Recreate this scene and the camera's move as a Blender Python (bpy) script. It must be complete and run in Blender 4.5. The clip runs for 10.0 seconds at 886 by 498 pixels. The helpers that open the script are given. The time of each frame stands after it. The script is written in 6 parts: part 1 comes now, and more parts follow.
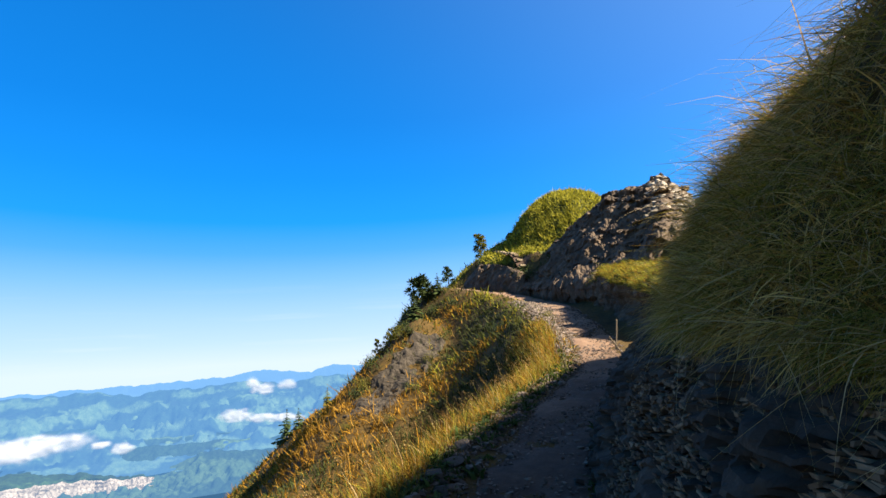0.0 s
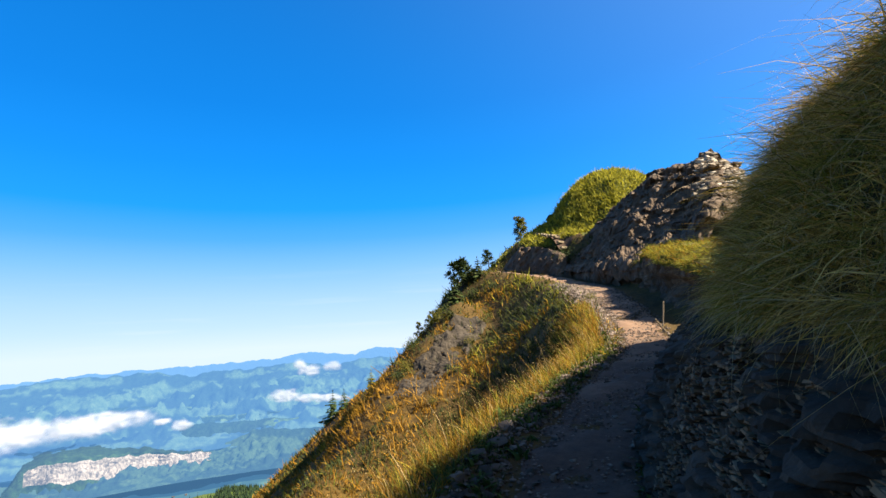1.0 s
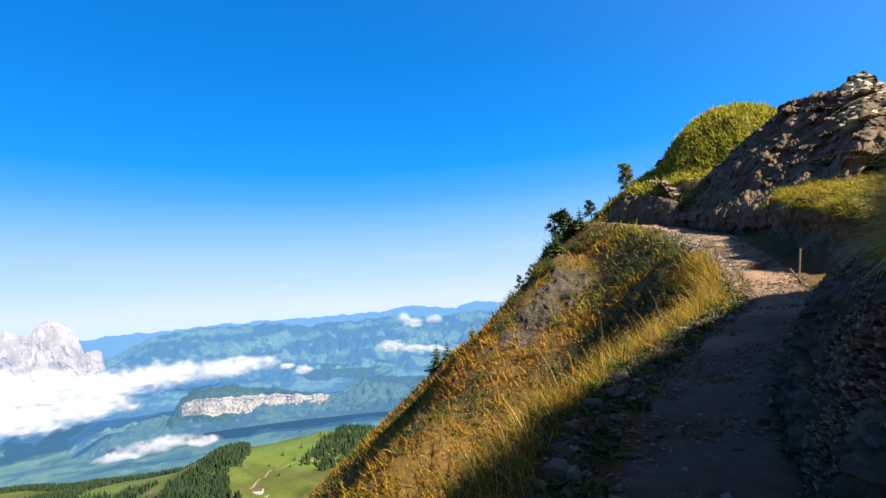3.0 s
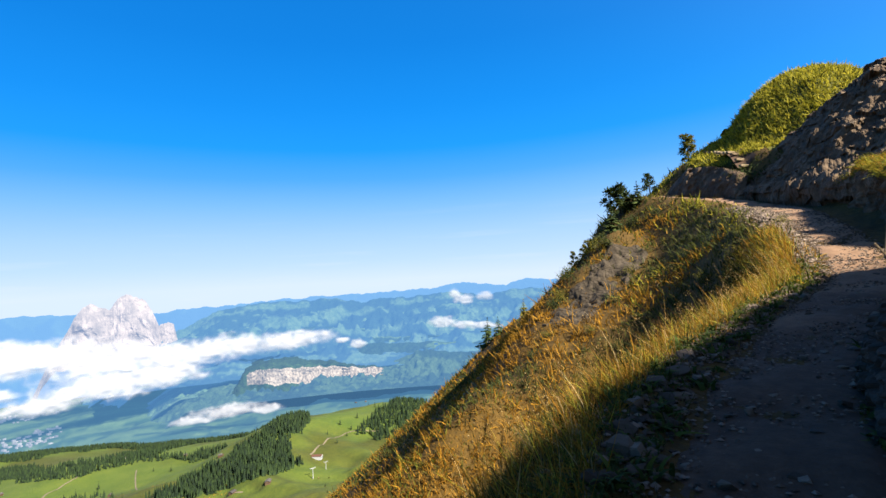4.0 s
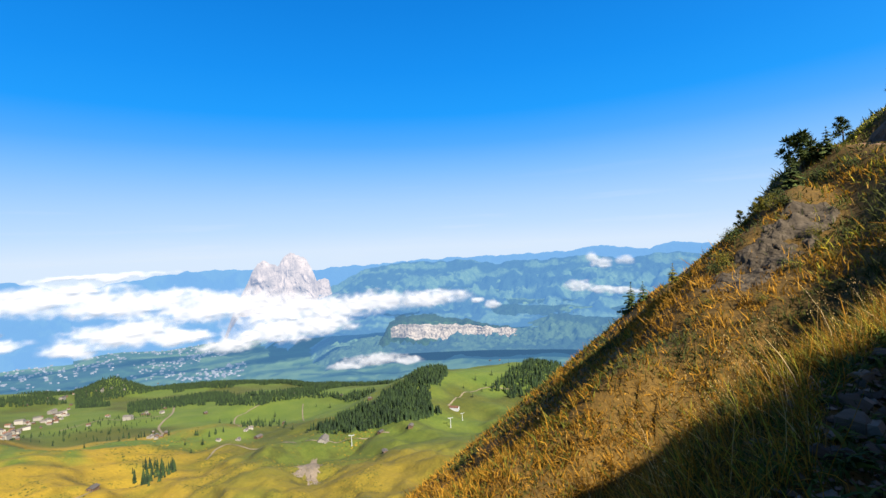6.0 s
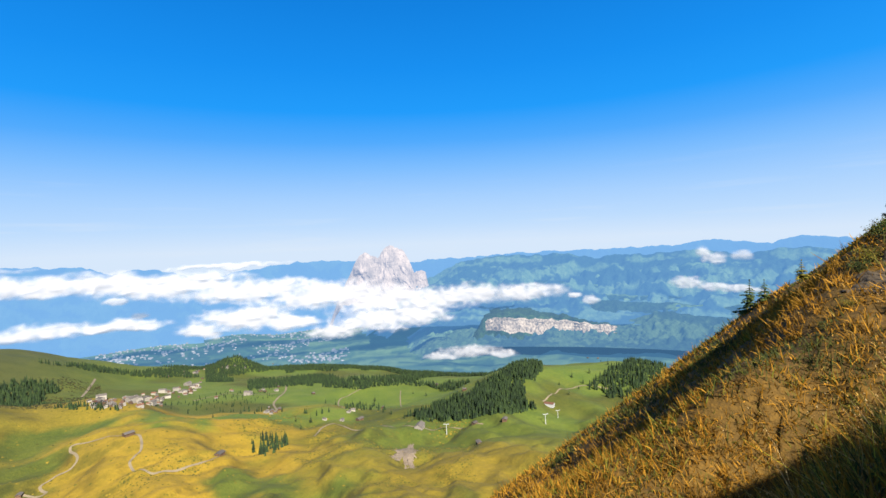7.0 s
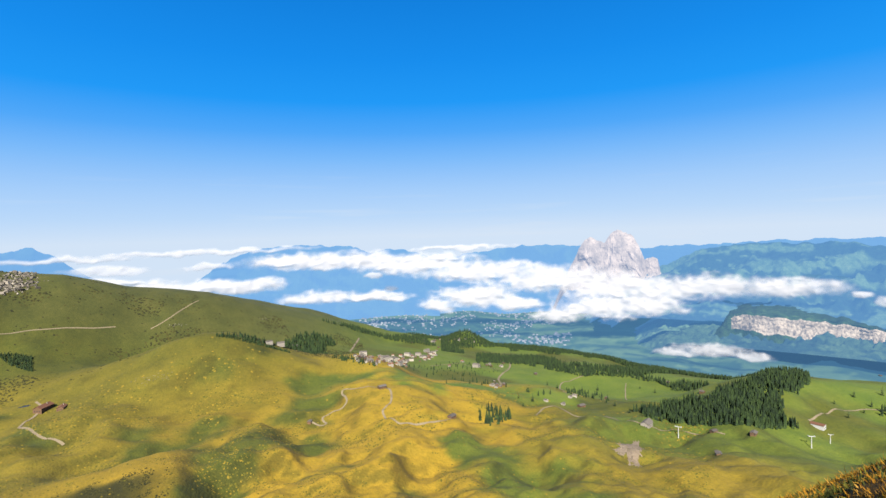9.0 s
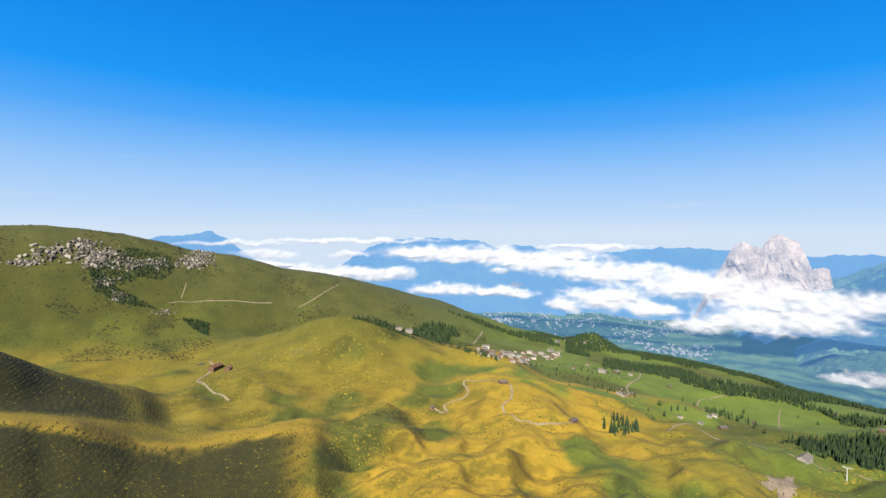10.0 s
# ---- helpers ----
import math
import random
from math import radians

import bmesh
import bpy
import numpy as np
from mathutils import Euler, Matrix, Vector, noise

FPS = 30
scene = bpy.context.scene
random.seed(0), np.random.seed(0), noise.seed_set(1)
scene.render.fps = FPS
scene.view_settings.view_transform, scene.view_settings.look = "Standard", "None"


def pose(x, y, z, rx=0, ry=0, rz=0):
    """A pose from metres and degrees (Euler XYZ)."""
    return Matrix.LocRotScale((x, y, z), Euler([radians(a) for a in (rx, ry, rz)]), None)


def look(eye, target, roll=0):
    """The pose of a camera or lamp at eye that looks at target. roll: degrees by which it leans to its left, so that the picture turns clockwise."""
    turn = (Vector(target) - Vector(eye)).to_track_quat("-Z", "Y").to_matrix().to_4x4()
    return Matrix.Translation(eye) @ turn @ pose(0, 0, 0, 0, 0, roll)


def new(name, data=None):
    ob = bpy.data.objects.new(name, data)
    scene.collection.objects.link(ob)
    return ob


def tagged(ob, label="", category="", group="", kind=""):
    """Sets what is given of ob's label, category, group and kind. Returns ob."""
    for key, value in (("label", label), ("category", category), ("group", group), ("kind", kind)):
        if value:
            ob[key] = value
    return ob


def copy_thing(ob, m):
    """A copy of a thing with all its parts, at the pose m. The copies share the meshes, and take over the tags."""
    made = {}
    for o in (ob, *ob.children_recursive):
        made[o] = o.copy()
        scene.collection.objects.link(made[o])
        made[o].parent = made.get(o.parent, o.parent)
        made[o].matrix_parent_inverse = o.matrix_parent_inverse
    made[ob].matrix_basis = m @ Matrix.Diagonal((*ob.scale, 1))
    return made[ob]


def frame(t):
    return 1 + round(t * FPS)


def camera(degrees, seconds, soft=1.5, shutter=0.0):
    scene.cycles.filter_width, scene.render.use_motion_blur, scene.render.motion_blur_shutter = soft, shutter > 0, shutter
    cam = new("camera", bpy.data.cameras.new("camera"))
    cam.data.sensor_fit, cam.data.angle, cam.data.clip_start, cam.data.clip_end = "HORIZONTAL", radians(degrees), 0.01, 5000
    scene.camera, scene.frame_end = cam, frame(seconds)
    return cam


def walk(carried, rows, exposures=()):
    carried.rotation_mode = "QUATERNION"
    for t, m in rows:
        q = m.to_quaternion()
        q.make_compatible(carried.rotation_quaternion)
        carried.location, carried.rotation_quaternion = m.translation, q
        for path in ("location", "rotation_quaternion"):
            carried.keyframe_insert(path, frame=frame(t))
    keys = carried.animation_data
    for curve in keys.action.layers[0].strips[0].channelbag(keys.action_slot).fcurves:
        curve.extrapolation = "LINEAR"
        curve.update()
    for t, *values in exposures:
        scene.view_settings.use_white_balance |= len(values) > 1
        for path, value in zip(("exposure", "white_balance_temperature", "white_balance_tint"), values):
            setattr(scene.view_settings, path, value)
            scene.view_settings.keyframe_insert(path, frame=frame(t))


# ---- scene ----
cam = camera(83.63, 10.0)
EYE = 1.65  # the eye's height over the path at the start
# seconds, place, then turn, tilt and lean in degrees
ROWS = [
    (0.0, 0.000, -0.000, 0.000, 0.00, 11.75, -3.45),
    (0.5, -0.010, 0.014, -0.006, 2.19, 11.04, -3.39),
    (1.0, -0.019, 0.022, -0.015, 4.75, 10.14, -3.33),
    (1.5, -0.044, 0.044, -0.030, 7.53, 9.12, -3.29),
    (2.0, -0.069, 0.089, -0.042, 10.52, 7.96, -3.28),
    (2.5, -0.106, 0.138, -0.057, 13.44, 6.78, -3.24),
    (4.0, -0.208, 0.139, -0.093, 22.29, 3.25, -2.97),
    (4.5, -0.243, 0.067, -0.082, 25.55, 2.08, -2.82),
    (5.0, -0.326, 0.047, -0.098, 29.26, 0.93, -2.55),
    (5.5, -0.442, 0.001, -0.126, 33.30, 0.04, -2.49),
    (7.0, -0.605, -0.052, -0.146, 48.87, -0.75, -2.20),
    (7.5, -0.620, -0.058, -0.152, 55.13, -1.19, -2.06),
    (8.0, -0.621, -0.058, -0.152, 61.35, -1.59, -2.09),
    (8.5, -0.621, -0.058, -0.152, 67.78, -1.75, -2.06),
    (9.0, -0.621, -0.058, -0.152, 74.44, -1.72, -1.67),
    (9.5, -0.621, -0.058, -0.152, 81.57, -1.78, -0.46),
    (10.0, -0.621, -0.058, -0.152, 89.07, -2.07, 0.42),
]
walk(cam, [(t, pose(x, y, z + EYE, 90 + tilt, 0, turn) @ pose(0, 0, 0, 0, 0, lean)) for t, x, y, z, turn, tilt, lean in ROWS], [(0.0, 2.03), (2.5, 1.97), (5.5, 1.83), (10.0, 1.70)])

# ---- light ----
SUN_SIDE, SUN_UP = 108.0, 40.0  # degrees to the right of straight ahead, and over the horizon
sun = new("sun", bpy.data.lights.new("sun", "SUN"))
sun.data.energy, sun.data.angle, sun.data.color = 5.0, radians(0.5), (1.0, 0.9, 0.74)
sun_way = Vector((math.sin(radians(SUN_SIDE)) * math.cos(radians(SUN_UP)), math.cos(radians(SUN_SIDE)) * math.cos(radians(SUN_UP)), math.sin(radians(SUN_UP))))
sun.matrix_world = look((200, 60, 300), Vector((200, 60, 300)) - sun_way)
world = bpy.data.worlds.new("sky")
scene.world = world
world.use_nodes = True


def build_sky():
    nt = world.node_tree
    nt.nodes.clear()
    out, bg = nt.nodes.new("ShaderNodeOutputWorld"), nt.nodes.new("ShaderNodeBackground")
    sky = nt.nodes.new("ShaderNodeTexSky")
    sky.sky_type, sky.sun_disc = "NISHITA", False
    sky.sun_elevation, sky.sun_rotation, sky.altitude, sky.dust_density = radians(SUN_UP), radians(SUN_SIDE), 1850, 0.6
    co, sep = nt.nodes.new("ShaderNodeTexCoord"), nt.nodes.new("ShaderNodeSeparateXYZ")
    ramp = nt.nodes.new("ShaderNodeValToRGB")
    e = ramp.color_ramp.elements
    stops = ((0.0, (0.73, 0.87, 1.05)), (0.04, (0.56, 0.78, 1.07)), (0.09, (0.42, 0.69, 1.08)), (0.15, (0.23, 0.56, 1.08)), (0.20, (0.09, 0.44, 1.07)), (0.255, (0.016, 0.36, 1.05)), (0.33, (0.009, 0.30, 0.96)), (0.43, (0.006, 0.24, 0.82)), (0.66, (0.005, 0.17, 0.6)), (0.8, (0.004, 0.10, 0.38)), (1.0, (0.003, 0.06, 0.24)))
    while len(e) < len(stops):
        e.new(0.5)
    for el, (p, c) in zip(e, stops):
        el.position, el.color = p, (*c, 1)
    mix = nt.nodes.new("ShaderNodeMix")
    mix.data_type, mix.blend_type = "RGBA", "ADD"
    mix.inputs[0].default_value = 0.001
    # a thin veil of cirrus low over the horizon
    mp, nz = nt.nodes.new("ShaderNodeMapping"), nt.nodes.new("ShaderNodeTexNoise")
    mp.inputs["Scale"].default_value = (2.2, 2.2, 38)
    nz.inputs["Scale"].default_value, nz.inputs["Detail"].default_value = 1.6, 6
    cr = nt.nodes.new("ShaderNodeValToRGB")
    cr.color_ramp.elements[0].position, cr.color_ramp.elements[1].position = 0.57, 0.8
    low = nt.nodes.new("ShaderNodeMapRange")
    low.inputs[1].default_value, low.inputs[2].default_value, low.inputs[3].default_value, low.inputs[4].default_value = 0.0, 0.16, 0.45, 0.0
    mul = nt.nodes.new("ShaderNodeMath")
    mul.operation = "MULTIPLY"
    cl = nt.nodes.new("ShaderNodeMix")
    cl.data_type = "RGBA"
    cl.inputs[7].default_value = (0.82, 0.9, 1.0, 1)
    L = nt.links.new
    L(co.outputs["Generated"], sep.inputs[0])
    L(co.outputs["Generated"], mp.inputs[0])
    L(mp.outputs[0], nz.inputs[0])
    L(nz.outputs[0], cr.inputs[0])
    L(sep.outputs["Z"], low.inputs[0])
    L(cr.outputs[0], mul.inputs[0])
    L(low.outputs[0], mul.inputs[1])
    L(mul.outputs[0], cl.inputs[0])
    L(ramp.outputs[0], cl.inputs[6])
    L(cl.outputs[2], mix.inputs[6])
    L(sky.outputs[0], mix.inputs[7])
    # the brighter sky round the sun
    dot, pw, glow = nt.nodes.new("ShaderNodeVectorMath"), nt.nodes.new("ShaderNodeMath"), nt.nodes.new("ShaderNodeMix")
    dot.operation, pw.operation = "DOT_PRODUCT", "POWER"
    dot.inputs[1].default_value = sun_way
    pw.use_clamp = True
    pw.inputs[1].default_value = 3.6
    lift = nt.nodes.new("ShaderNodeMapRange")
    lift.inputs[1].default_value, lift.inputs[2].default_value = -0.4, 1.0
    glow.data_type, glow.blend_type = "RGBA", "ADD"
    glow.inputs[7].default_value = (0.46, 0.46, 0.40, 1)
    L(co.outputs["Generated"], dot.inputs[0])
    L(dot.outputs["Value"], lift.inputs[0])
    L(lift.outputs[0], pw.inputs[0])
    paler = nt.nodes.new("ShaderNodeMath")  # the pale band over the horizon stands higher on the sunny side
    paler.operation = "MULTIPLY_ADD"
    paler.inputs[1].default_value = -0.05
    L(lift.outputs[0], paler.inputs[0])
    L(sep.outputs["Z"], paler.inputs[2])
    L(paler.outputs[0], ramp.inputs[0])
    L(pw.outputs[0], glow.inputs[0])
    L(mix.outputs[2], glow.inputs[6])
    L(glow.outputs[2], bg.inputs[0])
    bg.inputs[1].default_value = 0.27
    L(bg.outputs[0], out.inputs[0])


build_sky()


# ---- materials ----
def material(name, stops, scale=4.0, rough=0.9, bump=0.3, bump_scale=None, coords="Position", stretch=(1, 1, 1), coarse=0.35, air=0.0, translucent=0.0, per="", detail=6, layers=(), spread=(0.3, 0.7), air_colour=(0.20, 0.42, 0.80), treads="", grit=0.65):
    """A rough natural surface: colours along two noises of unlike size, with relief. air: the share of glow mixed into
    the surface, imitating haze on a far backdrop or lightening cloud.
    """
    m = bpy.data.materials.new(name)
    m.use_nodes = True
    nt = m.node_tree
    L, N = nt.links.new, nt.nodes.new
    b = nt.nodes["Principled BSDF"]
    b.inputs["Roughness"].default_value = rough
    b.inputs["Specular IOR Level"].default_value = 0.25
    if coords == "Position":
        src = N("ShaderNodeNewGeometry").outputs["Position"]
    else:
        src = N("ShaderNodeTexCoord").outputs[coords]
    mp = N("ShaderNodeMapping")
    mp.inputs["Scale"].default_value = stretch
    L(src, mp.inputs[0])
    fine, big = N("ShaderNodeTexNoise"), N("ShaderNodeTexNoise")
    fine.inputs["Scale"].default_value, fine.inputs["Detail"].default_value, fine.inputs["Roughness"].default_value = scale, detail, grit
    big.inputs["Scale"].default_value, big.inputs["Detail"].default_value = scale * 0.13, 3
    L(mp.outputs[0], fine.inputs[0]), L(mp.outputs[0], big.inputs[0])
    mx = N("ShaderNodeMix")
    mx.inputs[0].default_value = coarse
    L(fine.outputs[0], mx.inputs[2]), L(big.outputs[0], mx.inputs[3])
    value = mx.outputs[0]
    if per:
        rnd = N("ShaderNodeObjectInfo").outputs["Random"] if per == "object" else N("ShaderNodeNewGeometry").outputs["Random Per Island"]
        sp = N("ShaderNodeMix")
        sp.inputs[0].default_value = 0.72
        rr = N("ShaderNodeMapRange")
        rr.inputs[3].default_value, rr.inputs[4].default_value = 0.22, 0.78
        L(rnd, rr.inputs[0])
        L(value, sp.inputs[2]), L(rr.outputs[0], sp.inputs[3])
        value = sp.outputs[0]
    ramp = N("ShaderNodeValToRGB")
    e = ramp.color_ramp.elements
    while len(e) < len(stops):
        e.new(0.5)
    for k, (el, c) in enumerate(zip(e, stops)):
        el.position, el.color = spread[0] + (spread[1] - spread[0]) * k / max(1, len(stops) - 1), (*c, 1)
    L(value, ramp.inputs[0])
    colour = ramp.outputs[0]
    for attr_name, stops2 in layers:  # other colours where the mesh's own attribute says so
        at = N("ShaderNodeAttribute")
        at.attribute_name = attr_name
        r2 = N("ShaderNodeValToRGB")
        e2 = r2.color_ramp.elements
        while len(e2) < len(stops2):
            e2.new(0.5)
        for k, (el, c) in enumerate(zip(e2, stops2)):
            el.position, el.color = 0.3 + 0.4 * k / max(1, len(stops2) - 1), (*c, 1)
        L(value, r2.inputs[0])
        lm = N("ShaderNodeMix")
        lm.data_type = "RGBA"
        L(at.outputs["Fac"], lm.inputs[0]), L(colour, lm.inputs[6]), L(r2.outputs[0], lm.inputs[7])
        colour = lm.outputs[2]
    L(colour, b.inputs["Base Color"])
    if bump:
        bp = N("ShaderNodeBump")
        bp.inputs["Strength"].default_value = bump
        bp.inputs["Distance"].default_value = 0.5 / scale
        nz = fine
        if bump_scale:
            nz = N("ShaderNodeTexNoise")
            nz.inputs["Scale"].default_value, nz.inputs["Detail"].default_value = bump_scale, 5
            L(mp.outputs[0], nz.inputs[0])
            bp.inputs["Distance"].default_value = 0.5 / bump_scale
        L(nz.outputs[0], bp.inputs["Height"])
        L(bp.outputs[0], b.inputs["Normal"])
        if treads:  # cattle treads along the contours, where the mesh's own attribute says so
            wave, at, mul, b2 = N("ShaderNodeTexWave"), N("ShaderNodeAttribute"), N("ShaderNodeMath"), N("ShaderNodeBump")
            wave.bands_direction, at.attribute_name, mul.operation = "Z", treads, "MULTIPLY"
            wave.inputs["Scale"].default_value, wave.inputs["Distortion"].default_value = 0.10, 9.0
            wave.inputs["Detail"].default_value, wave.inputs["Detail Scale"].default_value = 3.0, 0.5
            b2.inputs["Strength"].default_value, b2.inputs["Distance"].default_value = 0.35, 0.7
            L(src, wave.inputs[0]), L(wave.outputs["Fac"], mul.inputs[0]), L(at.outputs["Fac"], mul.inputs[1])
            L(mul.outputs[0], b2.inputs["Height"]), L(bp.outputs[0], b2.inputs["Normal"]), L(b2.outputs[0], b.inputs["Normal"])
    last = b.outputs[0]
    out = nt.nodes["Material Output"]
    if translucent:
        tr, ms = N("ShaderNodeBsdfTranslucent"), N("ShaderNodeMixShader")
        ms.inputs[0].default_value = translucent
        L(colour, tr.inputs[0]), L(last, ms.inputs[1]), L(tr.outputs[0], ms.inputs[2])
        last = ms.outputs[0]
    # emission mixed into the surface itself; no air lies in front of it
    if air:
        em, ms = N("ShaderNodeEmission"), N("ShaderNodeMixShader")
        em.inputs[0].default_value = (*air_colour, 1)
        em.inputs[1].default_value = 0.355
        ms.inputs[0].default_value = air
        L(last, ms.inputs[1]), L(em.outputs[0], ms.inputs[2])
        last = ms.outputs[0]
    L(last, out.inputs[0])
    return m


M = {}
M["slope"] = material("dry_grass_soil", [(0.024, 0.015, 0.003), (0.062, 0.035, 0.005), (0.12, 0.066, 0.009)], 7, bump=0.9, bump_scale=16)
# the heath layer holds dark growth and painted shade together
# the pale layer is a greyer green in place of haze
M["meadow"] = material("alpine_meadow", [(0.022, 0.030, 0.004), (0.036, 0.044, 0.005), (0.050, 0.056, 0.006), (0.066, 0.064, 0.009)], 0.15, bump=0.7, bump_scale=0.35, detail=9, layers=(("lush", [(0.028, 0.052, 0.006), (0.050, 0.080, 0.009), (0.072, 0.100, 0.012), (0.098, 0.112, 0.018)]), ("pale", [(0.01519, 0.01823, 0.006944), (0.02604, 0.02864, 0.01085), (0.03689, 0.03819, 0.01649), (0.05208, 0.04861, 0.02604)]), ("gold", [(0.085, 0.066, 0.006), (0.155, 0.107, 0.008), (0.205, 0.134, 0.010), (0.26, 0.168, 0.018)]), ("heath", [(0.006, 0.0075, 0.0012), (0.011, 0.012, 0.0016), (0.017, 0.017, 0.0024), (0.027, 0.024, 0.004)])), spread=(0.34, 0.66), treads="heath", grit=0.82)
M["shale"] = material("dark_shale", [(0.010, 0.0068, 0.0038), (0.030, 0.020, 0.012), (0.075, 0.052, 0.034)], 2.4, bump=0.8, bump_scale=9, coarse=0.2)
M["blade_heath"] = material("dark_heath_blades", [(0.012, 0.017, 0.003), (0.032, 0.040, 0.006), (0.075, 0.075, 0.012)], 0.5, bump=0, per="island", translucent=0.2)
M["blade_lush"] = material("sunny_knoll_blades", [(0.11, 0.11, 0.009), (0.27, 0.245, 0.019), (0.44, 0.37, 0.038)], 0.5, bump=0, per="island", translucent=0.35)
M["straw"] = material("pale_straw", [(0.165, 0.0975, 0.03), (0.375, 0.24, 0.075), (0.525, 0.3975, 0.2025)], 3, bump=0, per="island", translucent=0.4)
M["blade_brown"] = material("brown_grass_blades", [(0.09, 0.052, 0.010), (0.22, 0.125, 0.022), (0.34, 0.21, 0.045)], 0.5, bump=0, per="island", translucent=0.3)
M["turf"] = material("sunny_turf", [(0.035, 0.038, 0.006), (0.075, 0.074, 0.010), (0.12, 0.105, 0.017)], 1.2, bump=0.9, bump_scale=6)
FIELD = [(0.024, 0.050, 0.020), (0.043, 0.080, 0.030), (0.07, 0.115, 0.042), (0.11, 0.15, 0.06)]
# valley floor, its haze put in as a blue glow
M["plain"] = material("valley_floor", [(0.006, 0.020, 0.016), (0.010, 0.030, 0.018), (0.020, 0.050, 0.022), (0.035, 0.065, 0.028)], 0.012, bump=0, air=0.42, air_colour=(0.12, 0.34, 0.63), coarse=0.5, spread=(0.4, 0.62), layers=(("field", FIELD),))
# the paler second layer stands in for sunlight on the path past the bend
M["path"] = material("trodden_gravel", [(0.038, 0.022, 0.013), (0.068, 0.040, 0.024), (0.105, 0.065, 0.042)], 7, bump=0.8, bump_scale=38, layers=(("sunlit_tone", [(0.12, 0.070, 0.040), (0.18, 0.108, 0.064), (0.24, 0.150, 0.094)]),))
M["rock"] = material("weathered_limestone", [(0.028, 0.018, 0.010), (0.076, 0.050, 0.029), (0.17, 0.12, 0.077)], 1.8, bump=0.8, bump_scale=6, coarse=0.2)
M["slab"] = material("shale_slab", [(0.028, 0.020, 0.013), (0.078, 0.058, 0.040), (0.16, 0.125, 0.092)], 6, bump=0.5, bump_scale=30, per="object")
# far rock, woods and ranges: haze is a bluish glow in each surface
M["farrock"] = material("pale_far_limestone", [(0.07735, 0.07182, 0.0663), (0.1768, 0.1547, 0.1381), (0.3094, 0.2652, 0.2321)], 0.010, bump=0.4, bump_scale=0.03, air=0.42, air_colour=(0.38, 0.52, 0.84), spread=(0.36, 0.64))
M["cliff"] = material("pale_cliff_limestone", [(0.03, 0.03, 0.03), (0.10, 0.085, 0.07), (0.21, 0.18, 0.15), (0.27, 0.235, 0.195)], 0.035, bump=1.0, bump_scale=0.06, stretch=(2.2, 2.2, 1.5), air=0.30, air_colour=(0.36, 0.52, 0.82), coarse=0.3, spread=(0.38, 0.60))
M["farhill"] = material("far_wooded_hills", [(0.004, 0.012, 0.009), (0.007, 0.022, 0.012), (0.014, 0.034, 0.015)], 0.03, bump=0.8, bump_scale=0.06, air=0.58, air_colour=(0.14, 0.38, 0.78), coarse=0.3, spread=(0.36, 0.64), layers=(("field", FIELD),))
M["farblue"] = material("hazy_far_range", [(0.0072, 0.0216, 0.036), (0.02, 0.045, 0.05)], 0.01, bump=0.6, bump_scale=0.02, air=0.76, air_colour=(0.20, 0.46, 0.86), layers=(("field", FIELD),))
# clouds glow in part, so that their shaded undersides stay pale
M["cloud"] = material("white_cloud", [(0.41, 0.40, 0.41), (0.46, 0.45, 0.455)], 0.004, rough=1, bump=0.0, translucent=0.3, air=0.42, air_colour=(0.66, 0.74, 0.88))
M["blade_dry"] = material("dry_grass_blades", [(0.11, 0.052, 0.004), (0.245, 0.120, 0.0075), (0.37, 0.19, 0.018)], 0.5, bump=0, per="island", translucent=0.35)
M["bank_brown"] = material("brown_bank_blades", [(0.15, 0.080, 0.014), (0.46, 0.26, 0.045), (0.80, 0.53, 0.15)], 0.5, bump=0, per="island", translucent=0.3)
M["bank_green"] = material("green_bank_blades", [(0.075, 0.066, 0.008), (0.21, 0.170, 0.018), (0.42, 0.31, 0.05)], 0.5, bump=0, per="island", translucent=0.35)
M["stalk"] = material("backlit_seed_stalks", [(0.42, 0.34, 0.26), (0.58, 0.50, 0.42)], 3, bump=0, per="island", translucent=0.65)
M["blade_green"] = material("green_grass_blades", [(0.036, 0.0432, 0.00432), (0.0936, 0.1008, 0.00864), (0.18, 0.1584, 0.0216)], 0.5, bump=0, per="island", translucent=0.35)


# ---- arithmetic of the terrain ----
def lattice(ix, iy, iz, seed):
    h = (ix * 374761393 + iy * 668265263 + iz * 2147483647 + seed * 974634777) & 0xFFFFFFFF
    h = ((h ^ (h >> 13)) * 1274126177) & 0xFFFFFFFF
    return ((h ^ (h >> 16)) & 0xFFFF) / 32767.5 - 1.0


def vnoise(x, y, z=None, seed=0):
    x, y = np.asarray(x, float), np.asarray(y, float)
    z = np.zeros_like(x) if z is None else np.asarray(z, float)
    ix, iy, iz = (np.floor(a).astype(np.int64) for a in (x, y, z))
    fx, fy, fz = x - ix, y - iy, z - iz
    fx, fy, fz = (a * a * a * (a * (a * 6 - 15) + 10) for a in (fx, fy, fz))
    total = 0
    for dx in (0, 1):
        for dy in (0, 1):
            for dz in (0, 1):
                w = (fx if dx else 1 - fx) * (fy if dy else 1 - fy) * (fz if dz else 1 - fz)
                total = total + w * lattice(ix + dx, iy + dy, iz + dz, seed)
    return total


def fbm(x, y, z=None, octaves=4, seed=0, gain=0.5):
    total, amp, k = 0, 1.0, 1.0
    for o in range(octaves):
        total = total + amp * vnoise(x * k, y * k, None if z is None else z * k, seed + 17 * o)
        amp, k = amp * gain, k * 2.03
    return total


def step(a, b, x):
    t = np.clip((np.asarray(x, float) - a) / (b - a), 0, 1)
    return t * t * (3 - 2 * t)


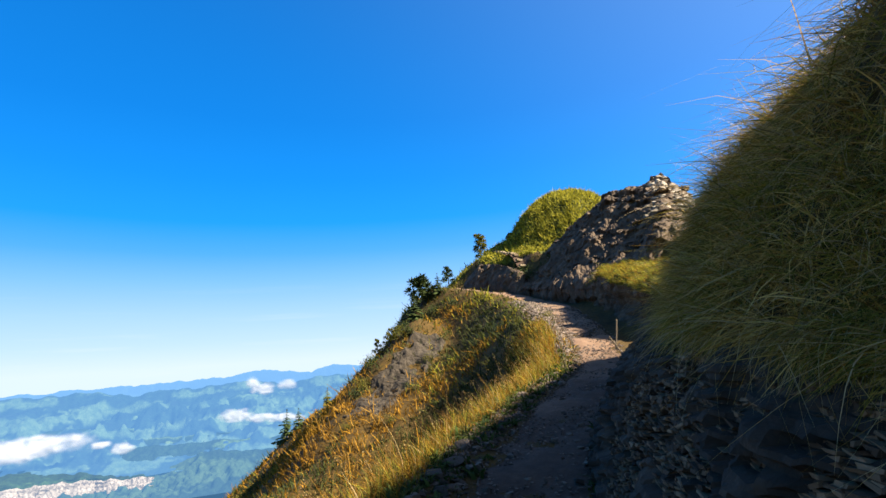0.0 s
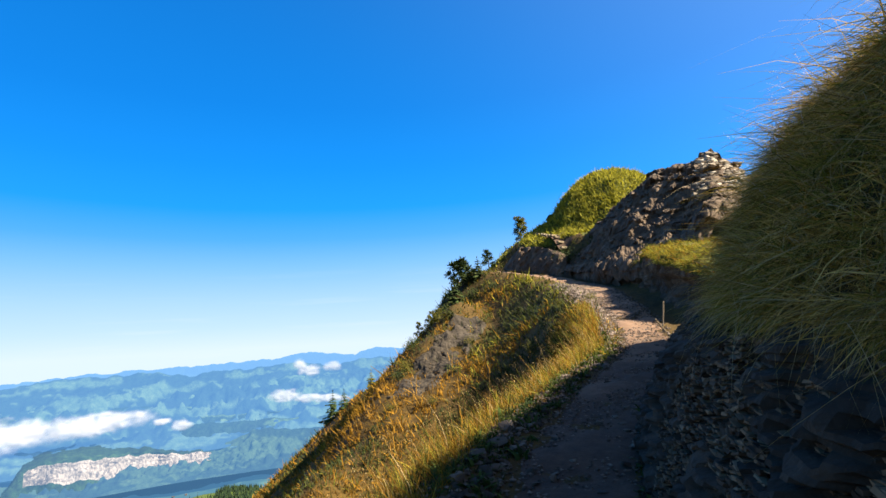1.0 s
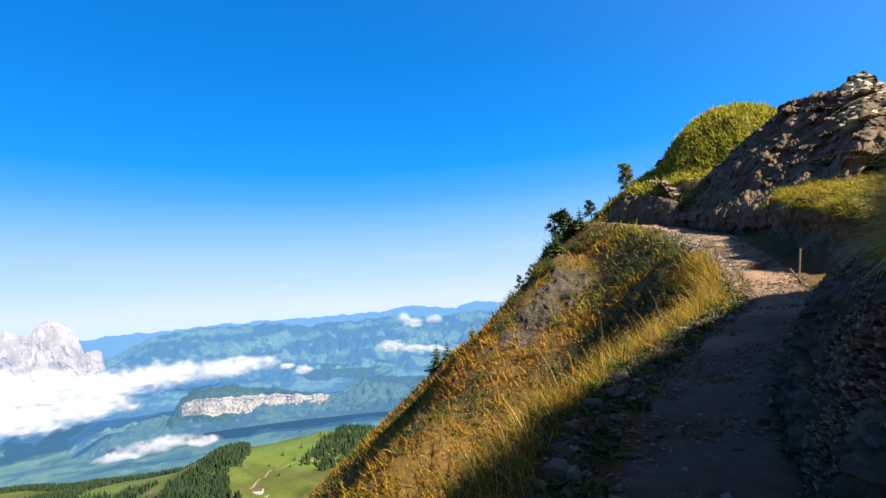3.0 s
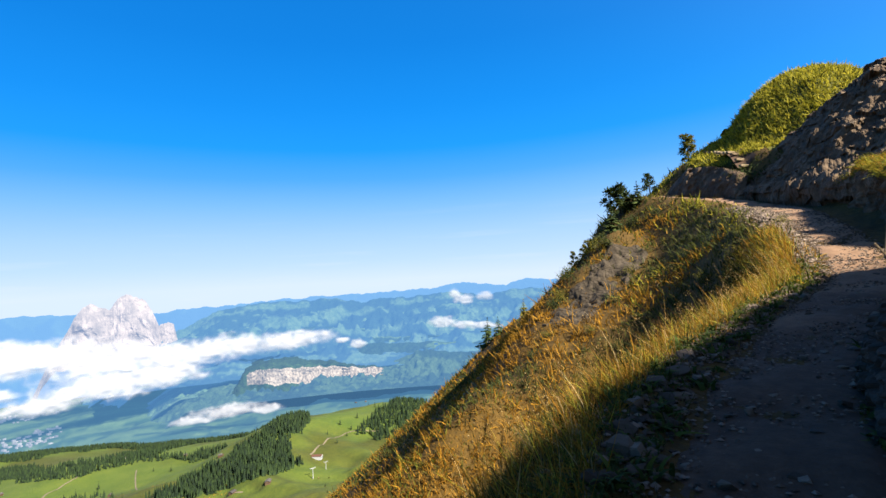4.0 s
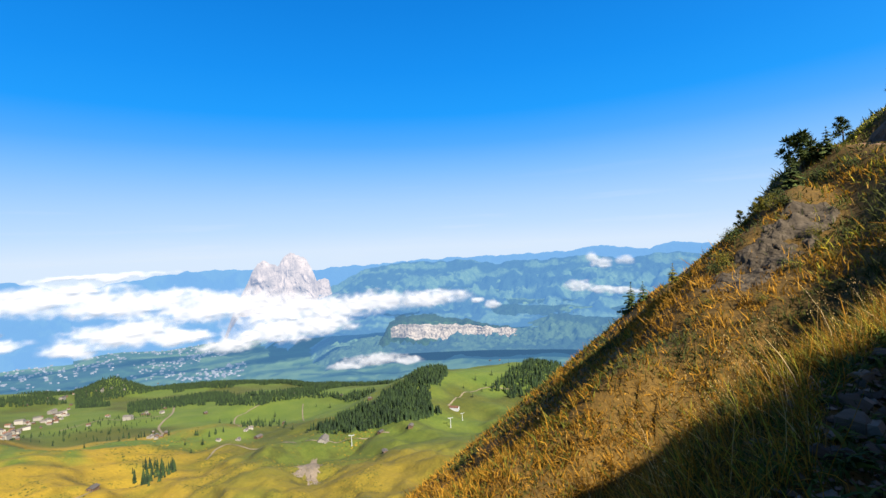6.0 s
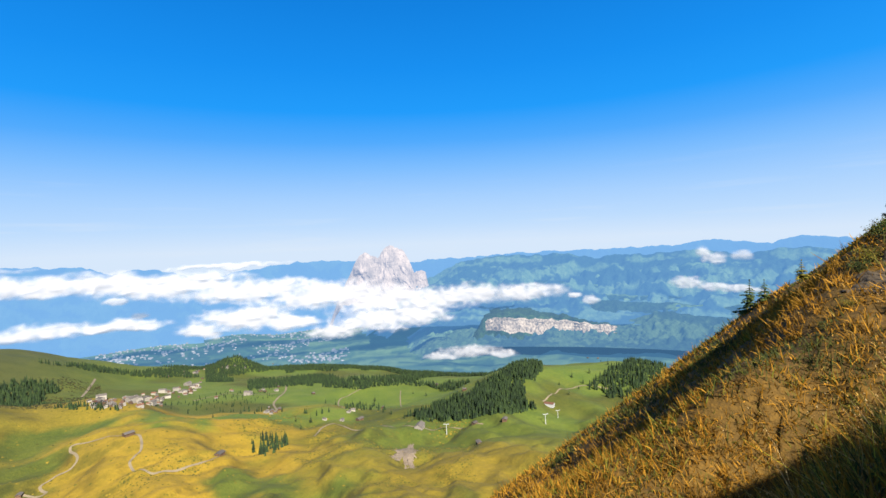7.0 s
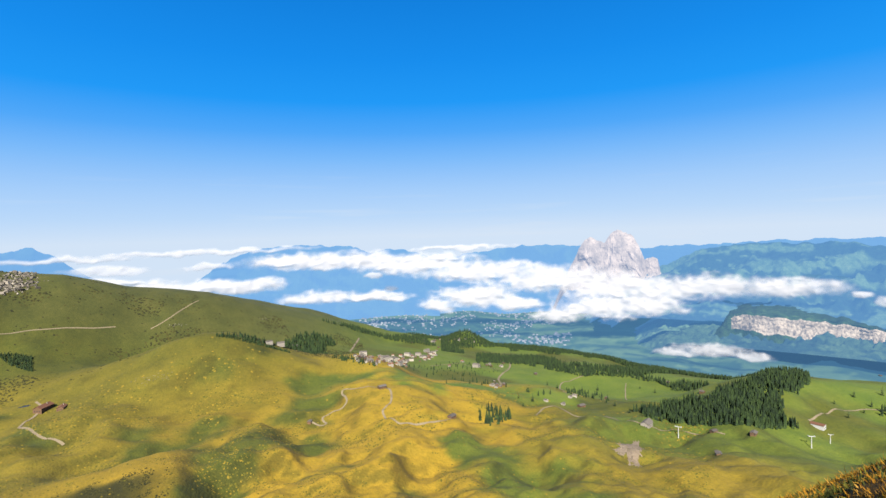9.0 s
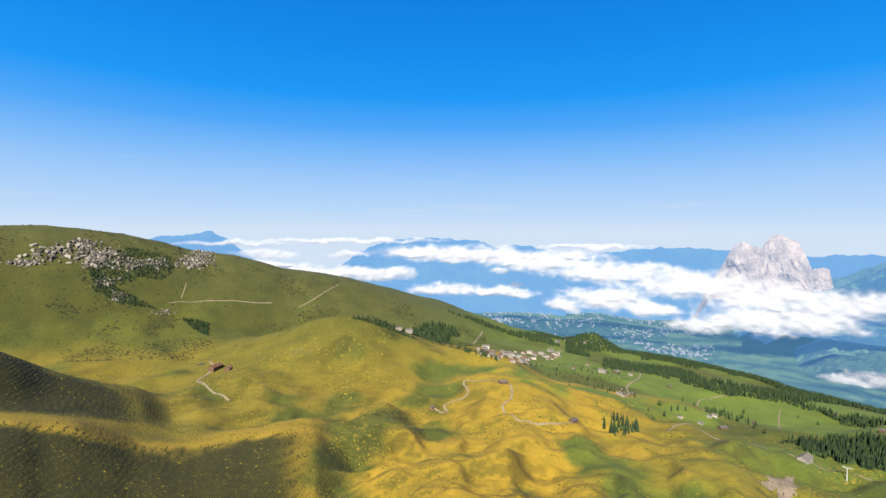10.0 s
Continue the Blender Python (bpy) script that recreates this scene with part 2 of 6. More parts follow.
def polar(az, r, z=None):
    """A place at az degrees to the left of straight ahead, r metres out; z over the eye."""
    x, y = -r * np.sin(np.radians(az)), r * np.cos(np.radians(az))
    return (x, y) if z is None else (x, y, z + EYE)


def smooth_line(points, n):
    p = np.array(points, float)
    p = np.vstack([2 * p[0] - p[1], p, 2 * p[-1] - p[-2]])
    out = []
    for k in range(len(p) - 3):
        for t in np.linspace(0, 1, n, endpoint=False):
            a, b, c, d = p[k:k + 4]
            out.append(0.5 * (2 * b + (c - a) * t + (2 * a - 5 * b + 4 * c - d) * t * t + (3 * b - a - 3 * c + d) * t ** 3))
    return np.array(out + [p[-2]])


# the path's middle line: x, y and height over the first eye
PATH = smooth_line([(-0.6, -14, -2.9), (-0.5, -6, -2.2), (-0.15, -2, -1.85), (0.1, 0.6, -1.62), (0.6, 4.4, -1.22), (1.95, 8.0, -0.83), (3.3, 10.9, -0.42), (3.85, 14.5, 0.45), (4.1, 18.5, 1.35), (3.95, 22, 1.95), (3.2, 25.8, 2.75), (2.0, 28.4, 3.3), (1.2, 30.0, 3.65), (0.5, 31.2, 3.9)], 24)
PATH_HALF = 0.52
_tan = np.gradient(PATH[:, :2], axis=0)
_tan /= np.linalg.norm(_tan, axis=1)[:, None]
PATH_RIGHT = np.stack([_tan[:, 1], -_tan[:, 0]], 1)


def along_path(x, y):
    """Distance to the right of the path's middle, the height of the path there, and which sample of it is nearest."""
    x, y = np.asarray(x, float).ravel(), np.asarray(y, float).ravel()
    d, k = np.full(len(x), -1e3), np.full(len(x), len(PATH) - 1)
    close = np.flatnonzero((np.abs(x) < 75) & (np.abs(y - 10) < 75))
    if len(close) < len(x):
        if len(close):
            d[close], _, k[close] = along_path(x[close], y[close])
        d[(d == -1e3) & (x > 0) & (0.985 * x + 0.165 * y > 20)] = 1e3
        return d, PATH[k, 2], k
    for a in range(0, len(x), 20000):
        dx, dy = x[a:a + 20000, None] - PATH[:, 0], y[a:a + 20000, None] - PATH[:, 1]
        j = np.argmin(dx * dx + dy * dy, 1)
        i = np.arange(len(j))
        side = dx[i, j] * PATH_RIGHT[j, 0] + dy[i, j] * PATH_RIGHT[j, 1]
        d[a:a + 20000] = np.sign(side) * np.hypot(dx[i, j], dy[i, j])
        k[a:a + 20000] = j
    return d, PATH[k, 2], k


def flank(x, y):
    """The mountain's steep flank near the path, over the eye's height."""
    x, y = np.asarray(x, float), np.asarray(y, float)
    shape = x.shape
    d, zp, k = along_path(x, y)
    x, y = x.ravel(), y.ravel()
    r = np.hypot(x, y)
    s = 0.985 * x + 0.165 * y
    su = s - 0.08 * np.maximum(s - 7, 0) ** 2
    su = np.where(s > 24, 24 - 0.08 * 17 ** 2 - 1.1 * (s - 24), su)
    open_slope = -1.0 + np.where(su < 0, 0.87, 0.9) * su - 0.0014 * np.maximum(r - 55, 0) ** 2
    # ribs and hollows down the slope
    c = -0.165 * x + 0.985 * y
    open_slope += 0.1 * np.exp(-((c - 33) / 7) ** 2) * step(-2, -14, s) - 0.9 * np.exp(-((c - 42) / 14) ** 2) * step(2, -6, s) - 1.4 * np.exp(-((c - 20) / 7) ** 2) * step(0, -6, s)
    open_slope -= 1.3 * np.exp(-((c - 56) / 14) ** 2) * step(-7, 0, s)
    open_slope += 0.6 * fbm(c * 0.12, s * 0.05, seed=3) + 0.40 * fbm(x * 0.40, y * 0.40, seed=5) * step(60, 30, r)
    left = zp - 0.02 + 0.10 * np.exp(-((d + 0.95) / 0.3) ** 2) - (0.86 + 1.0 * np.exp(-((PATH[k, 1] - 9.0) / 6) ** 2)) * np.maximum(-d - 1.45, 0)
    w = step(3.2, 10 - 5.3 * step(19, 28, PATH[k, 1]), -d)
    zl = left * (1 - w) + open_slope * w
    up = np.maximum(d - PATH_HALF, 0)
    rise = 2.3 - 1.5 * step(9.0, 11.5, y) + 1.0 * step(17, 22, y)
    zr = zp - 0.02 + rise * step(0.35, 2.2, up) + (0.30 + 0.05 * rise) * np.maximum(up - 1.2, 0) - 0.006 * np.maximum(up - 8, 0) ** 2 * (up < 60)
    zr = np.where(up > 60, zr - 0.006 * 52 ** 2 - 0.5 * (up - 60), zr) + 0.25 * fbm(x * 0.3, y * 0.3, seed=8) * step(1, 3, up)
    zr = np.minimum(zr, open_slope - 0.3 + 7 * step(27, 16, y))
    z = np.where(d < 0, zl, zr)
    # the grassy summit knoll
    hx, hy = polar(-14.1, 37)
    knoll = 10.9 - 0.135 * ((x - hx) ** 2 * np.where(x < hx, 1.45, 1.0) + 0.6 * (y - hy) ** 2) + 0.16 * fbm(x * 0.9, y * 0.9, seed=11) + 0.34 * np.abs(vnoise(x * 1.1, y * 1.7, seed=12)) + 0.12 * np.abs(vnoise(x * 2.6, y * 3.4, seed=13))
    return np.maximum(z, knoll).reshape(shape)


def valley(x, y):
    """The land below, over the eye's height."""
    x, y = np.asarray(x, float), np.asarray(y, float)
    r = np.hypot(x, y)
    az = np.degrees(np.arctan2(-x, y))
    w = step(66, 104, az)
    z = (-262 - 0.165 * (r - 600)) * (1 - w) + (-262 - 0.03 * (r - 600)) * w

    def hill(a, rr, h, across, along):
        hx, hy = polar(a, rr)
        ca, sa = np.cos(np.radians(a)), np.sin(np.radians(a))
        u, v = (x - hx) * ca + (y - hy) * sa, -(x - hx) * sa + (y - hy) * ca
        return h * np.exp(-(u / across) ** 2 - (v / along) ** 2)

    z = z + hill(100.5, 1150, 84, 190, 130) + hill(104, 1440, -55, 260, 140) + hill(92, 1130, 16, 120, 190) + hill(84, 1150, 26, 110, 180) + hill(42, 1130, 66, 130, 190) + hill(30, 1350, 60, 260, 220)
    z = z + hill(72, 2350, 70, 90, 120) + hill(60, 2250, 20, 350, 160) + hill(77, 900, 10, 180, 120) + hill(55, 1300, -35, 250, 220)
    z = z - np.interp(az, [40, 47, 54, 60, 67], [110, 100, 68, 26, 0]) * step(1450, 2250, r)
    # the long ridge on the left that sinks towards the village
    crest_el = np.interp(az, [60, 81, 88, 94, 100, 107, 112, 116, 122, 128, 140, 180], [-15, -12.6, -9.3, -7.4, -5.3, -4.3, -2.7, -2.2, -0.4, 0.1, 0.0, 0.0])
    rc = 1900 - 5.5 * (az - 80)
    crest = rc * np.tan(np.radians(crest_el))
    ridge = z + np.maximum(crest - z, 0) * np.where(r < rc, np.exp(-((r - rc) / 290) ** 2), np.exp(-((r - rc) / 600) ** 2))
    z = np.where(az > 70, z + (ridge - z) * step(70, 84, az), z)
    # folds of the near pastures
    near = step(1500, 500, r)
    z = z + (1.5 * vnoise(x * 0.05, y * 0.05, seed=24) - 6.5 * np.abs(fbm(x * 0.016, y * 0.016, octaves=5, seed=25))) * near
    z = z + 1.3 * vnoise(x * 0.10 + 0.04 * y, y * 0.05, seed=26) * step(720, 400, r)
    # long low swells across the pasture, steeper on the side towards the mountain
    band = fbm(az * 0.045 + r * 0.0012, r * 0.0085 + 0.02 * az, octaves=4, seed=28, gain=0.35)
    saw = band * 1.6 - np.floor(band * 1.6)
    z = z + 6 * (np.minimum(saw * 3.2, 1) - saw) * step(60, 74, az) * step(1080, 820, r) * step(330, 470, r)
    fold = fbm(x * 0.0045 + 0.3 * y * 0.0045, y * 0.006, octaves=3, seed=21)
    z = z + (26 * fold + 9 * np.abs(fbm(x * 0.011, y * 0.008, octaves=2, seed=22)) - 9 * np.abs(fbm(x * 0.006, y * 0.008, octaves=3, seed=23))) * (0.2 + 0.8 * near)
    # two steep spurs under the mountain, each with its crest line and a face that falls towards the mountain
    def crested(z, azs, els, rc, front, behind):
        crest = rc * np.tan(np.radians(sum(np.interp(az + o, azs, els) for o in (-2.5, -1.5, -0.5, 0.5, 1.5, 2.5)) / 6))
        edge = step(azs[0], azs[0] + 5, az)
        up = np.maximum(crest - z, 0) * edge
        return z + up * np.where(r < rc, np.exp(-((r - rc) / front) ** 2), np.exp(-((r - rc) / behind) ** 2))

    wave_r = 12 * fbm(az * 0.11, az * 0, octaves=3, seed=27)
    z = crested(z, [116, 118, 122.5, 126, 128.8, 131, 140, 180], [-18.6, -17.6, -15.3, -14.0, -12.3, -10.5, -6, -6], 800 + wave_r, 150, 150)
    z = crested(z, [99, 104.7, 107.1, 111.8, 118.2, 122.1, 124.8, 128.1, 131.2, 140, 180], [-23.6, -21.6, -21.9, -22.4, -21.7, -20.2, -18.2, -17.1, -16.6, -15, -15], 600 + wave_r, 150, 110)
    # the edge of the terrace and the deep valley behind it
    edge = 2420 + 120 * fbm(az * 0.06, az * 0.0, octaves=3, seed=31) + 300 * step(100, 120, az)
    drop = step(edge, edge + 260, r)
    floor = -690 + 16 * fbm(x * 0.003, y * 0.003, seed=33)
    return z * (1 - drop) + floor * drop


def ground_height(x, y):
    """Height of the one ground sheet over the eye."""
    x, y = np.asarray(x, float), np.asarray(y, float)
    r = np.hypot(x, y)
    out = np.empty_like(x)
    m = r < 700
    if m.any():
        f = flank(x[m], y[m])
        v = valley(x[m], y[m])
        blend = 12.0
        out[m] = np.logaddexp(f / blend, v / blend) * blend
    if (~m).any():
        out[~m] = valley(x[~m], y[~m])
    return out


SHEET_AZ = np.concatenate([np.arange(-180, -64, 3.0), np.arange(-64, 138, 0.4), np.arange(138, 180.1, 3.0)])
SHEET_R = [0.35]
while SHEET_R[-1] < 4750:
    SHEET_R.append(SHEET_R[-1] * (1.024 if SHEET_R[-1] < 130 else 1.008 if 330 < SHEET_R[-1] < 1150 else 1.017))
SHEET_R = np.array(SHEET_R)
SHEET_X, SHEET_Y = polar(*np.meshgrid(SHEET_AZ, SHEET_R, indexing="ij"))
SHEET_Z = ground_height(SHEET_X, SHEET_Y)


def sheet(x, y):
    """Height of the ground sheet over the eye, read between its corners."""
    x, y = np.asarray(x, float), np.asarray(y, float)
    az, r = np.degrees(np.arctan2(-x, y)), np.clip(np.hypot(x, y), 0.36, 4700)
    i = np.clip(np.searchsorted(SHEET_AZ, az, "right") - 1, 0, len(SHEET_AZ) - 2)
    j = np.clip(np.searchsorted(SHEET_R, r, "right") - 1, 0, len(SHEET_R) - 2)
    u = (az - SHEET_AZ[i]) / (SHEET_AZ[i + 1] - SHEET_AZ[i])
    v = (r - SHEET_R[j]) / (SHEET_R[j + 1] - SHEET_R[j])
    Z = SHEET_Z
    return (Z[i, j] * (1 - u) + Z[i + 1, j] * u) * (1 - v) + (Z[i, j + 1] * (1 - u) + Z[i + 1, j + 1] * u) * v


def ground_at(x, y):
    return float(sheet(x, y)) + EYE


def mesh_np(name, verts, faces, mats, index=None, smooth=True, parent=None, **tags):
    """One object from arrays of corners and of faces that all have as many corners."""
    verts, faces = np.asarray(verts, np.float32), np.asarray(faces, np.int32)
    me = bpy.data.meshes.new(name)
    n, k = faces.shape
    me.vertices.add(len(verts))
    me.vertices.foreach_set("co", verts.ravel())
    me.loops.add(n * k)
    me.loops.foreach_set("vertex_index", faces.ravel())
    me.polygons.add(n)
    me.polygons.foreach_set("loop_start", np.arange(0, n * k, k, dtype=np.int32))
    me.polygons.foreach_set("loop_total", np.full(n, k, np.int32))
    for m in mats:
        me.materials.append(m)
    if index is not None:
        me.polygons.foreach_set("material_index", np.asarray(index, np.int32))
    me.polygons.foreach_set("use_smooth", np.full(n, smooth))
    me.update(calc_edges=True)
    me.validate()
    ob = new(name, me)
    if parent:
        ob.parent = parent
    return tagged(ob, **tags) if tags else ob


def grid_faces(nu, nv, closed=False):
    i, j = np.meshgrid(np.arange(nu if closed else nu - 1), np.arange(nv - 1), indexing="ij")
    i2 = (i + 1) % nu
    return np.stack([i * nv + j, i2 * nv + j, i2 * nv + j + 1, i * nv + j + 1], -1).reshape(-1, 4)


def attribute(ob, name, values):
    a = ob.data.attributes.new(name, "FLOAT", "POINT")
    a.data.foreach_set("value", np.asarray(values, np.float32).ravel())


# ---- the ground ----
def build_ground():
    az, rr = SHEET_AZ[:-1], SHEET_R
    A, Rr = np.meshgrid(az, rr, indexing="ij")
    x, y, z = SHEET_X[:-1], SHEET_Y[:-1], SHEET_Z[:-1]
    F = grid_faces(len(az), len(rr), True)
    cr = Rr.ravel()[F].mean(1)
    ca = A.ravel()[F].mean(1)
    index = np.where(cr < 150, 0, np.where(cr < 2560, 1, 2))
    kx, ky = polar(-14.1, 37)
    fx, fy = x.ravel()[F].mean(1), y.ravel()[F].mean(1)
    index[((fx - kx) ** 2 + 0.6 * (fy - ky) ** 2 < 50) & (cr < 60)] = 3
    ob = mesh_np("ground", np.stack([x, y, z + EYE], -1).reshape(-1, 3), F[:, ::-1], [M["slope"], M["meadow"], M["plain"], M["turf"]], index, label="steep alpine slope and green and golden pastures below", category="ground", kind="structure")
    fine = fbm(x * 0.010, y * 0.010, octaves=5, seed=42)
    hx, hy = polar(100.5, 1150)
    hillock = np.exp(-((x - hx) ** 2 + (y - hy) ** 2) / 210.0 ** 2)
    gold = step(1290, 1140, Rr + 70 * fbm(x * 0.004, y * 0.004, seed=41)) * np.clip(0.5 + 2.0 * (0.32 + 0.8 * fine), 0, 1) * (1 - 0.88 * hillock ** 0.4)
    gold = gold * np.maximum(step(56, 76, A + 6 * fine), 0.55 * step(760, 560, Rr) * step(30, 44, A)) * (1 - 0.75 * step(114, 122, A) * step(560, 420, Rr)) * (1 - 0.55 * step(100, 114, A) * step(560, 700, Rr))
    # steep banks are darker than the flats: heath growth and shade put into one colour
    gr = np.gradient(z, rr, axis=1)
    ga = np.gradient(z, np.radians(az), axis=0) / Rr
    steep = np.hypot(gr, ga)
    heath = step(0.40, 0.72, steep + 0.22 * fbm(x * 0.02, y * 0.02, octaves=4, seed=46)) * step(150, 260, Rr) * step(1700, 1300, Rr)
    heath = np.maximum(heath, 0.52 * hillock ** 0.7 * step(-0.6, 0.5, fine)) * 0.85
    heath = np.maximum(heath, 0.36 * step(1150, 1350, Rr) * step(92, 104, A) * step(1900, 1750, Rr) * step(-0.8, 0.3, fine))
    # faces that fall towards the mountain carry cattle treads, with shade painted into their dark growth; the flats
    # between them are golden
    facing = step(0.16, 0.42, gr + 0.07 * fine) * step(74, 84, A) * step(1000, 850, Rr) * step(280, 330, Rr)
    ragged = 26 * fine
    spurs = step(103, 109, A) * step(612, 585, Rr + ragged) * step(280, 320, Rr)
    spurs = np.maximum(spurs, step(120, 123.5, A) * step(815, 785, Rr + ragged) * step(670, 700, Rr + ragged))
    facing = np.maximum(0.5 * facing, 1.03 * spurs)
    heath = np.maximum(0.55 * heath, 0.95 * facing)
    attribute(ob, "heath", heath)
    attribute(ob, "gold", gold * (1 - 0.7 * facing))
    # haze over the long ridge, put into its colour as a greyer green
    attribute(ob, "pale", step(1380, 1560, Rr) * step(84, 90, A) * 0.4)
    attribute(ob, "field", 0.9 * step(0.05, 0.30, fbm(np.radians(A) * 11, Rr * 0.011, octaves=4, seed=47) + 0.4 * fbm(x * 0.02, y * 0.02, octaves=3, seed=48) - 0.12 * step(60, 46, A)))
    attribute(ob, "lush", (0.35 + 0.65 * step(720, 980, Rr)) * step(98, 70, A) * step(-0.75, 0.15, fbm(x * 0.005, y * 0.005, octaves=3, seed=45)))
    return ob


build_ground()


def build_path():
    p = PATH[10:]
    rgt = PATH_RIGHT[10:]
    off = np.linspace(-PATH_HALF - 0.12, PATH_HALF + 0.18, 15)
    X = p[:, None, 0] + off * rgt[:, None, 0]
    Y = p[:, None, 1] + off * rgt[:, None, 1]
    wob = 0.1 * vnoise(X * 0.9, Y * 0.9, seed=51)
    edge = np.abs(off / 0.6) ** 6
    Z = np.tile(p[:, None, 2], (1, len(off))) + 0.012 + 0.035 * fbm(X * 2.2, Y * 2.2, seed=52) * (1 - edge * 0.6) - 0.06 * edge
    X, Y = X + wob * edge * rgt[:, None, 0], Y + wob * edge * rgt[:, None, 1]
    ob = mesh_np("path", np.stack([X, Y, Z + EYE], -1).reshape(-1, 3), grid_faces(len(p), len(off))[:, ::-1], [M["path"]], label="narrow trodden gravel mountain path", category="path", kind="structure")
    # dark before the bend, pale past it: shade and sun put into the gravel's colour
    attribute(ob, "sunlit_tone", step(6.5, 12.5, Y + 1.6 * fbm(X * 0.8, Y * 0.8, seed=53)))


build_path()


# ---- the bank beside the path ----
BANK_PROFILE = [(0.50, -0.15), (0.62, 0.2), (0.76, 0.55), (0.88, 0.9), (1.02, 1.22), (0.98, 1.36), (0.98, 1.5), (1.08, 1.8), (1.32, 2.25), (1.7, 2.7), (2.3, 3.12), (3.2, 3.6), (4.6, 4.2)]


def bank_place(k, v, swell=1.0):
    """A place on the bank: k along the path's samples, v from 0 at its foot to 1 at its top."""
    prof = np.array(BANK_PROFILE)
    t = np.linspace(0, 1, len(prof))
    dd, hh = np.interp(v, t, prof[:, 0]), np.interp(v, t, prof[:, 1])
    dd = dd + (0.2 * step(66, 80, k) + 0.36 * step(84, 108, k) + 0.28 * step(104, 128, k)) * step(0.26, 0.45, v) + 0.32 * step(108, 132, k)
    # extra unseen height, added so the bank's shadow reaches the outer verge
    hh = hh + (0.75 * step(104, 124, k) + 1.1 * step(88, 74, k)) * step(0.55, 0.85, v)
    i = np.arange(len(PATH))
    px, py, pz = (np.interp(k, i, PATH[:, a]) for a in range(3))
    rx, ry = (np.interp(k, i, PATH_RIGHT[:, a]) for a in range(2))
    return px + rx * dd, py + ry * dd, pz + hh * swell, rx, ry


BANK_FROM, BANK_TO = 14.0, 151.0


def bank_swell(k):
    """The bank's height falls off towards the bend."""
    return 0.15 + 0.85 * step(BANK_TO + 1, BANK_TO - 9, k) - 0.12 * step(88, 122, k)


def build_bank():
    ks, vs = np.linspace(BANK_FROM, BANK_TO, 480), np.linspace(0, 1, 190)
    K, Vv = np.meshgrid(ks, vs, indexing="ij")
    x, y, z, rx, ry = bank_place(K, Vv, bank_swell(K))
    grassy = step(0.40, 0.48, Vv)
    strata = np.floor(z * 24 + 1.2 * fbm(x * 0.8, y * 0.8, seed=61))
    rock = 0.07 * lattice(strata.astype(np.int64), np.floor(K * 0.9 + strata * 0.37).astype(np.int64), strata.astype(np.int64) * 0, 5) + 0.10 * fbm(x * 2, y * 2, z * 2, seed=62)
    tuft = 0.16 * fbm(x * 1.6, y * 1.6, z * 1.6, seed=63) + 0.12 * vnoise(x * 0.6, y * 0.6, z * 0.6, seed=64)
    out = -(rock * (1 - grassy) + tuft * grassy)
    x, y = x + rx * out, y + ry * out
    F = grid_faces(len(ks), len(vs))
    index = np.where(Vv.ravel()[F].mean(1) > 0.43, 1, 0)
    return mesh_np("bank", np.stack([x, y, z + EYE], -1).reshape(-1, 3), F[:, ::-1], [M["shale"], M["slope"]], index, smooth=False, label="layered rock bank with overhanging dry grass beside the path", category="bank", kind="structure")


build_bank()


# ---- the undercut hummock behind the bend ----
def build_hummock():
    prof = np.array([(1.15, -0.15), (1.42, 0.35), (1.40, 0.8), (1.28, 1.2), (1.25, 1.4), (1.5, 1.62), (2.1, 1.8), (3.0, 1.9), (4.4, 1.5), (6.0, 0.2)])
    ks, vs = np.linspace(150, 196, 150), np.linspace(0, 1, 70)
    K, Vv = np.meshgrid(ks, vs, indexing="ij")
    t = np.linspace(0, 1, len(prof))
    near = 1 - step(150, 160, K)
    dd = np.interp(Vv, t, prof[:, 0]) + 1.1 * near
    hh = np.interp(Vv, t, prof[:, 1]) * (1 - 0.85 * near ** 1.5) * (1 - 0.6 * step(184, 196, K)) * 0.88
    i = np.arange(len(PATH))
    px, py, pz = (np.interp(K, i, PATH[:, a]) for a in range(3))
    rx, ry = (np.interp(K, i, PATH_RIGHT[:, a]) for a in range(2))
    x, y, z = px + rx * dd, py + ry * dd, pz + hh
    o = 0.16 * fbm(x * 1.3, y * 1.3, z * 1.3, seed=66) + 0.10 * fbm(x * 3.5, y * 3.5, z * 5, octaves=3, seed=67)
    x, y, z = x - rx * o, y - ry * o, z + 0.5 * o * (Vv > 0.5)
    F = grid_faces(len(ks), len(vs))
    index = np.where(Vv.ravel()[F].mean(1) > 0.40, 1, 0)
    mesh_np("hummock", np.stack([x, y, z + EYE], -1).reshape(-1, 3), F[:, ::-1], [M["rock"], M["turf"]], index, smooth=False, label="grassy hummock with an undercut earth face behind the bend", category="bank", kind="structure")
    return x, y, z + EYE, Vv, rx, ry


HUM = build_hummock()


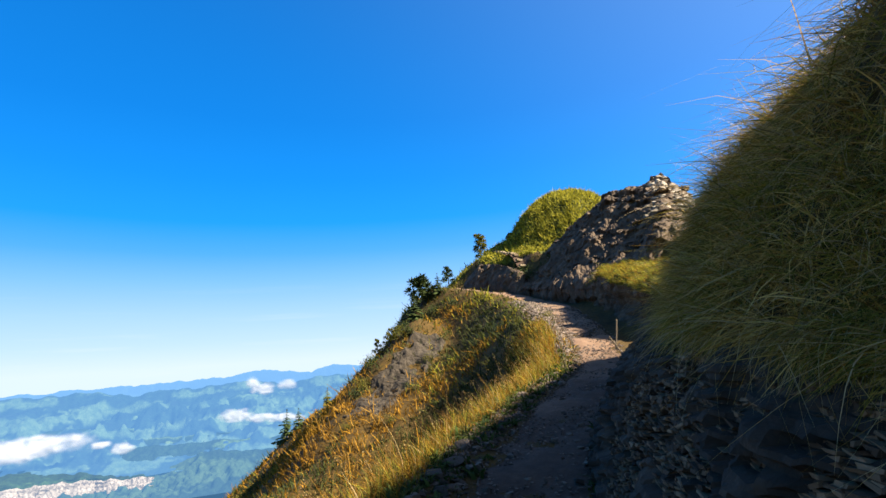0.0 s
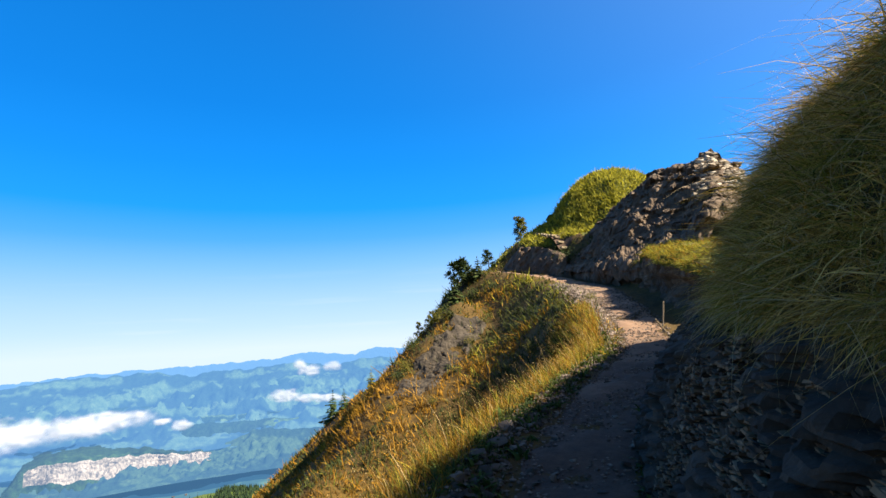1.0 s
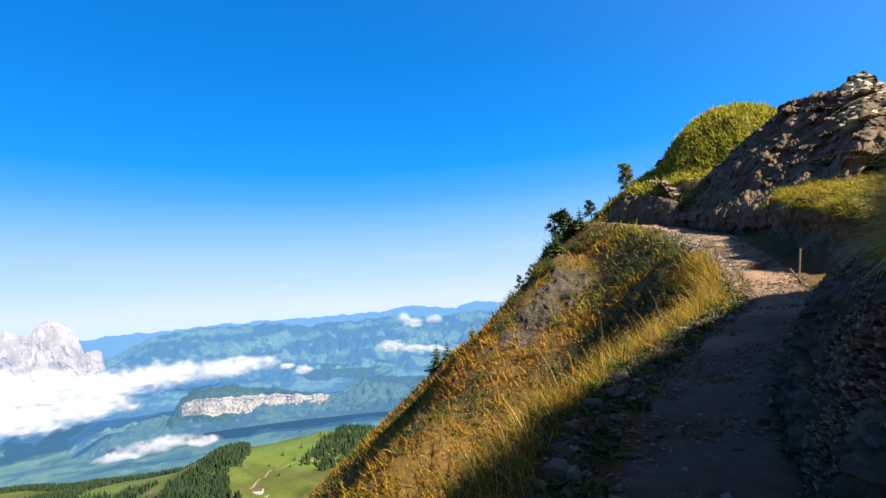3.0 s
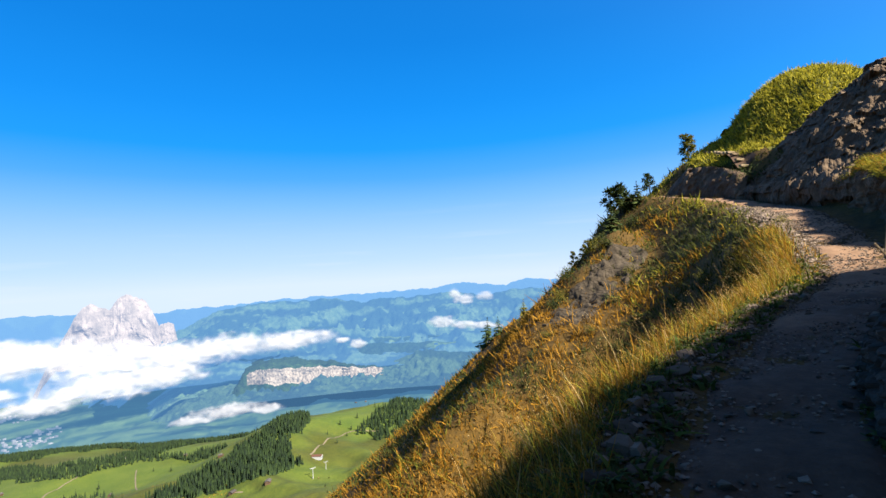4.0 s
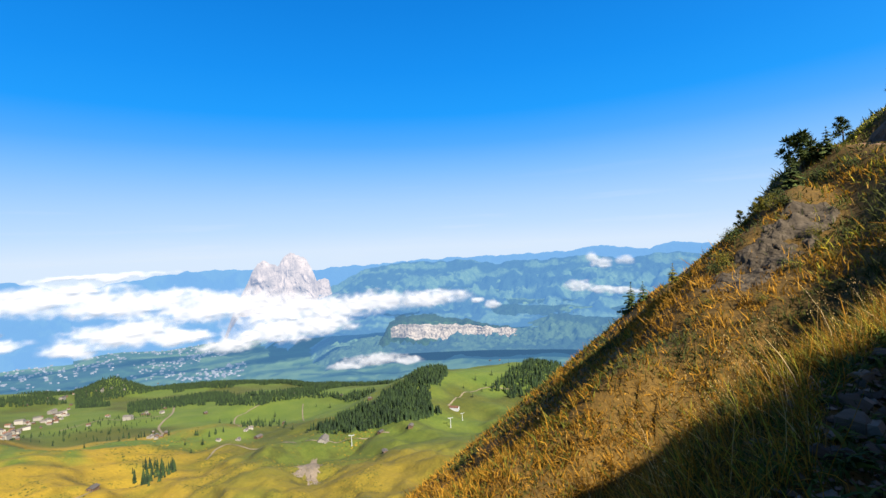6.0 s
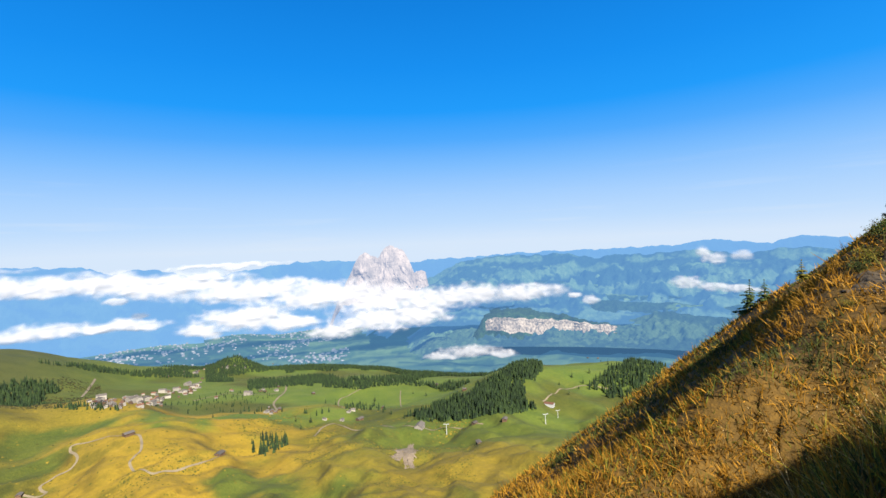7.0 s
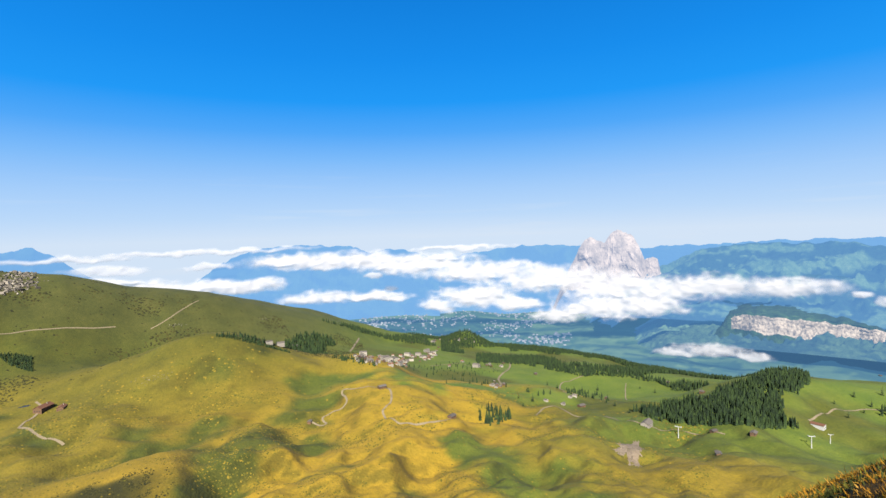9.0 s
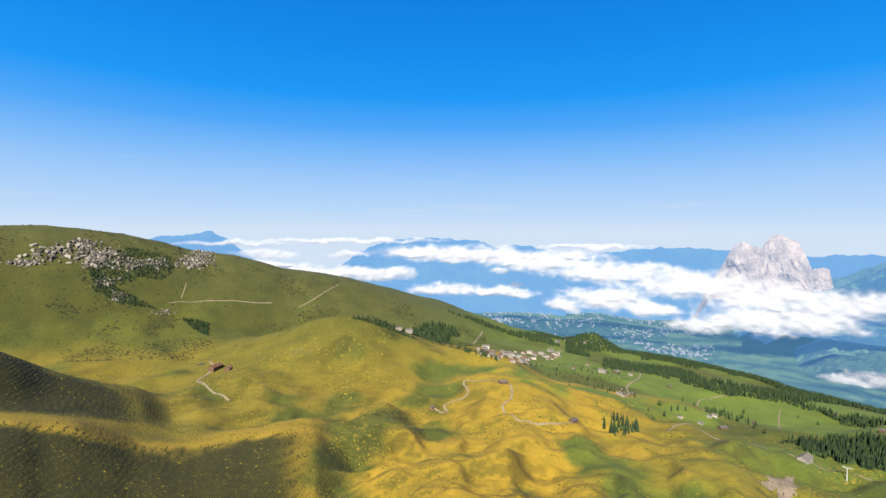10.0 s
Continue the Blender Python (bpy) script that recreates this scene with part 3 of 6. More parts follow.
# ---- the rock outcrop over the bend ----
def build_outcrop():
    n, mrows = 240, 130
    u = np.linspace(0, 1, n)
    base_az = np.interp(u, [0, 0.2, 0.45, 0.7, 0.9, 1], [-7.5, -10.3, -14.2, -19.5, -25, -30])
    base_r = np.interp(u, [0, 0.2, 0.45, 0.7, 0.9, 1], [27.5, 24.2, 20.6, 18.0, 18.5, 20])
    top_az = np.interp(u, [0, 0.2, 0.45, 0.7, 0.88, 0.95, 1], [-8.5, -12.5, -17.0, -21.5, -25.2, -27.2, -28.2])
    top_el = np.interp(u, [0, 0.2, 0.45, 0.6, 0.7, 0.82, 0.88, 0.95, 1], [8.2, 11.0, 14.6, 15.9, 16.2, 16.6, 16.7, 15.2, 12])
    top_r = np.interp(u, [0, 0.5, 0.8, 1], [30, 27, 25, 26])
    bx, by = polar(base_az, base_r)
    _, zp, _ = along_path(bx, by)
    bz = np.where(u < 0.75, zp - 0.2, zp + 2.0 * step(0.75, 0.9, u))
    tx, ty = polar(top_az, top_r)
    tz = top_r * np.tan(np.radians(top_el))
    v = np.linspace(0, 1.25, mrows)
    U, W = np.meshgrid(u, v, indexing="ij")
    vv = np.minimum(W, 1)
    lean = vv ** 1.5 - 0.12 * np.sin(np.pi * np.minimum(vv * 3, 1))  # undercut at the foot
    x = bx[:, None] + (tx - bx)[:, None] * lean
    y = by[:, None] + (ty - by)[:, None] * lean
    z = bz[:, None] + (tz - bz)[:, None] * vv
    back = np.maximum(W - 1, 0) * 20
    x, y, z = x + 0.35 * back, y + 0.9 * back, z - 0.5 * back
    dx, dy = x / np.hypot(x, y), y / np.hypot(x, y)
    beds = z * 2.6 + 0.5 * x - 0.25 * y + 0.7 * fbm(x * 0.35, y * 0.35, z * 0.35, seed=71)
    bed = np.floor(beds).astype(np.int64)
    block = lattice(bed, np.floor(x * 1.1 + bed * 0.61).astype(np.int64), bed * 0, 9)
    amount = np.minimum(1, (1.25 - W) * 6)
    out = 0.5 * fbm(x * 0.4, y * 0.4, z * 0.4, seed=72) + 0.20 * block + 0.22 * fbm(x * 1.8, y * 1.8, z * 1.8, seed=73) - 0.12 * (beds - bed)
    x, y = x - dx * out * amount, y - dy * out * amount
    z = z + 0.18 * fbm(x * 1.5, y * 1.5, z * 1.5, seed=74) + 0.12 * block * (vv > 0.85)
    ob = mesh_np("rock_outcrop", np.stack([x, y, z + EYE], -1).reshape(-1, 3), grid_faces(n, mrows)[:, ::-1], [M["rock"]], smooth=False, label="craggy layered limestone outcrop above the bend of the path", category="rock")
    return ob, x, y, z + EYE


outcrop_ob, OUT_X, OUT_Y, OUT_Z = build_outcrop()


# ---- far land ----
def range_mesh(name, mat, az0, az1, r, profile, depth, foot_el, seed, rough=0.06, fields=0.0, **tags):
    """A far ridge: its skyline's height angle along az, its slopes falling in spurs towards the viewer and away, with meadows between the woods."""
    n, mrows = int((az1 - az0) * 8), 64
    az = np.linspace(az0, az1, n)
    el = np.interp(az, [p[0] for p in profile], [p[1] for p in profile]) + 0.10 * fbm(az * 1.1, az * 0, octaves=4, seed=seed + 3)
    v = np.linspace(-1, 0.3, mrows)
    A, Vv = np.meshgrid(az, v, indexing="ij")
    rr = r + Vv * depth
    x, y = polar(A, rr)
    top = np.tile((r * np.tan(np.radians(el)))[:, None], (1, mrows))
    foot = np.minimum((r - depth) * np.tan(np.radians(foot_el)), top - 30)
    fall = np.clip(-Vv, 0, 1)
    z = top + (foot - top) * fall ** 0.8 - np.clip(Vv, 0, 1) * depth * 0.8
    k = 5.0 / depth
    swell = 0.05 + np.sin(np.pi * np.minimum(fall + 0.03, 1))
    spur = 0.55 - np.abs(fbm(x * k + 0.4 * fall, y * k, octaves=5, seed=seed)) * 1.6
    z = z + depth * rough * (0.9 * spur + 0.5 * fbm(x * k * 3, y * k * 3, octaves=4, seed=seed + 1)) * swell
    ob = mesh_np(name, np.stack([x, y, z + EYE], -1).reshape(-1, 3), grid_faces(n, mrows)[:, ::-1], [mat], **tags)
    u = np.radians(A) * r
    patch = fbm(u * 0.0030, rr * 0.011, octaves=5, seed=seed + 5, gain=0.62) + 0.4 * fbm(u * 0.012, rr * 0.035, octaves=3, seed=seed + 6)
    attribute(ob, "field", fields * step(0.02, 0.30, patch + 0.30 * step(0.05, 0.5, fall) - 0.20))
    return ob


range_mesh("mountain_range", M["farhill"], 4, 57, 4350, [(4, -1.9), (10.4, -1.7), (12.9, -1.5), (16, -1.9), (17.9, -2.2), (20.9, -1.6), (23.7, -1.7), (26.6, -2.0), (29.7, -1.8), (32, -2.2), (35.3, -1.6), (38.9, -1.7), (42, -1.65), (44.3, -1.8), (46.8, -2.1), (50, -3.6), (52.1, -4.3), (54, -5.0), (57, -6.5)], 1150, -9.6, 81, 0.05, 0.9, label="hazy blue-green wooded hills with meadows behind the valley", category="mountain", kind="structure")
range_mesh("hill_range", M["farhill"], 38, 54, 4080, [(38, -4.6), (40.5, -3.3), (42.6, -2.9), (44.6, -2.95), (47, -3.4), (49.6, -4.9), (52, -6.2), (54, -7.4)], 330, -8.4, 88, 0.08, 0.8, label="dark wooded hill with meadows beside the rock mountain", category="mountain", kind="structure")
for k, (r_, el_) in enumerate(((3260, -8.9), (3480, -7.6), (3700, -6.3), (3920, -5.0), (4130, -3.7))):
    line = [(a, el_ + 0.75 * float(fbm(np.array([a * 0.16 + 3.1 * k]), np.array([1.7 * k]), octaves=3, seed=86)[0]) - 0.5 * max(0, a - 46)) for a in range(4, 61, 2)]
    # each ridge further back glows bluer, in place of haze
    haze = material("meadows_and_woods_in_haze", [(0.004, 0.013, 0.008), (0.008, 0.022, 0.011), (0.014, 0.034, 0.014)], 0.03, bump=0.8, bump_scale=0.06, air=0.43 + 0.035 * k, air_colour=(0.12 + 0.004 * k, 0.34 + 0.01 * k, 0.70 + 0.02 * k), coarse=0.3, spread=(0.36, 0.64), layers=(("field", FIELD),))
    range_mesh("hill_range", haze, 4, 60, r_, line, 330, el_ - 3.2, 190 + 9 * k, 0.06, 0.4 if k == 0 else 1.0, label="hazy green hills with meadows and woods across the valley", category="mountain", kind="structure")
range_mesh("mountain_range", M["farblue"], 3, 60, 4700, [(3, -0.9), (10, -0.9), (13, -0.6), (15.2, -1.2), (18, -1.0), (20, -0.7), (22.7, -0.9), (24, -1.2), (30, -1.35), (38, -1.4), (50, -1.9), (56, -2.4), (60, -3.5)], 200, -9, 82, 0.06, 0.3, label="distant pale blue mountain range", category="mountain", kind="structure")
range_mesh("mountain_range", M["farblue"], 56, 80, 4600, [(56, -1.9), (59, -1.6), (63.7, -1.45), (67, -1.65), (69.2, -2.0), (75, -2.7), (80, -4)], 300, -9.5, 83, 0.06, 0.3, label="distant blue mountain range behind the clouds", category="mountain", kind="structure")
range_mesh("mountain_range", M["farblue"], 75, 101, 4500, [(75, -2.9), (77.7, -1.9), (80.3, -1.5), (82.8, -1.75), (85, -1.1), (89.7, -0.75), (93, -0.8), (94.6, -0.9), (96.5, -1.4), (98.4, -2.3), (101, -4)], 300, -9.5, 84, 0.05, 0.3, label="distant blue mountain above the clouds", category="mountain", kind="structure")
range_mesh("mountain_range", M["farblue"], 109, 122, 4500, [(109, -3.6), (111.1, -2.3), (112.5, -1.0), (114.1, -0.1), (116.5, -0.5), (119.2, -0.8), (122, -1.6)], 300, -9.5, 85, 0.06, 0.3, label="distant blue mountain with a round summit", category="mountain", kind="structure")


def build_twin_peak():
    """The pale rock mountain that rises out of the clouds."""
    n, mrows = 260, 120
    az, v = np.linspace(48.2, 63.0, n), np.linspace(-1, 0.35, mrows)
    prof = [(48.2, -7), (50.0, -5.3), (50.8, -4.4), (51.0, -3.3), (51.8, -3.0), (52.3, -3.4), (52.9, -1.6), (53.4, -0.8), (54.2, -0.35), (55.0, 0.05), (55.7, -0.5), (56.4, -1.35), (56.9, -1.25), (57.9, -0.75), (58.5, -1.1), (58.9, -1.7), (59.6, -3.2), (60.3, -4.4), (61.2, -6.5), (63, -11)]
    el = np.interp(az, [p[0] for p in prof], [p[1] for p in prof]) + 0.12 * fbm(az * 2.2, az * 0, octaves=3, seed=91)
    A, Vv = np.meshgrid(az, v, indexing="ij")
    fall = np.clip(-Vv, 0, 1)
    rr = 4300 + Vv * 330
    top = 4300 * np.tan(np.radians(el))[:, None] + 0 * fall
    foot = np.minimum(4000 * math.tan(radians(-6.6)), top - 20)
    x, y = polar(A, rr)
    z = top + (foot - top) * fall ** 0.75 - np.clip(Vv, 0, 1) * 400
    z = z + 12 * fbm(A * 1.3 + fall * 2.0, fall * 5, octaves=4, seed=94) * np.minimum(fall * 4, 1)
    gully = np.abs(fbm(x * 0.007 + z * 0.003, y * 0.007, z * 0.0035, octaves=5, seed=92))
    push = 62 * (gully - 0.35) * np.minimum(fall * 3 + 0.15, 1) + 7 * fbm(x * 0.03, y * 0.03, z * 0.03, octaves=3, seed=93)
    dx, dy = x / rr, y / rr
    x, y = x + dx * push, y + dy * push
    mesh_np("rock_mountain", np.stack([x, y, z + EYE], -1).reshape(-1, 3), grid_faces(n, mrows)[:, ::-1], [M["farrock"]], smooth=False, label="pale twin-peaked limestone mountain rising out of clouds", category="mountain")


build_twin_peak()


def build_table_mountain():
    """The wooded table with its pale cliff."""
    n = 420
    az = np.linspace(8, 49, n)
    top = np.interp(az, [8, 18, 25, 27.8, 30.4, 34, 37.8, 43.0, 44.4, 45.2, 46.2, 49], [-13, -12.2, -11.2, -10.4, -9.1, -8.4, -7.9, -7.7, -8.1, -9.6, -11.0, -13])
    lip = np.interp(az, [8, 18, 25, 28, 29.9, 35.5, 41.5, 44.0, 45.0, 46.2, 49], [-13.4, -12.6, -11.6, -10.6, -9.7, -9.2, -8.9, -8.9, -9.8, -11.3, -13.3])
    toe = np.interp(az, [8, 18, 25, 28, 29.1, 31.0, 35.6, 41.6, 44.2, 45.2, 46.2, 49], [-13.45, -12.65, -11.65, -10.65, -10.6, -11.1, -11.5, -10.9, -10.6, -10.4, -11.4, -13.35])
    toe = np.minimum(lip + 0.80 * (toe - lip) + 0.16 * fbm(az * 0.8, az * 0, octaves=5, seed=95, gain=0.6), lip - 0.03)
    lip = lip + 0.12 * fbm(az * 1.3, az * 0, octaves=4, seed=94)
    # rows from the foot of the wooded slope, up the cliff in ledges, over the lip and across the top
    skirt = [(-800, -21.0, 1.5), (-620, -18.6, 1.35), (-470, -17.0, 1.2), (-340, -15.9, 1.1), (-250, -15.2, 1.0), (-180, -14.2, 0.75), (-110, -12.9, 0.5), (-70, -12.4, 0.3)]
    foot = len(skirt)
    rows_ = [(dr, 0) for dr, _, _ in skirt] + [(-40, 1)] + [(-34 + 32 * k / 14, 1 + k / 14) for k in range(1, 15)] + [(20, 2.15), (140, 2.5), (330, 3), (560, 3.4)]
    nv = len(rows_)
    wob = 40 * fbm(az * 0.35, az * 0, octaves=2, seed=96)
    cleft = np.abs(fbm(az * 1.6, az * 0, octaves=3, seed=97))
    V = np.empty((n, nv, 3))
    for j, (dr, lev) in enumerate(rows_):
        rad = 3150 + wob + dr
        if lev < 1:
            ang = np.minimum(skirt[j][1], toe - skirt[j][2]) + 0.30 * fbm(az * 1.1, np.full(n, j * 0.7), octaves=4, seed=87)
        elif lev <= 2:
            f = lev - 1
            ang = toe * (1 - f) + lip * f
            ledge = vnoise(az * 0.5, np.full(n, j * 0.9), seed=98) + 0.2 * vnoise(az * 2.2, np.full(n, j * 1.3), seed=89)
            rad = rad + 16 * (np.floor(f * 4) / 4 - f) + 7 * ledge + 10 * step(0.10, 0.01, cleft) * (0.3 + f)
        else:
            ang = lip + (top - lip) * min(1, lev - 2) if lev <= 3 else top - 0.9
            rad = rad + 0 * az
        x, y = polar(az, rad)
        V[:, j, 0], V[:, j, 1], V[:, j, 2] = x, y, rad * np.tan(np.radians(ang)) + EYE + (7 * vnoise(az * 2.5, np.full(n, j * 3.1), seed=99) if lev > 2 else 0)
    F = grid_faces(n, nv)
    row = F[:, 0] % nv
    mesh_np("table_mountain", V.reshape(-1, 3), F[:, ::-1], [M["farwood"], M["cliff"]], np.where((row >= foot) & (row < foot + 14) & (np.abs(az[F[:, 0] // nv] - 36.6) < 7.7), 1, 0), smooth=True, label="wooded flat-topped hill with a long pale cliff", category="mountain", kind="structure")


# haze over the far forest is mixed in as glow
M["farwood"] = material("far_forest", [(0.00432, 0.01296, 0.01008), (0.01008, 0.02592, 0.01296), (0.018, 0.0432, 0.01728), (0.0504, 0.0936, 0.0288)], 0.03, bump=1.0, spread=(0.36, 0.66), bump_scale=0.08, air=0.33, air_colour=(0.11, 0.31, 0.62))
build_table_mountain()


# ---- clouds ----
def let_through(m, attr_name, most):
    """Makes a cloud material thin out where the mesh's own attribute falls."""
    nt = m.node_tree
    out = nt.nodes["Material Output"]
    last = out.inputs[0].links[0].from_socket
    clear, mx, at, k = nt.nodes.new("ShaderNodeBsdfTransparent"), nt.nodes.new("ShaderNodeMixShader"), nt.nodes.new("ShaderNodeAttribute"), nt.nodes.new("ShaderNodeMath")
    at.attribute_name = attr_name
    k.operation = "MULTIPLY"
    k.inputs[1].default_value = most
    nt.links.new(at.outputs["Fac"], k.inputs[0])
    nt.links.new(k.outputs[0], mx.inputs[0])
    nt.links.new(clear.outputs[0], mx.inputs[1])
    nt.links.new(last, mx.inputs[2])
    nt.links.new(mx.outputs[0], out.inputs[0])
    return m


M["wisp"] = let_through(M["cloud"].copy(), "cloud_cover", 0.75)
let_through(M["cloud"], "cloud_cover", 1.0)


def build_cloud(name, lobes, r, seed, label, mat="cloud", depth=38.0, edge=1.0, grain=1.0, fine=0.085):
    """A bank of cloud: billows that swell out of each other, thinning towards a torn edge. lobes: az, height angle, half width and half height in degrees."""
    lo = np.array(lobes, float)
    az = np.arange((lo[:, 0] - 1.5 * lo[:, 2]).min(), (lo[:, 0] + 1.5 * lo[:, 2]).max(), fine)
    el = np.arange((lo[:, 1] - 1.5 * lo[:, 3]).min(), (lo[:, 1] + 1.5 * lo[:, 3]).max(), fine * 0.8)
    A, E = np.meshgrid(az, el, indexing="ij")
    wa = 0.6 * fbm(A * 0.5, E * 0.9, octaves=2, seed=seed) * grain
    we = 0.24 * fbm(A * 0.5, E * 0.9, octaves=3, seed=seed + 1) * grain
    body = np.full(A.shape, -9.0)
    for a, e, w, h in lo:
        v = (E + we - e) / h
        q = 1 - ((A + wa - a) / w) ** 2 - np.where(v < 0, v * 1.15, v) ** 2
        body = np.logaddexp(body * 5, q * 5) / 5
    billow = 0.45 - 1.0 * np.abs(fbm(A * 0.7 / grain, E * 1.0 / grain, octaves=3, seed=seed + 2, gain=0.45))
    dens = body + 0.42 * billow + 0.10 * fbm(A * 2.0, E * 3.2, octaves=4, seed=seed + 3)
    alpha = step(-0.5, edge, dens - 0.02) ** 1.2
    puff = 0.45 - np.abs(fbm(A * 0.6 / grain, E * 0.9 / grain, octaves=2, seed=seed + 2, gain=0.4))
    soft = 1 / (1 + np.exp(-2.0 * (0.8 * body + 0.7 * puff - 0.2)))
    rad = r - depth * soft
    x, y = polar(A, rad)
    z = r * np.tan(np.radians(E)) + EYE
    F = grid_faces(len(az), len(el))
    F = F[(alpha.ravel()[F] > 0).any(1)]
    used = np.unique(F)
    back = np.full(A.size, -1)
    back[used] = np.arange(len(used))
    ob = mesh_np(name, np.stack([x, y, z], -1).reshape(-1, 3)[used], back[F][:, ::-1], [M[mat]], label=label, category="cloud", kind="stuff")
    attribute(ob, "cloud_cover", alpha.ravel()[used])


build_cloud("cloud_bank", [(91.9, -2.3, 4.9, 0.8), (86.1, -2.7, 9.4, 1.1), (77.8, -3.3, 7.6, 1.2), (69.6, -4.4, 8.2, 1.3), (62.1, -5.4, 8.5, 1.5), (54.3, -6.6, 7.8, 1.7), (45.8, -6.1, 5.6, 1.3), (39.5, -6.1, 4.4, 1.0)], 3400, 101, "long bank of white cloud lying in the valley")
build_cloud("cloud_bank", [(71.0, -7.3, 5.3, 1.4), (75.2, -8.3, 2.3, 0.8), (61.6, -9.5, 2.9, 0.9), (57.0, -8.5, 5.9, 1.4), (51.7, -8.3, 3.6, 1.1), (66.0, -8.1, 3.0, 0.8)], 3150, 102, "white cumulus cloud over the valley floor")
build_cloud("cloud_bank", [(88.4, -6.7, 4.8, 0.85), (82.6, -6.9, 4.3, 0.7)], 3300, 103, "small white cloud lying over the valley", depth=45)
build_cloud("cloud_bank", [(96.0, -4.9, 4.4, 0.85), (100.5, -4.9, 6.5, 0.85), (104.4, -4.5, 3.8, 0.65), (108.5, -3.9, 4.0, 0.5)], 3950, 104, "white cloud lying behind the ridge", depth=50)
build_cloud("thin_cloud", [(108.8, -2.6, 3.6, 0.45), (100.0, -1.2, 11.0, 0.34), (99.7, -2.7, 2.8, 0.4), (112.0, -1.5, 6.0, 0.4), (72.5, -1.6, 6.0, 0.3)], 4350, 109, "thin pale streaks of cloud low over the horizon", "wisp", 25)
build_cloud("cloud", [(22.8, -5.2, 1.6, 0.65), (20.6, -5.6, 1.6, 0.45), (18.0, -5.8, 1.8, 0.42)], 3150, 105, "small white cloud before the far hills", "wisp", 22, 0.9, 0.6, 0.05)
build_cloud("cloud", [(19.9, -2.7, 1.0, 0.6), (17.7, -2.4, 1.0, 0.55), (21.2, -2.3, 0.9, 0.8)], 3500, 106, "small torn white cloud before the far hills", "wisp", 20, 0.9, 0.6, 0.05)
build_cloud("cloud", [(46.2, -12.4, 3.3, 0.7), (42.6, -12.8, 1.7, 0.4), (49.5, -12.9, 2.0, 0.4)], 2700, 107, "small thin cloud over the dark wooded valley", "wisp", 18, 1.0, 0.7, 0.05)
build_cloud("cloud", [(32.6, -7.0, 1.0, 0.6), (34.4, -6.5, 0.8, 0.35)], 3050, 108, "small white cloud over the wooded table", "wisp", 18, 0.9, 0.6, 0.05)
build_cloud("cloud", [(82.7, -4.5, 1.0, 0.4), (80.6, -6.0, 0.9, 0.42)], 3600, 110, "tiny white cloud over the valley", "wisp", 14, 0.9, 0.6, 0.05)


# ---- places on the ground ----
_RR = np.geomspace(2.0, 4700, 2600)


def site(az, el):
    """The place on the ground that lies az degrees to the left and el degrees above the first eye: x, y, z."""
    x, y = polar(az, _RR)
    z = sheet(x, y)
    over = z > _RR * math.tan(radians(el))
    k = int(np.argmax(over)) if over.any() else int(np.argmax(z / _RR))
    return float(x[k]), float(y[k]), float(z[k]) + EYE


def part(name, bm, material_, parent, label=""):
    me = bpy.data.meshes.new(name)
    bm.to_mesh(me)
    bm.free()
    me.materials.append(material_)
    ob = new(name, me)
    if parent:
        ob.parent = parent
    return tagged(ob, label=label) if label else ob


def thing(name, m=None, **tags):
    ob = new(name)
    if m is not None:
        ob.matrix_basis = m
    return tagged(ob, **tags)


# ---- grass ----
def blades(name, mats, roots, up, lean, length, width, segs=3, pick=None, droop=0.0, **tags):
    """Blades of grass: curved tapering strips from their roots."""
    n = len(roots)
    t = np.linspace(0, 1, segs + 1)[None, :, None]
    along = up[:, None, :] * t * (1 - 0.25 * t) + lean[:, None, :] * t * t
    along[..., 2] -= droop * t[..., 0] ** 2.2
    mid = roots[:, None, :] + along * length[:, None, None]
    side = np.cross(lean + 0.3 * np.random.RandomState(n).normal(size=(n, 3)), up)
    side /= np.linalg.norm(side, axis=1)[:, None] + 1e-6
    half = (width * 0.5)[:, None, None] * (1 - 0.9 * t ** 1.6)
    V = np.stack([mid - side[:, None, :] * half, mid + side[:, None, :] * half], 2)
    k = np.arange(n)[:, None] * (2 * (segs + 1))
    j = np.arange(segs)[None, :] * 2
    F = np.stack([k + j, k + j + 1, k + j + 3, k + j + 2], -1).reshape(-1, 4)
    idx = None if pick is None else np.repeat(pick, segs)
    return mesh_np(name, V.reshape(-1, 3), F, mats, idx, kind="stuff", **tags)


def slope_normal(x, y):
    e = 0.4
    gx = (sheet(x + e, y) - sheet(x - e, y)) / (2 * e)
    gy = (sheet(x, y + e) - sheet(x, y - e)) / (2 * e)
    nrm = np.stack([-gx, -gy, np.ones_like(gx)], -1)
    return nrm / np.linalg.norm(nrm, axis=1)[:, None]


SCAR = [(9.6, -6.0), (7.2, -4.0), (5.2, -1.6), (3.2, 0.4), (1.8, 1.6)]
SCAR_XY = np.array([site(a, e)[:2] for a, e in SCAR])


def bare(x, y):
    """How stony the slope is at a place, from 0 to 1."""
    d = np.full(x.shape, 1e9)
    for (ax, ay), (bx, by) in zip(SCAR_XY[:-1], SCAR_XY[1:]):
        t = np.clip(((x - ax) * (bx - ax) + (y - ay) * (by - ay)) / ((bx - ax) ** 2 + (by - ay) ** 2 + 1e-9), 0, 1)
        d = np.minimum(d, np.hypot(x - ax - t * (bx - ax), y - ay - t * (by - ay)))
    return 0.62 * step(1.4, 0.6, d + 0.5 * vnoise(x * 0.9, y * 0.9, seed=110))


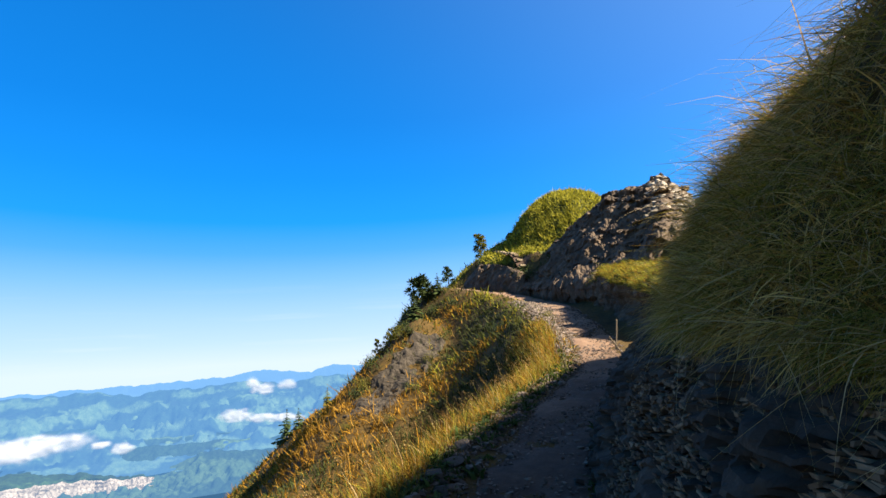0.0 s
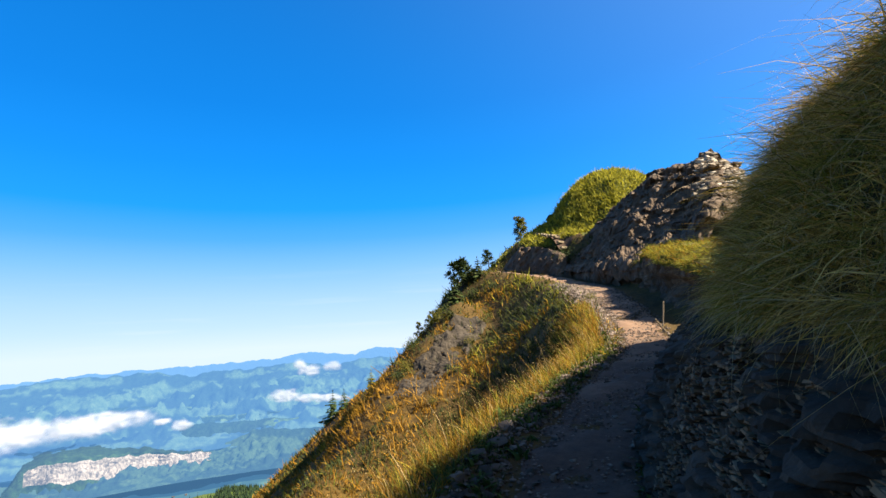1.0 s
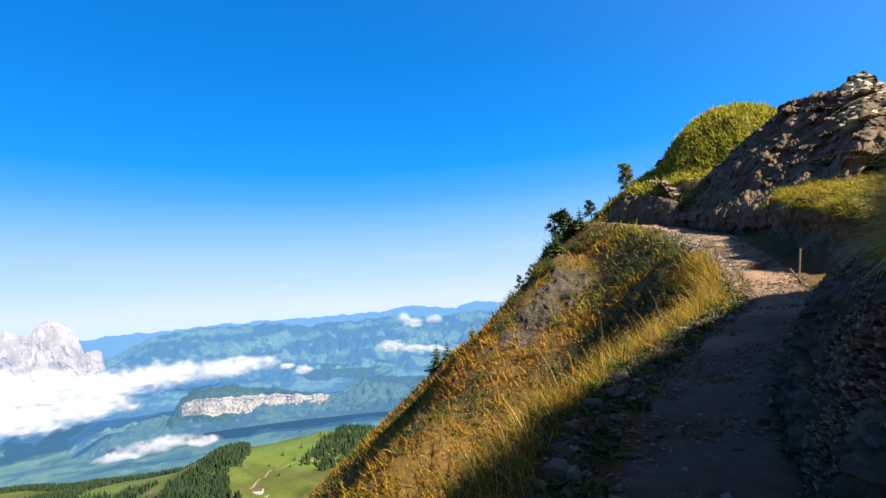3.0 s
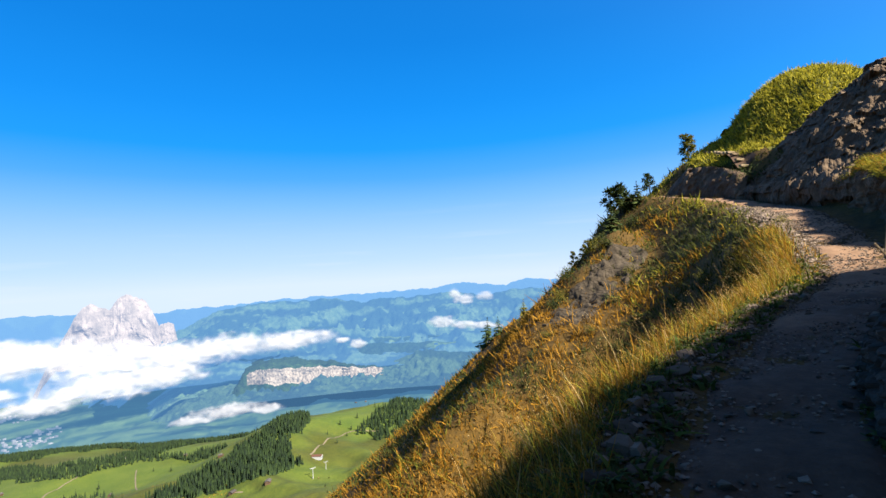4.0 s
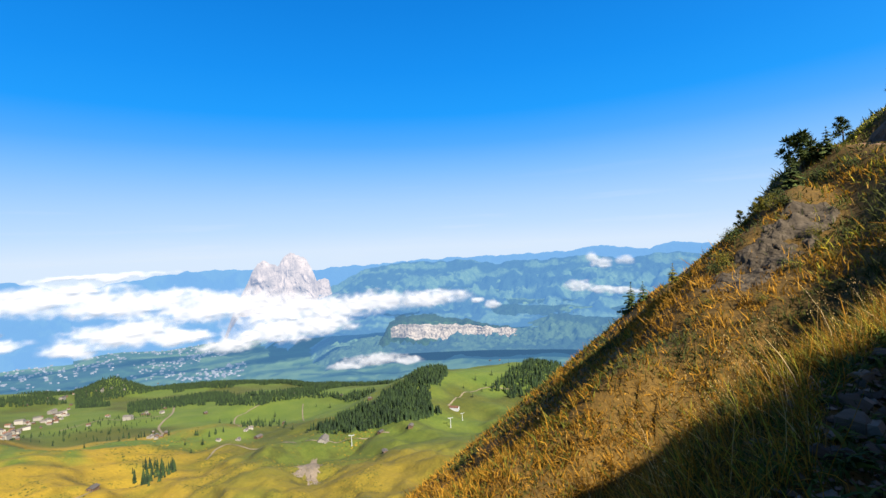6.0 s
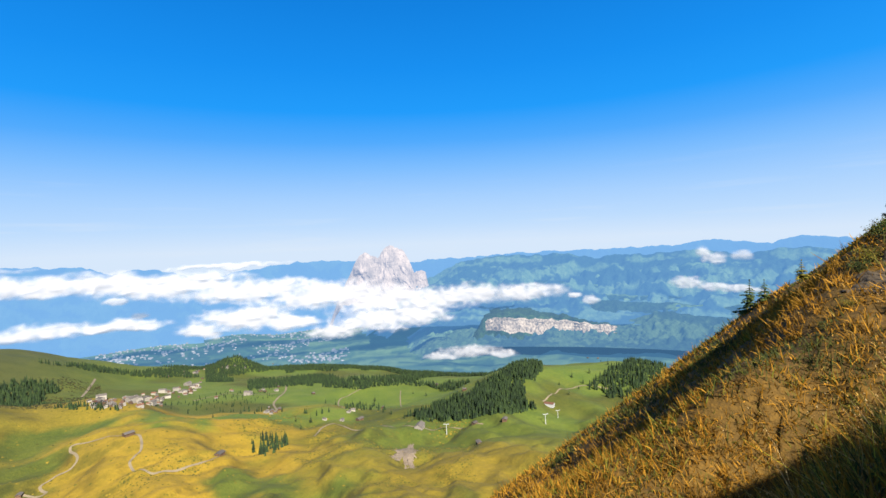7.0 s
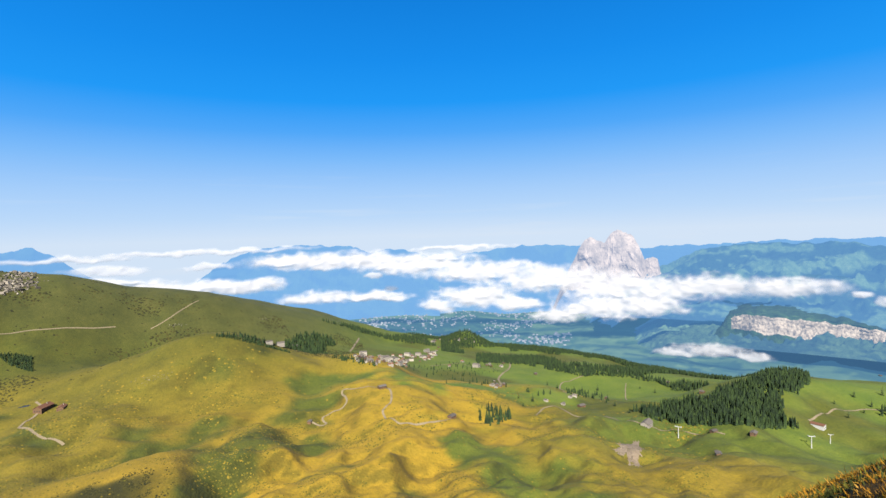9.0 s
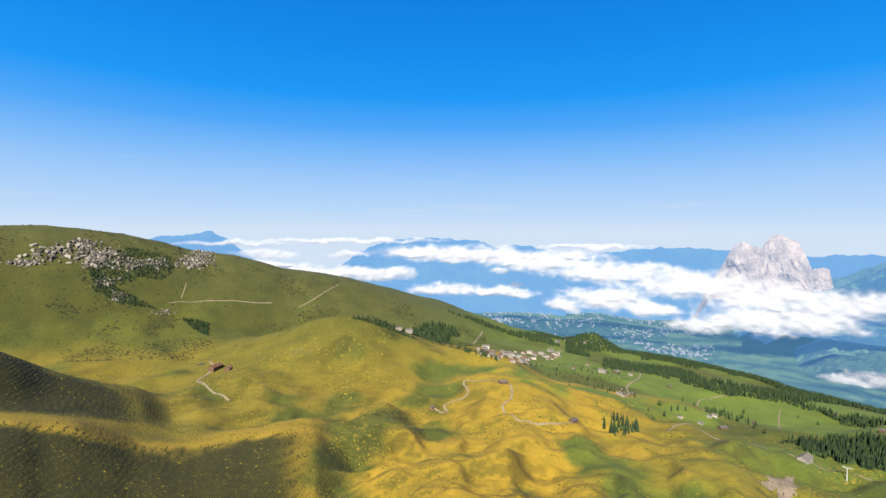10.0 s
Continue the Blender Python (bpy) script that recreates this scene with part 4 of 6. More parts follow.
def build_slope_grass():
    rng = np.random.RandomState(5)
    sets, mids = [], []
    # tufts: their middles first, then the blades round each
    for count, each, a0, a1, r0, r1 in ((10000, 12, -20, 74, 1.6, 14), (9500, 9, -16, 60, 10, 34), (7500, 7, -12, 52, 30, 85), (9000, 8, -20, -5, 29, 41)):
        az, r = rng.uniform(a0, a1, count), np.exp(rng.uniform(math.log(r0), math.log(r1), count))
        mid = np.repeat(np.stack(polar(az, r), -1), each, 0)
        size = np.repeat(0.075 * np.maximum(1, r / 11) * rng.uniform(0.5, 1.5, count), each)
        sets.append(mid + rng.normal(size=mid.shape) * size[:, None])
        mids.append(mid)
    xy, centre = np.concatenate(sets), np.concatenate(mids)
    d, zp, k = along_path(xy[:, 0], xy[:, 1])
    r = np.hypot(xy[:, 0], xy[:, 1])
    ragged = 0.16 * vnoise(xy[:, 0] * 1.7, xy[:, 1] * 1.7, seed=121)
    thin = (d > -1.05) & (rng.rand(len(d)) < 0.5)
    clear = np.hypot(xy[:, 0] + 0.3, xy[:, 1]) > 1.9
    keep = clear & (((d < -0.66 + ragged) & ~thin) | ((d > 0.75) & (xy[:, 1] > 25.5))) & (rng.rand(len(d)) > bare(xy[:, 0], xy[:, 1]))
    # the knoll is trodden into small terraces: growth on their edges, bare risers between
    kx, ky = polar(-14.1, 37)
    on_knoll = (np.hypot(xy[:, 0] - kx, 0.77 * (xy[:, 1] - ky)) < 7.5) & (xy[:, 1] > 27)
    zc = sheet(centre[:, 0], centre[:, 1])
    tread = np.sin(zc * 9.5 + 3.0 * vnoise(centre[:, 0] * 0.7, centre[:, 1] * 0.5, seed=126) + 1.5 * vnoise(centre[:, 0] * 2.1, centre[:, 1] * 1.6, seed=127))
    keep &= ~(on_knoll & (tread < -0.3))
    xy, d, r = xy[keep], d[keep], r[keep]
    z = sheet(xy[:, 0], xy[:, 1]) + EYE - 0.03
    n = len(xy)
    nrm = slope_normal(xy[:, 0], xy[:, 1])
    up = np.array([0, 0, 1.0]) * 0.75 + nrm * 0.25 + 0.36 * rng.normal(size=(n, 3))
    down = np.stack([nrm[:, 0], nrm[:, 1], -0.15 * np.ones(n)], -1)
    lean = 0.28 * down + 0.55 * rng.normal(size=(n, 3)) + np.array([-0.05, 0.1, 0])
    patch = fbm(xy[:, 0] * 0.22, xy[:, 1] * 0.22, octaves=3, seed=122)
    scale = np.maximum(1, r / 24) ** 0.55
    tall = 0.75 + 0.5 * step(-0.6, 0.8, vnoise(centre[keep][:, 0] * 3.1, centre[keep][:, 1] * 3.1, seed=123))
    length = (0.5 + 0.5 * step(2.5, 11, r)) * rng.uniform(0.10, 0.29, n) * scale * tall * np.where(d > -1.3, 0.62, 1.0)
    width = rng.uniform(0.008, 0.017, n) * np.maximum(1, r / 6.0)
    shade_side = step(-2.2, -1.1, d)
    upper = step(13, 2, np.degrees(np.arctan2(-xy[:, 0], xy[:, 1]))) * step(8, 15, r)
    green = (patch + 0.30 * upper + 0.35 * rng.normal(size=n) - 0.10 + 0.5 * shade_side + 0.55 * (xy[:, 1] > 31) * (d > 0)) > 0.12
    kind = green.astype(int)
    # darker heath in blotches, thickest on the upper slope, and brown tufts
    az = np.degrees(np.arctan2(-xy[:, 0], xy[:, 1]))
    blotch = fbm(xy[:, 0] * 0.32, xy[:, 1] * 0.32, octaves=3, seed=124) + 0.22 * rng.normal(size=n) + 0.55 * step(11, 1, az) * step(9, 16, r) - 0.08
    kind = np.where((rng.rand(n) < 0.12) & (kind == 0), 3, kind)
    kind = np.where((r < 12) & (az > 12) & (rng.rand(n) < 0.18), 2, kind)
    kind = np.where((rng.rand(n) < 0.22) & (kind == 1) & (az < 6), 4, kind)
    kind = np.where((rng.rand(n) < 0.6) & (kind == 1) & (az > 9), 0, kind)
    kind = np.where(blotch > 0.16, 2, kind)
    knoll = (np.hypot(xy[:, 0] - polar(-14.1, 37)[0], 0.77 * (xy[:, 1] - polar(-14.1, 37)[1])) < 7) & (xy[:, 1] > 27)
    kind = np.where(knoll & (rng.rand(n) < 0.85), 4, kind)
    length = np.where(kind == 2, length * 0.85, length)
    blades("grass", [M["blade_dry"], M["blade_green"], M["blade_heath"], M["blade_brown"], M["blade_lush"]], np.column_stack([xy, z]), up, lean, length, width, 2, kind, label="long dry golden and green grass on the steep slope", category="grass")


build_slope_grass()


def build_bank_grass():
    rng = np.random.RandomState(7)
    tufts, each = 6600, 22
    K = np.repeat(70 + (BANK_TO - 70) * rng.rand(tufts) ** 1.15, each)
    Vv = np.repeat(0.42 + 0.58 * rng.rand(tufts) ** 1.25, each)
    K, Vv = K + rng.normal(0, 0.22, len(K)), np.clip(Vv + rng.normal(0, 0.007, len(K)), 0.40, 1.0)
    x, y, z, rx, ry = bank_place(K, Vv, bank_swell(K))
    tuft = np.repeat(np.arange(tufts), each)
    patch = vnoise(x * 1.3, y * 1.3, z * 1.3, seed=131)
    keep = (np.repeat(rng.rand(tufts), each) < 0.15 + 0.85 * step(-0.5, 0.1, patch)) & (np.hypot(x, y) > 1.05) & (y > 0.5)
    K, Vv, x, y, z, rx, ry, patch, tuft = (a[keep] for a in (K, Vv, x, y, z, rx, ry, patch, tuft))
    n = len(x)
    low = step(0.62, 0.42, Vv)
    outward = np.stack([-rx, -ry, 0 * rx], -1)
    alongp = np.stack([-ry, rx, 0 * rx], -1)
    sway = (vnoise(x * 0.9, y * 0.9, z * 0.9, seed=132) + 0.7 * rng.normal(size=tufts)[tuft])[:, None]
    throw = rng.uniform(0.2, 0.9, tufts)[tuft][:, None]
    up = outward * (0.30 + 0.30 * low)[:, None] + np.array([0, 0, 1.0]) * (0.75 - 0.45 * low)[:, None] + 0.40 * rng.normal(size=(n, 3))
    lean = outward * throw * 0.6 + alongp * 0.6 * sway + 0.5 * rng.normal(size=(n, 3))
    near = step(0.9, 3.2, np.hypot(x, y))
    length = rng.uniform(0.6, 1.15, n) * rng.uniform(0.08, 0.25, tufts)[tuft] * (0.45 + 0.55 * near) * (0.6 + 0.4 * step(134, 112, K)) * (1 - 0.2 * low) * (1 + 0.45 * step(0.55, 0.75, Vv))
    width = rng.uniform(0.004, 0.0095, n) * (0.6 + 0.4 * near)
    hue = rng.rand(tufts)[tuft] + 0.25 * patch
    kind = np.where(rng.rand(n) < 0.18, 0, np.where(hue > 0.56, 1, 2))
    p = np.column_stack([x, y, z + EYE]) + 0.02 * outward
    blades("grass", [M["straw"], M["bank_green"], M["bank_brown"]], p, up, lean, length, width, 3, kind, droop=0.8, label="long drooping brown and green grass overhanging the rock bank", category="grass")
    # long dead straws that hang over the rock
    n = 2600
    K, Vv = 74 + (BANK_TO - 80) * rng.rand(n) ** 1.1, rng.uniform(0.40, 0.85, n)
    x, y, z, rx, ry = bank_place(K, Vv, bank_swell(K))
    off = np.hypot(x, y) > 1.5
    x, y, z, rx, ry = (a[off] for a in (x, y, z, rx, ry))
    n = len(x)
    outward = np.stack([-rx, -ry, 0 * rx], -1)
    up = outward * 0.45 + np.array([0, 0, 0.45]) + 0.45 * rng.normal(size=(n, 3))
    lean = outward * 0.15 + np.stack([-ry, rx, 0 * rx], -1) * rng.normal(0, 0.7, (n, 1)) + 0.2 * rng.normal(size=(n, 3))
    blades("straw", [M["straw"]], np.column_stack([x, y, z + EYE]) + 0.04 * outward, up, lean, rng.uniform(0.25, 0.6, n), rng.uniform(0.003, 0.0055, n), 5, droop=0.85, label="long dead straws hanging over the rock bank", category="grass")
    # grass on the hummock behind the bend
    hx, hy, hz, hv, hrx, hry = (a[20:135, 32:58].ravel() for a in HUM)
    j = rng.randint(0, len(hx), 16000)
    n = len(j)
    p = np.column_stack([hx[j], hy[j], hz[j]]) + 0.05 * rng.normal(size=(n, 3)) * np.array([1, 1, 0.3])
    outward = np.stack([-hrx[j], -hry[j], 0 * hrx[j]], -1)
    up = np.array([0, 0, 0.8]) + 0.3 * outward + 0.4 * rng.normal(size=(n, 3))
    lean = 0.35 * outward + 0.4 * rng.normal(size=(n, 3))
    blades("grass", [M["blade_green"], M["blade_dry"], M["blade_lush"]], p, up, lean, rng.uniform(0.07, 0.20, n), rng.uniform(0.008, 0.016, n), 2, rng.choice(3, n, p=[0.4, 0.25, 0.35]), droop=0.4, label="sunlit green and dry grass on the hummock", category="grass")
    # seed stalks along the crest, against the light
    n = 700
    K = BANK_FROM + 20 + (BANK_TO - BANK_FROM - 24) * rng.rand(n)
    Vv = rng.uniform(0.62, 0.95, n)
    x, y, z, rx, ry = bank_place(K, Vv, bank_swell(K))
    away = (np.hypot(x, y) > 3.6) & (y > 1.0)
    x, y, z, rx, ry = (a[away] for a in (x, y, z, rx, ry))
    n = len(x)
    up = np.array([0, 0, 1.0]) + 0.3 * rng.normal(size=(n, 3)) + np.stack([-rx, -ry, 0 * rx], -1) * 0.2
    lean = 0.28 * rng.normal(size=(n, 3)) + np.stack([-rx, -ry, 0 * rx], -1) * 0.25
    stalks("seed_stalk", np.column_stack([x, y, z + EYE]), up, lean, rng.uniform(0.2, 0.42, n), 133, label="dry seed stalks standing on the crest of the bank")


def stalks(name, roots, up, lean, length, seed, label, mat="stalk", thick=0.006):
    """Thin dry stems, each with a few grains at its head."""
    rng = np.random.RandomState(seed)
    n = len(roots)
    ob = blades(name, [M[mat]], roots, up, lean, length, np.full(n, thick), 4, label=label, category="grass")
    tip = roots + (up * 0.75 + lean) * length[:, None]
    grain = 7
    c = np.repeat(tip, grain, 0) + rng.normal(size=(n * grain, 3)) * np.array([0.018, 0.018, 0.03]) - np.repeat(up, grain, 0) * rng.uniform(0, 0.09, (n * grain, 1))
    tet = np.array([(1, 0, -0.5), (-0.5, 0.87, -0.5), (-0.5, -0.87, -0.5), (0, 0, 1.6)]) * 0.0045
    V = (c[:, None, :] + tet[None] * rng.uniform(0.6, 1.4, (n * grain, 1, 1))).reshape(-1, 3)
    k = np.arange(n * grain)[:, None, None] * 4
    F = (k + np.array([(0, 2, 1), (0, 1, 3), (1, 2, 3), (2, 0, 3)])[None]).reshape(-1, 3)
    mesh_np("seed_head", V, F, [M[mat]], kind="stuff", label="dry grass seed heads", category="grass")
    return ob


build_bank_grass()


def build_verge_stalks():
    rng = np.random.RandomState(9)
    n = 420
    kk = rng.uniform(62, 150, n)
    off = -rng.uniform(0.95, 2.4, n)
    i = np.arange(len(PATH))
    x = np.interp(kk, i, PATH[:, 0]) + off * np.interp(kk, i, PATH_RIGHT[:, 0])
    y = np.interp(kk, i, PATH[:, 1]) + off * np.interp(kk, i, PATH_RIGHT[:, 1])
    roots = np.column_stack([x, y, sheet(x, y) + EYE])
    up = np.array([0, 0, 1.0]) + 0.22 * rng.normal(size=(n, 3))
    lean = np.array([-0.25, 0.15, 0]) + 0.25 * rng.normal(size=(n, 3))
    stalks("seed_stalk", roots, up, lean, rng.uniform(0.25, 0.6, n), 134, "dry seed stalks along the sunny edge of the path", "straw", 0.004)


build_verge_stalks()


def build_verge_grass():
    """The dense sunny fringe along the outer edge of the path."""
    rng = np.random.RandomState(10)
    tufts, each = 2400, 14
    i = np.arange(len(PATH))
    kk = rng.uniform(66, 172, tufts)
    off = -(0.98 + 0.10 * vnoise(kk * 0.22, kk * 0, seed=125) + 1.25 * rng.rand(tufts) ** 1.4)
    kk, off = np.repeat(kk, each), np.repeat(off, each)
    x = np.interp(kk, i, PATH[:, 0]) + off * np.interp(kk, i, PATH_RIGHT[:, 0]) + rng.normal(0, 0.05, len(kk))
    y = np.interp(kk, i, PATH[:, 1]) + off * np.interp(kk, i, PATH_RIGHT[:, 1]) + rng.normal(0, 0.05, len(kk))
    far = np.hypot(x + 0.3, y) > 2.2
    x, y = x[far], y[far]
    n = len(x)
    up = np.array([-0.1, 0, 0.9]) + 0.3 * rng.normal(size=(n, 3))
    lean = np.array([-0.2, 0.1, 0]) + 0.45 * rng.normal(size=(n, 3))
    blades("grass", [M["blade_dry"], M["blade_lush"], M["straw"], M["blade_green"]], np.column_stack([x, y, sheet(x, y) + EYE - 0.02]), up, lean, rng.uniform(0.10, 0.30, n), rng.uniform(0.004, 0.008, n) * np.maximum(1, np.hypot(x, y) / 7), 3, rng.choice(4, n, p=[0.55, 0.15, 0.06, 0.24]), droop=0.25, label="dense sunny grass fringe along the outer edge of the path", category="grass")


build_verge_grass()


# ---- stones ----
def stone_meshes(name, mat, flat, seed, count=5, beds=0.0):
    """A few irregular broken stones to choose from."""
    rng = np.random.RandomState(seed)
    out = []
    for k in range(count):
        bm = bmesh.new()
        pts = rng.normal(size=(13, 3))
        pts /= np.linalg.norm(pts, axis=1)[:, None]
        pts = np.sign(pts) * np.abs(pts) ** 0.6 * np.array([0.5, 0.38, 0.5 * flat])
        for p in pts:
            bm.verts.new(p)
        bmesh.ops.convex_hull(bm, input=bm.verts)
        for v in [v for v in bm.verts if not v.link_faces]:
            bm.verts.remove(v)
        me = bpy.data.meshes.new(name)
        bm.to_mesh(me)
        bm.free()
        me.materials.append(mat)
        out.append(me)
    return out


path_ob, bank_ob = bpy.data.objects["path"], bpy.data.objects["bank"]


def build_stones():
    rng = np.random.RandomState(15)
    i = np.arange(len(PATH))
    shapes = stone_meshes("stone", M["slab"], 0.55, 151)
    for n in range(300):
        kk = rng.uniform(70, 150) if n > 90 else rng.uniform(78, 108)
        if n % 3:
            off = -rng.normal(0.70, 0.11)
            size = rng.uniform(0.03, 0.12) if rng.rand() < 0.9 else rng.uniform(0.10, 0.18)
            if n % 9 == 1:
                kk, off, size = rng.uniform(84, 106), -rng.uniform(0.64, 0.95), rng.uniform(0.08, 0.24)
        else:
            off, size = rng.uniform(-0.5, 0.5), rng.uniform(0.03, 0.13)
        x = float(np.interp(kk, i, PATH[:, 0]) + off * np.interp(kk, i, PATH_RIGHT[:, 0]))
        y = float(np.interp(kk, i, PATH[:, 1]) + off * np.interp(kk, i, PATH_RIGHT[:, 1]))
        z = max(ground_at(x, y), float(np.interp(kk, i, PATH[:, 2])) + EYE if abs(off) < 0.55 else -1e9)
        ob = new("stone", shapes[n % 5])
        ob.parent = path_ob
        ob.matrix_basis = pose(x, y, z + size * 0.08, rng.uniform(-15, 15), rng.uniform(-15, 15), rng.uniform(0, 360)) @ Matrix.Diagonal((size, size, size, 1))
    # slabs that stand out of the layered bank
    slabs = stone_meshes("slab", M["bankslab"], 0.22, 152, 6)
    for n in range(300):
        kk = rng.uniform(70, 146)
        v = rng.uniform(0.02, 0.40)
        x, y, z, rx, ry = (float(a) for a in bank_place(np.array(kk), np.array(v), bank_swell(np.array(kk))))
        turn = math.degrees(math.atan2(ry, rx))
        w = rng.uniform(0.05, 0.15) * (1.0 - 0.3 * v)
        ob = new("slab", slabs[n % 6])
        ob.parent = bank_ob
        ob.matrix_basis = pose(x + rx * 0.05, y + ry * 0.05, z + EYE, rng.normal(0, 9), rng.normal(4, 10), turn + 90 + rng.normal(0, 25)) @ Matrix.Diagonal((w, rng.uniform(0.08, 0.15), rng.uniform(0.07, 0.16), 1))
    # the many thin layers of the bank between them
    n = 17000
    kk, v = 64 + 80 * rng.rand(n) ** 1.2, rng.uniform(0.0, 0.44, n)
    x, y, z, rx, ry = bank_place(kk, v, bank_swell(kk))
    w, h, dep = rng.uniform(0.012, 0.06, n), rng.uniform(0.003, 0.012, n), rng.uniform(0.015, 0.042, n)
    cube = np.array([(a, b, c) for a in (-1, 1) for b in (-1, 1) for c in (-1, 1)], float)
    faces = np.array([(0, 1, 3, 2), (4, 6, 7, 5), (0, 4, 5, 1), (2, 3, 7, 6), (1, 5, 7, 3), (0, 2, 6, 4)])
    loc = cube[None] * np.stack([dep, w, h], -1)[:, None, :] * rng.uniform(0.6, 1.15, (n, 8, 3))
    X = x[:, None] + loc[..., 0] * rx[:, None] - loc[..., 1] * ry[:, None]
    Y = y[:, None] + loc[..., 0] * ry[:, None] + loc[..., 1] * rx[:, None]
    Z = z[:, None] + EYE + loc[..., 2] + 0.22 * loc[..., 1] * rng.normal(0, 0.8, (n, 1)) + 0.22 * loc[..., 0] * rng.normal(0, 0.7, (n, 1))
    tagged(mesh_np("rock_layer", np.stack([X, Y, Z], -1).reshape(-1, 3), (np.arange(n)[:, None, None] * 8 + faces[None]).reshape(-1, 4), [M["layer"]], smooth=False, parent=bank_ob), kind="stuff")
    # squared blocks that stand out of the outcrop, thickest at its sunny end, where a lighter colour imitates sunlight
    blocks = stone_meshes("block", M["slab"], 0.6, 153, 6)
    sunlit_blocks = stone_meshes("block", M["sunlit_block"], 0.75, 154, 6)
    nu, nv = OUT_X.shape
    for n in range(260):
        u = rng.uniform(0.82, 0.99) if n < 150 else rng.uniform(0.2, 0.99)
        v = rng.uniform(0.35, 0.74) if n % 4 else rng.uniform(0.64, 0.74)
        a, b = int(u * (nu - 1)), int(v * (nv - 1))
        s_ = rng.uniform(0.16, 0.40) if n < 150 else rng.uniform(0.08, 0.24)
        ob = new("block", (sunlit_blocks if n < 150 else blocks)[n % 6])
        ob.parent = outcrop_ob
        ob.matrix_basis = pose(float(OUT_X[a, b]), float(OUT_Y[a, b]), float(OUT_Z[a, b]), rng.normal(0, 8), rng.normal(-6, 8), rng.uniform(-25, 25)) @ Matrix.Diagonal((s_ * 1.3, s_, s_ * rng.uniform(0.45, 0.9), 1))
    # loose gravel
    n = 15000
    kk = rng.uniform(60, 215, n)
    off = np.where(rng.rand(n) < 0.55, -rng.normal(0.82, 0.26, n), rng.uniform(-0.55, 0.6, n))
    x = np.interp(kk, i, PATH[:, 0]) + off * np.interp(kk, i, PATH_RIGHT[:, 0])
    y = np.interp(kk, i, PATH[:, 1]) + off * np.interp(kk, i, PATH_RIGHT[:, 1])
    z = np.where(np.abs(off) < 0.56, np.maximum(np.interp(kk, i, PATH[:, 2]), sheet(x, y)), sheet(x, y)) + EYE + 0.01
    size = rng.uniform(0.006, 0.024, n) * np.where((rng.rand(n) < 0.3) & (off < -0.6), 2.0, 1.0) * np.maximum(1, np.hypot(x, y) / 9)
    octa = np.array([(1, 0, 0), (0, 0.8, 0), (-1, 0, 0), (0, -0.8, 0), (0, 0, 0.6), (0, 0, -0.6)])
    V = np.column_stack([x, y, z])[:, None, :] + octa[None] * size[:, None, None] * rng.uniform(0.6, 1.4, (n, 6, 1))
    k = np.arange(n)[:, None, None] * 6
    F = (k + np.array([(0, 1, 4), (1, 2, 4), (2, 3, 4), (3, 0, 4), (1, 0, 5), (2, 1, 5), (3, 2, 5), (0, 3, 5)])[None]).reshape(-1, 3)
    mesh_np("gravel", V.reshape(-1, 3), F, [M["gravel"]], smooth=False, kind="stuff", label="loose grey gravel on the path and its edge", category="gravel")


M["bankslab"] = material("dark_shale_slab", [(0.035, 0.022, 0.012), (0.12, 0.075, 0.042), (0.26, 0.175, 0.105)], 6, bump=0.5, bump_scale=30, per="object")
M["scar"] = material("grey_bare_rock", [(0.018, 0.013, 0.008), (0.037, 0.028, 0.018), (0.065, 0.051, 0.036)], 2.2, bump=0.8, bump_scale=7, coarse=0.3)
# cream blocks, lightened to stand in for sun on the outcrop's right end
M["sunlit_block"] = material("sunlit_cream_blocks", [(0.10, 0.08, 0.055), (0.22, 0.18, 0.13), (0.36, 0.30, 0.22)], 3, bump=0.5, bump_scale=12, per="object")
M["layer"] = material("shale_layers", [(0.022, 0.012, 0.006), (0.085, 0.048, 0.024), (0.21, 0.13, 0.07)], 6, bump=0.4, bump_scale=30, per="island")
M["gravel"] = material("loose_gravel", [(0.05, 0.036, 0.026), (0.10, 0.073, 0.053), (0.19, 0.145, 0.11)], 6, bump=0, per="island")
build_stones()


# ---- bare rock on the slope ----
def rock_patch(name, centre, size, seed, lift, label, mat=None, n=70, drape=True, tall=0.5):
    """A rough knot of rock that breaks through the turf."""
    cx, cy = centre
    u = np.linspace(-1, 1, n)
    U, W = np.meshgrid(u, u, indexing="ij")
    x, y = cx + U * size[0] * size[2] - W * size[1] * size[3], cy + U * size[0] * size[3] + W * size[1] * size[2]
    rr = np.hypot(U, W) + 0.35 * fbm(x * 2.2 / size[1], y * 2.2 / size[1], seed=seed)
    z = sheet(x, y) + EYE
    mass = lift * step(1.0, 0.45, rr)
    beds = (z + mass) * 3.2 + fbm(x, y, seed=seed + 1)
    bed = np.floor(beds)
    z = z - 0.25 * lift + mass * (1.0 + 0.35 * fbm(x * 1.4, y * 1.4, octaves=4, seed=seed + 2)) + tall * 0.25 * (bed - beds) * step(1.0, 0.5, rr)
    return mesh_np(name, np.stack([x, y, z], -1).reshape(-1, 3), grid_faces(n, n)[:, ::-1], [mat or M["rock"]], smooth=False, label=label, category="rock")


for (ax, ay), (bx, by), k in zip(SCAR_XY[:-1], SCAR_XY[1:], range(9)):
    L_ = math.hypot(bx - ax, by - ay)
    rock_patch("rock", ((ax + bx) / 2, (ay + by) / 2), (L_ * 0.75, 1.1, (bx - ax) / L_, (by - ay) / L_), 160 + 5 * k, 0.22, "bare grey rock rib breaking through the grass slope", mat=M["scar"], tall=0.12)


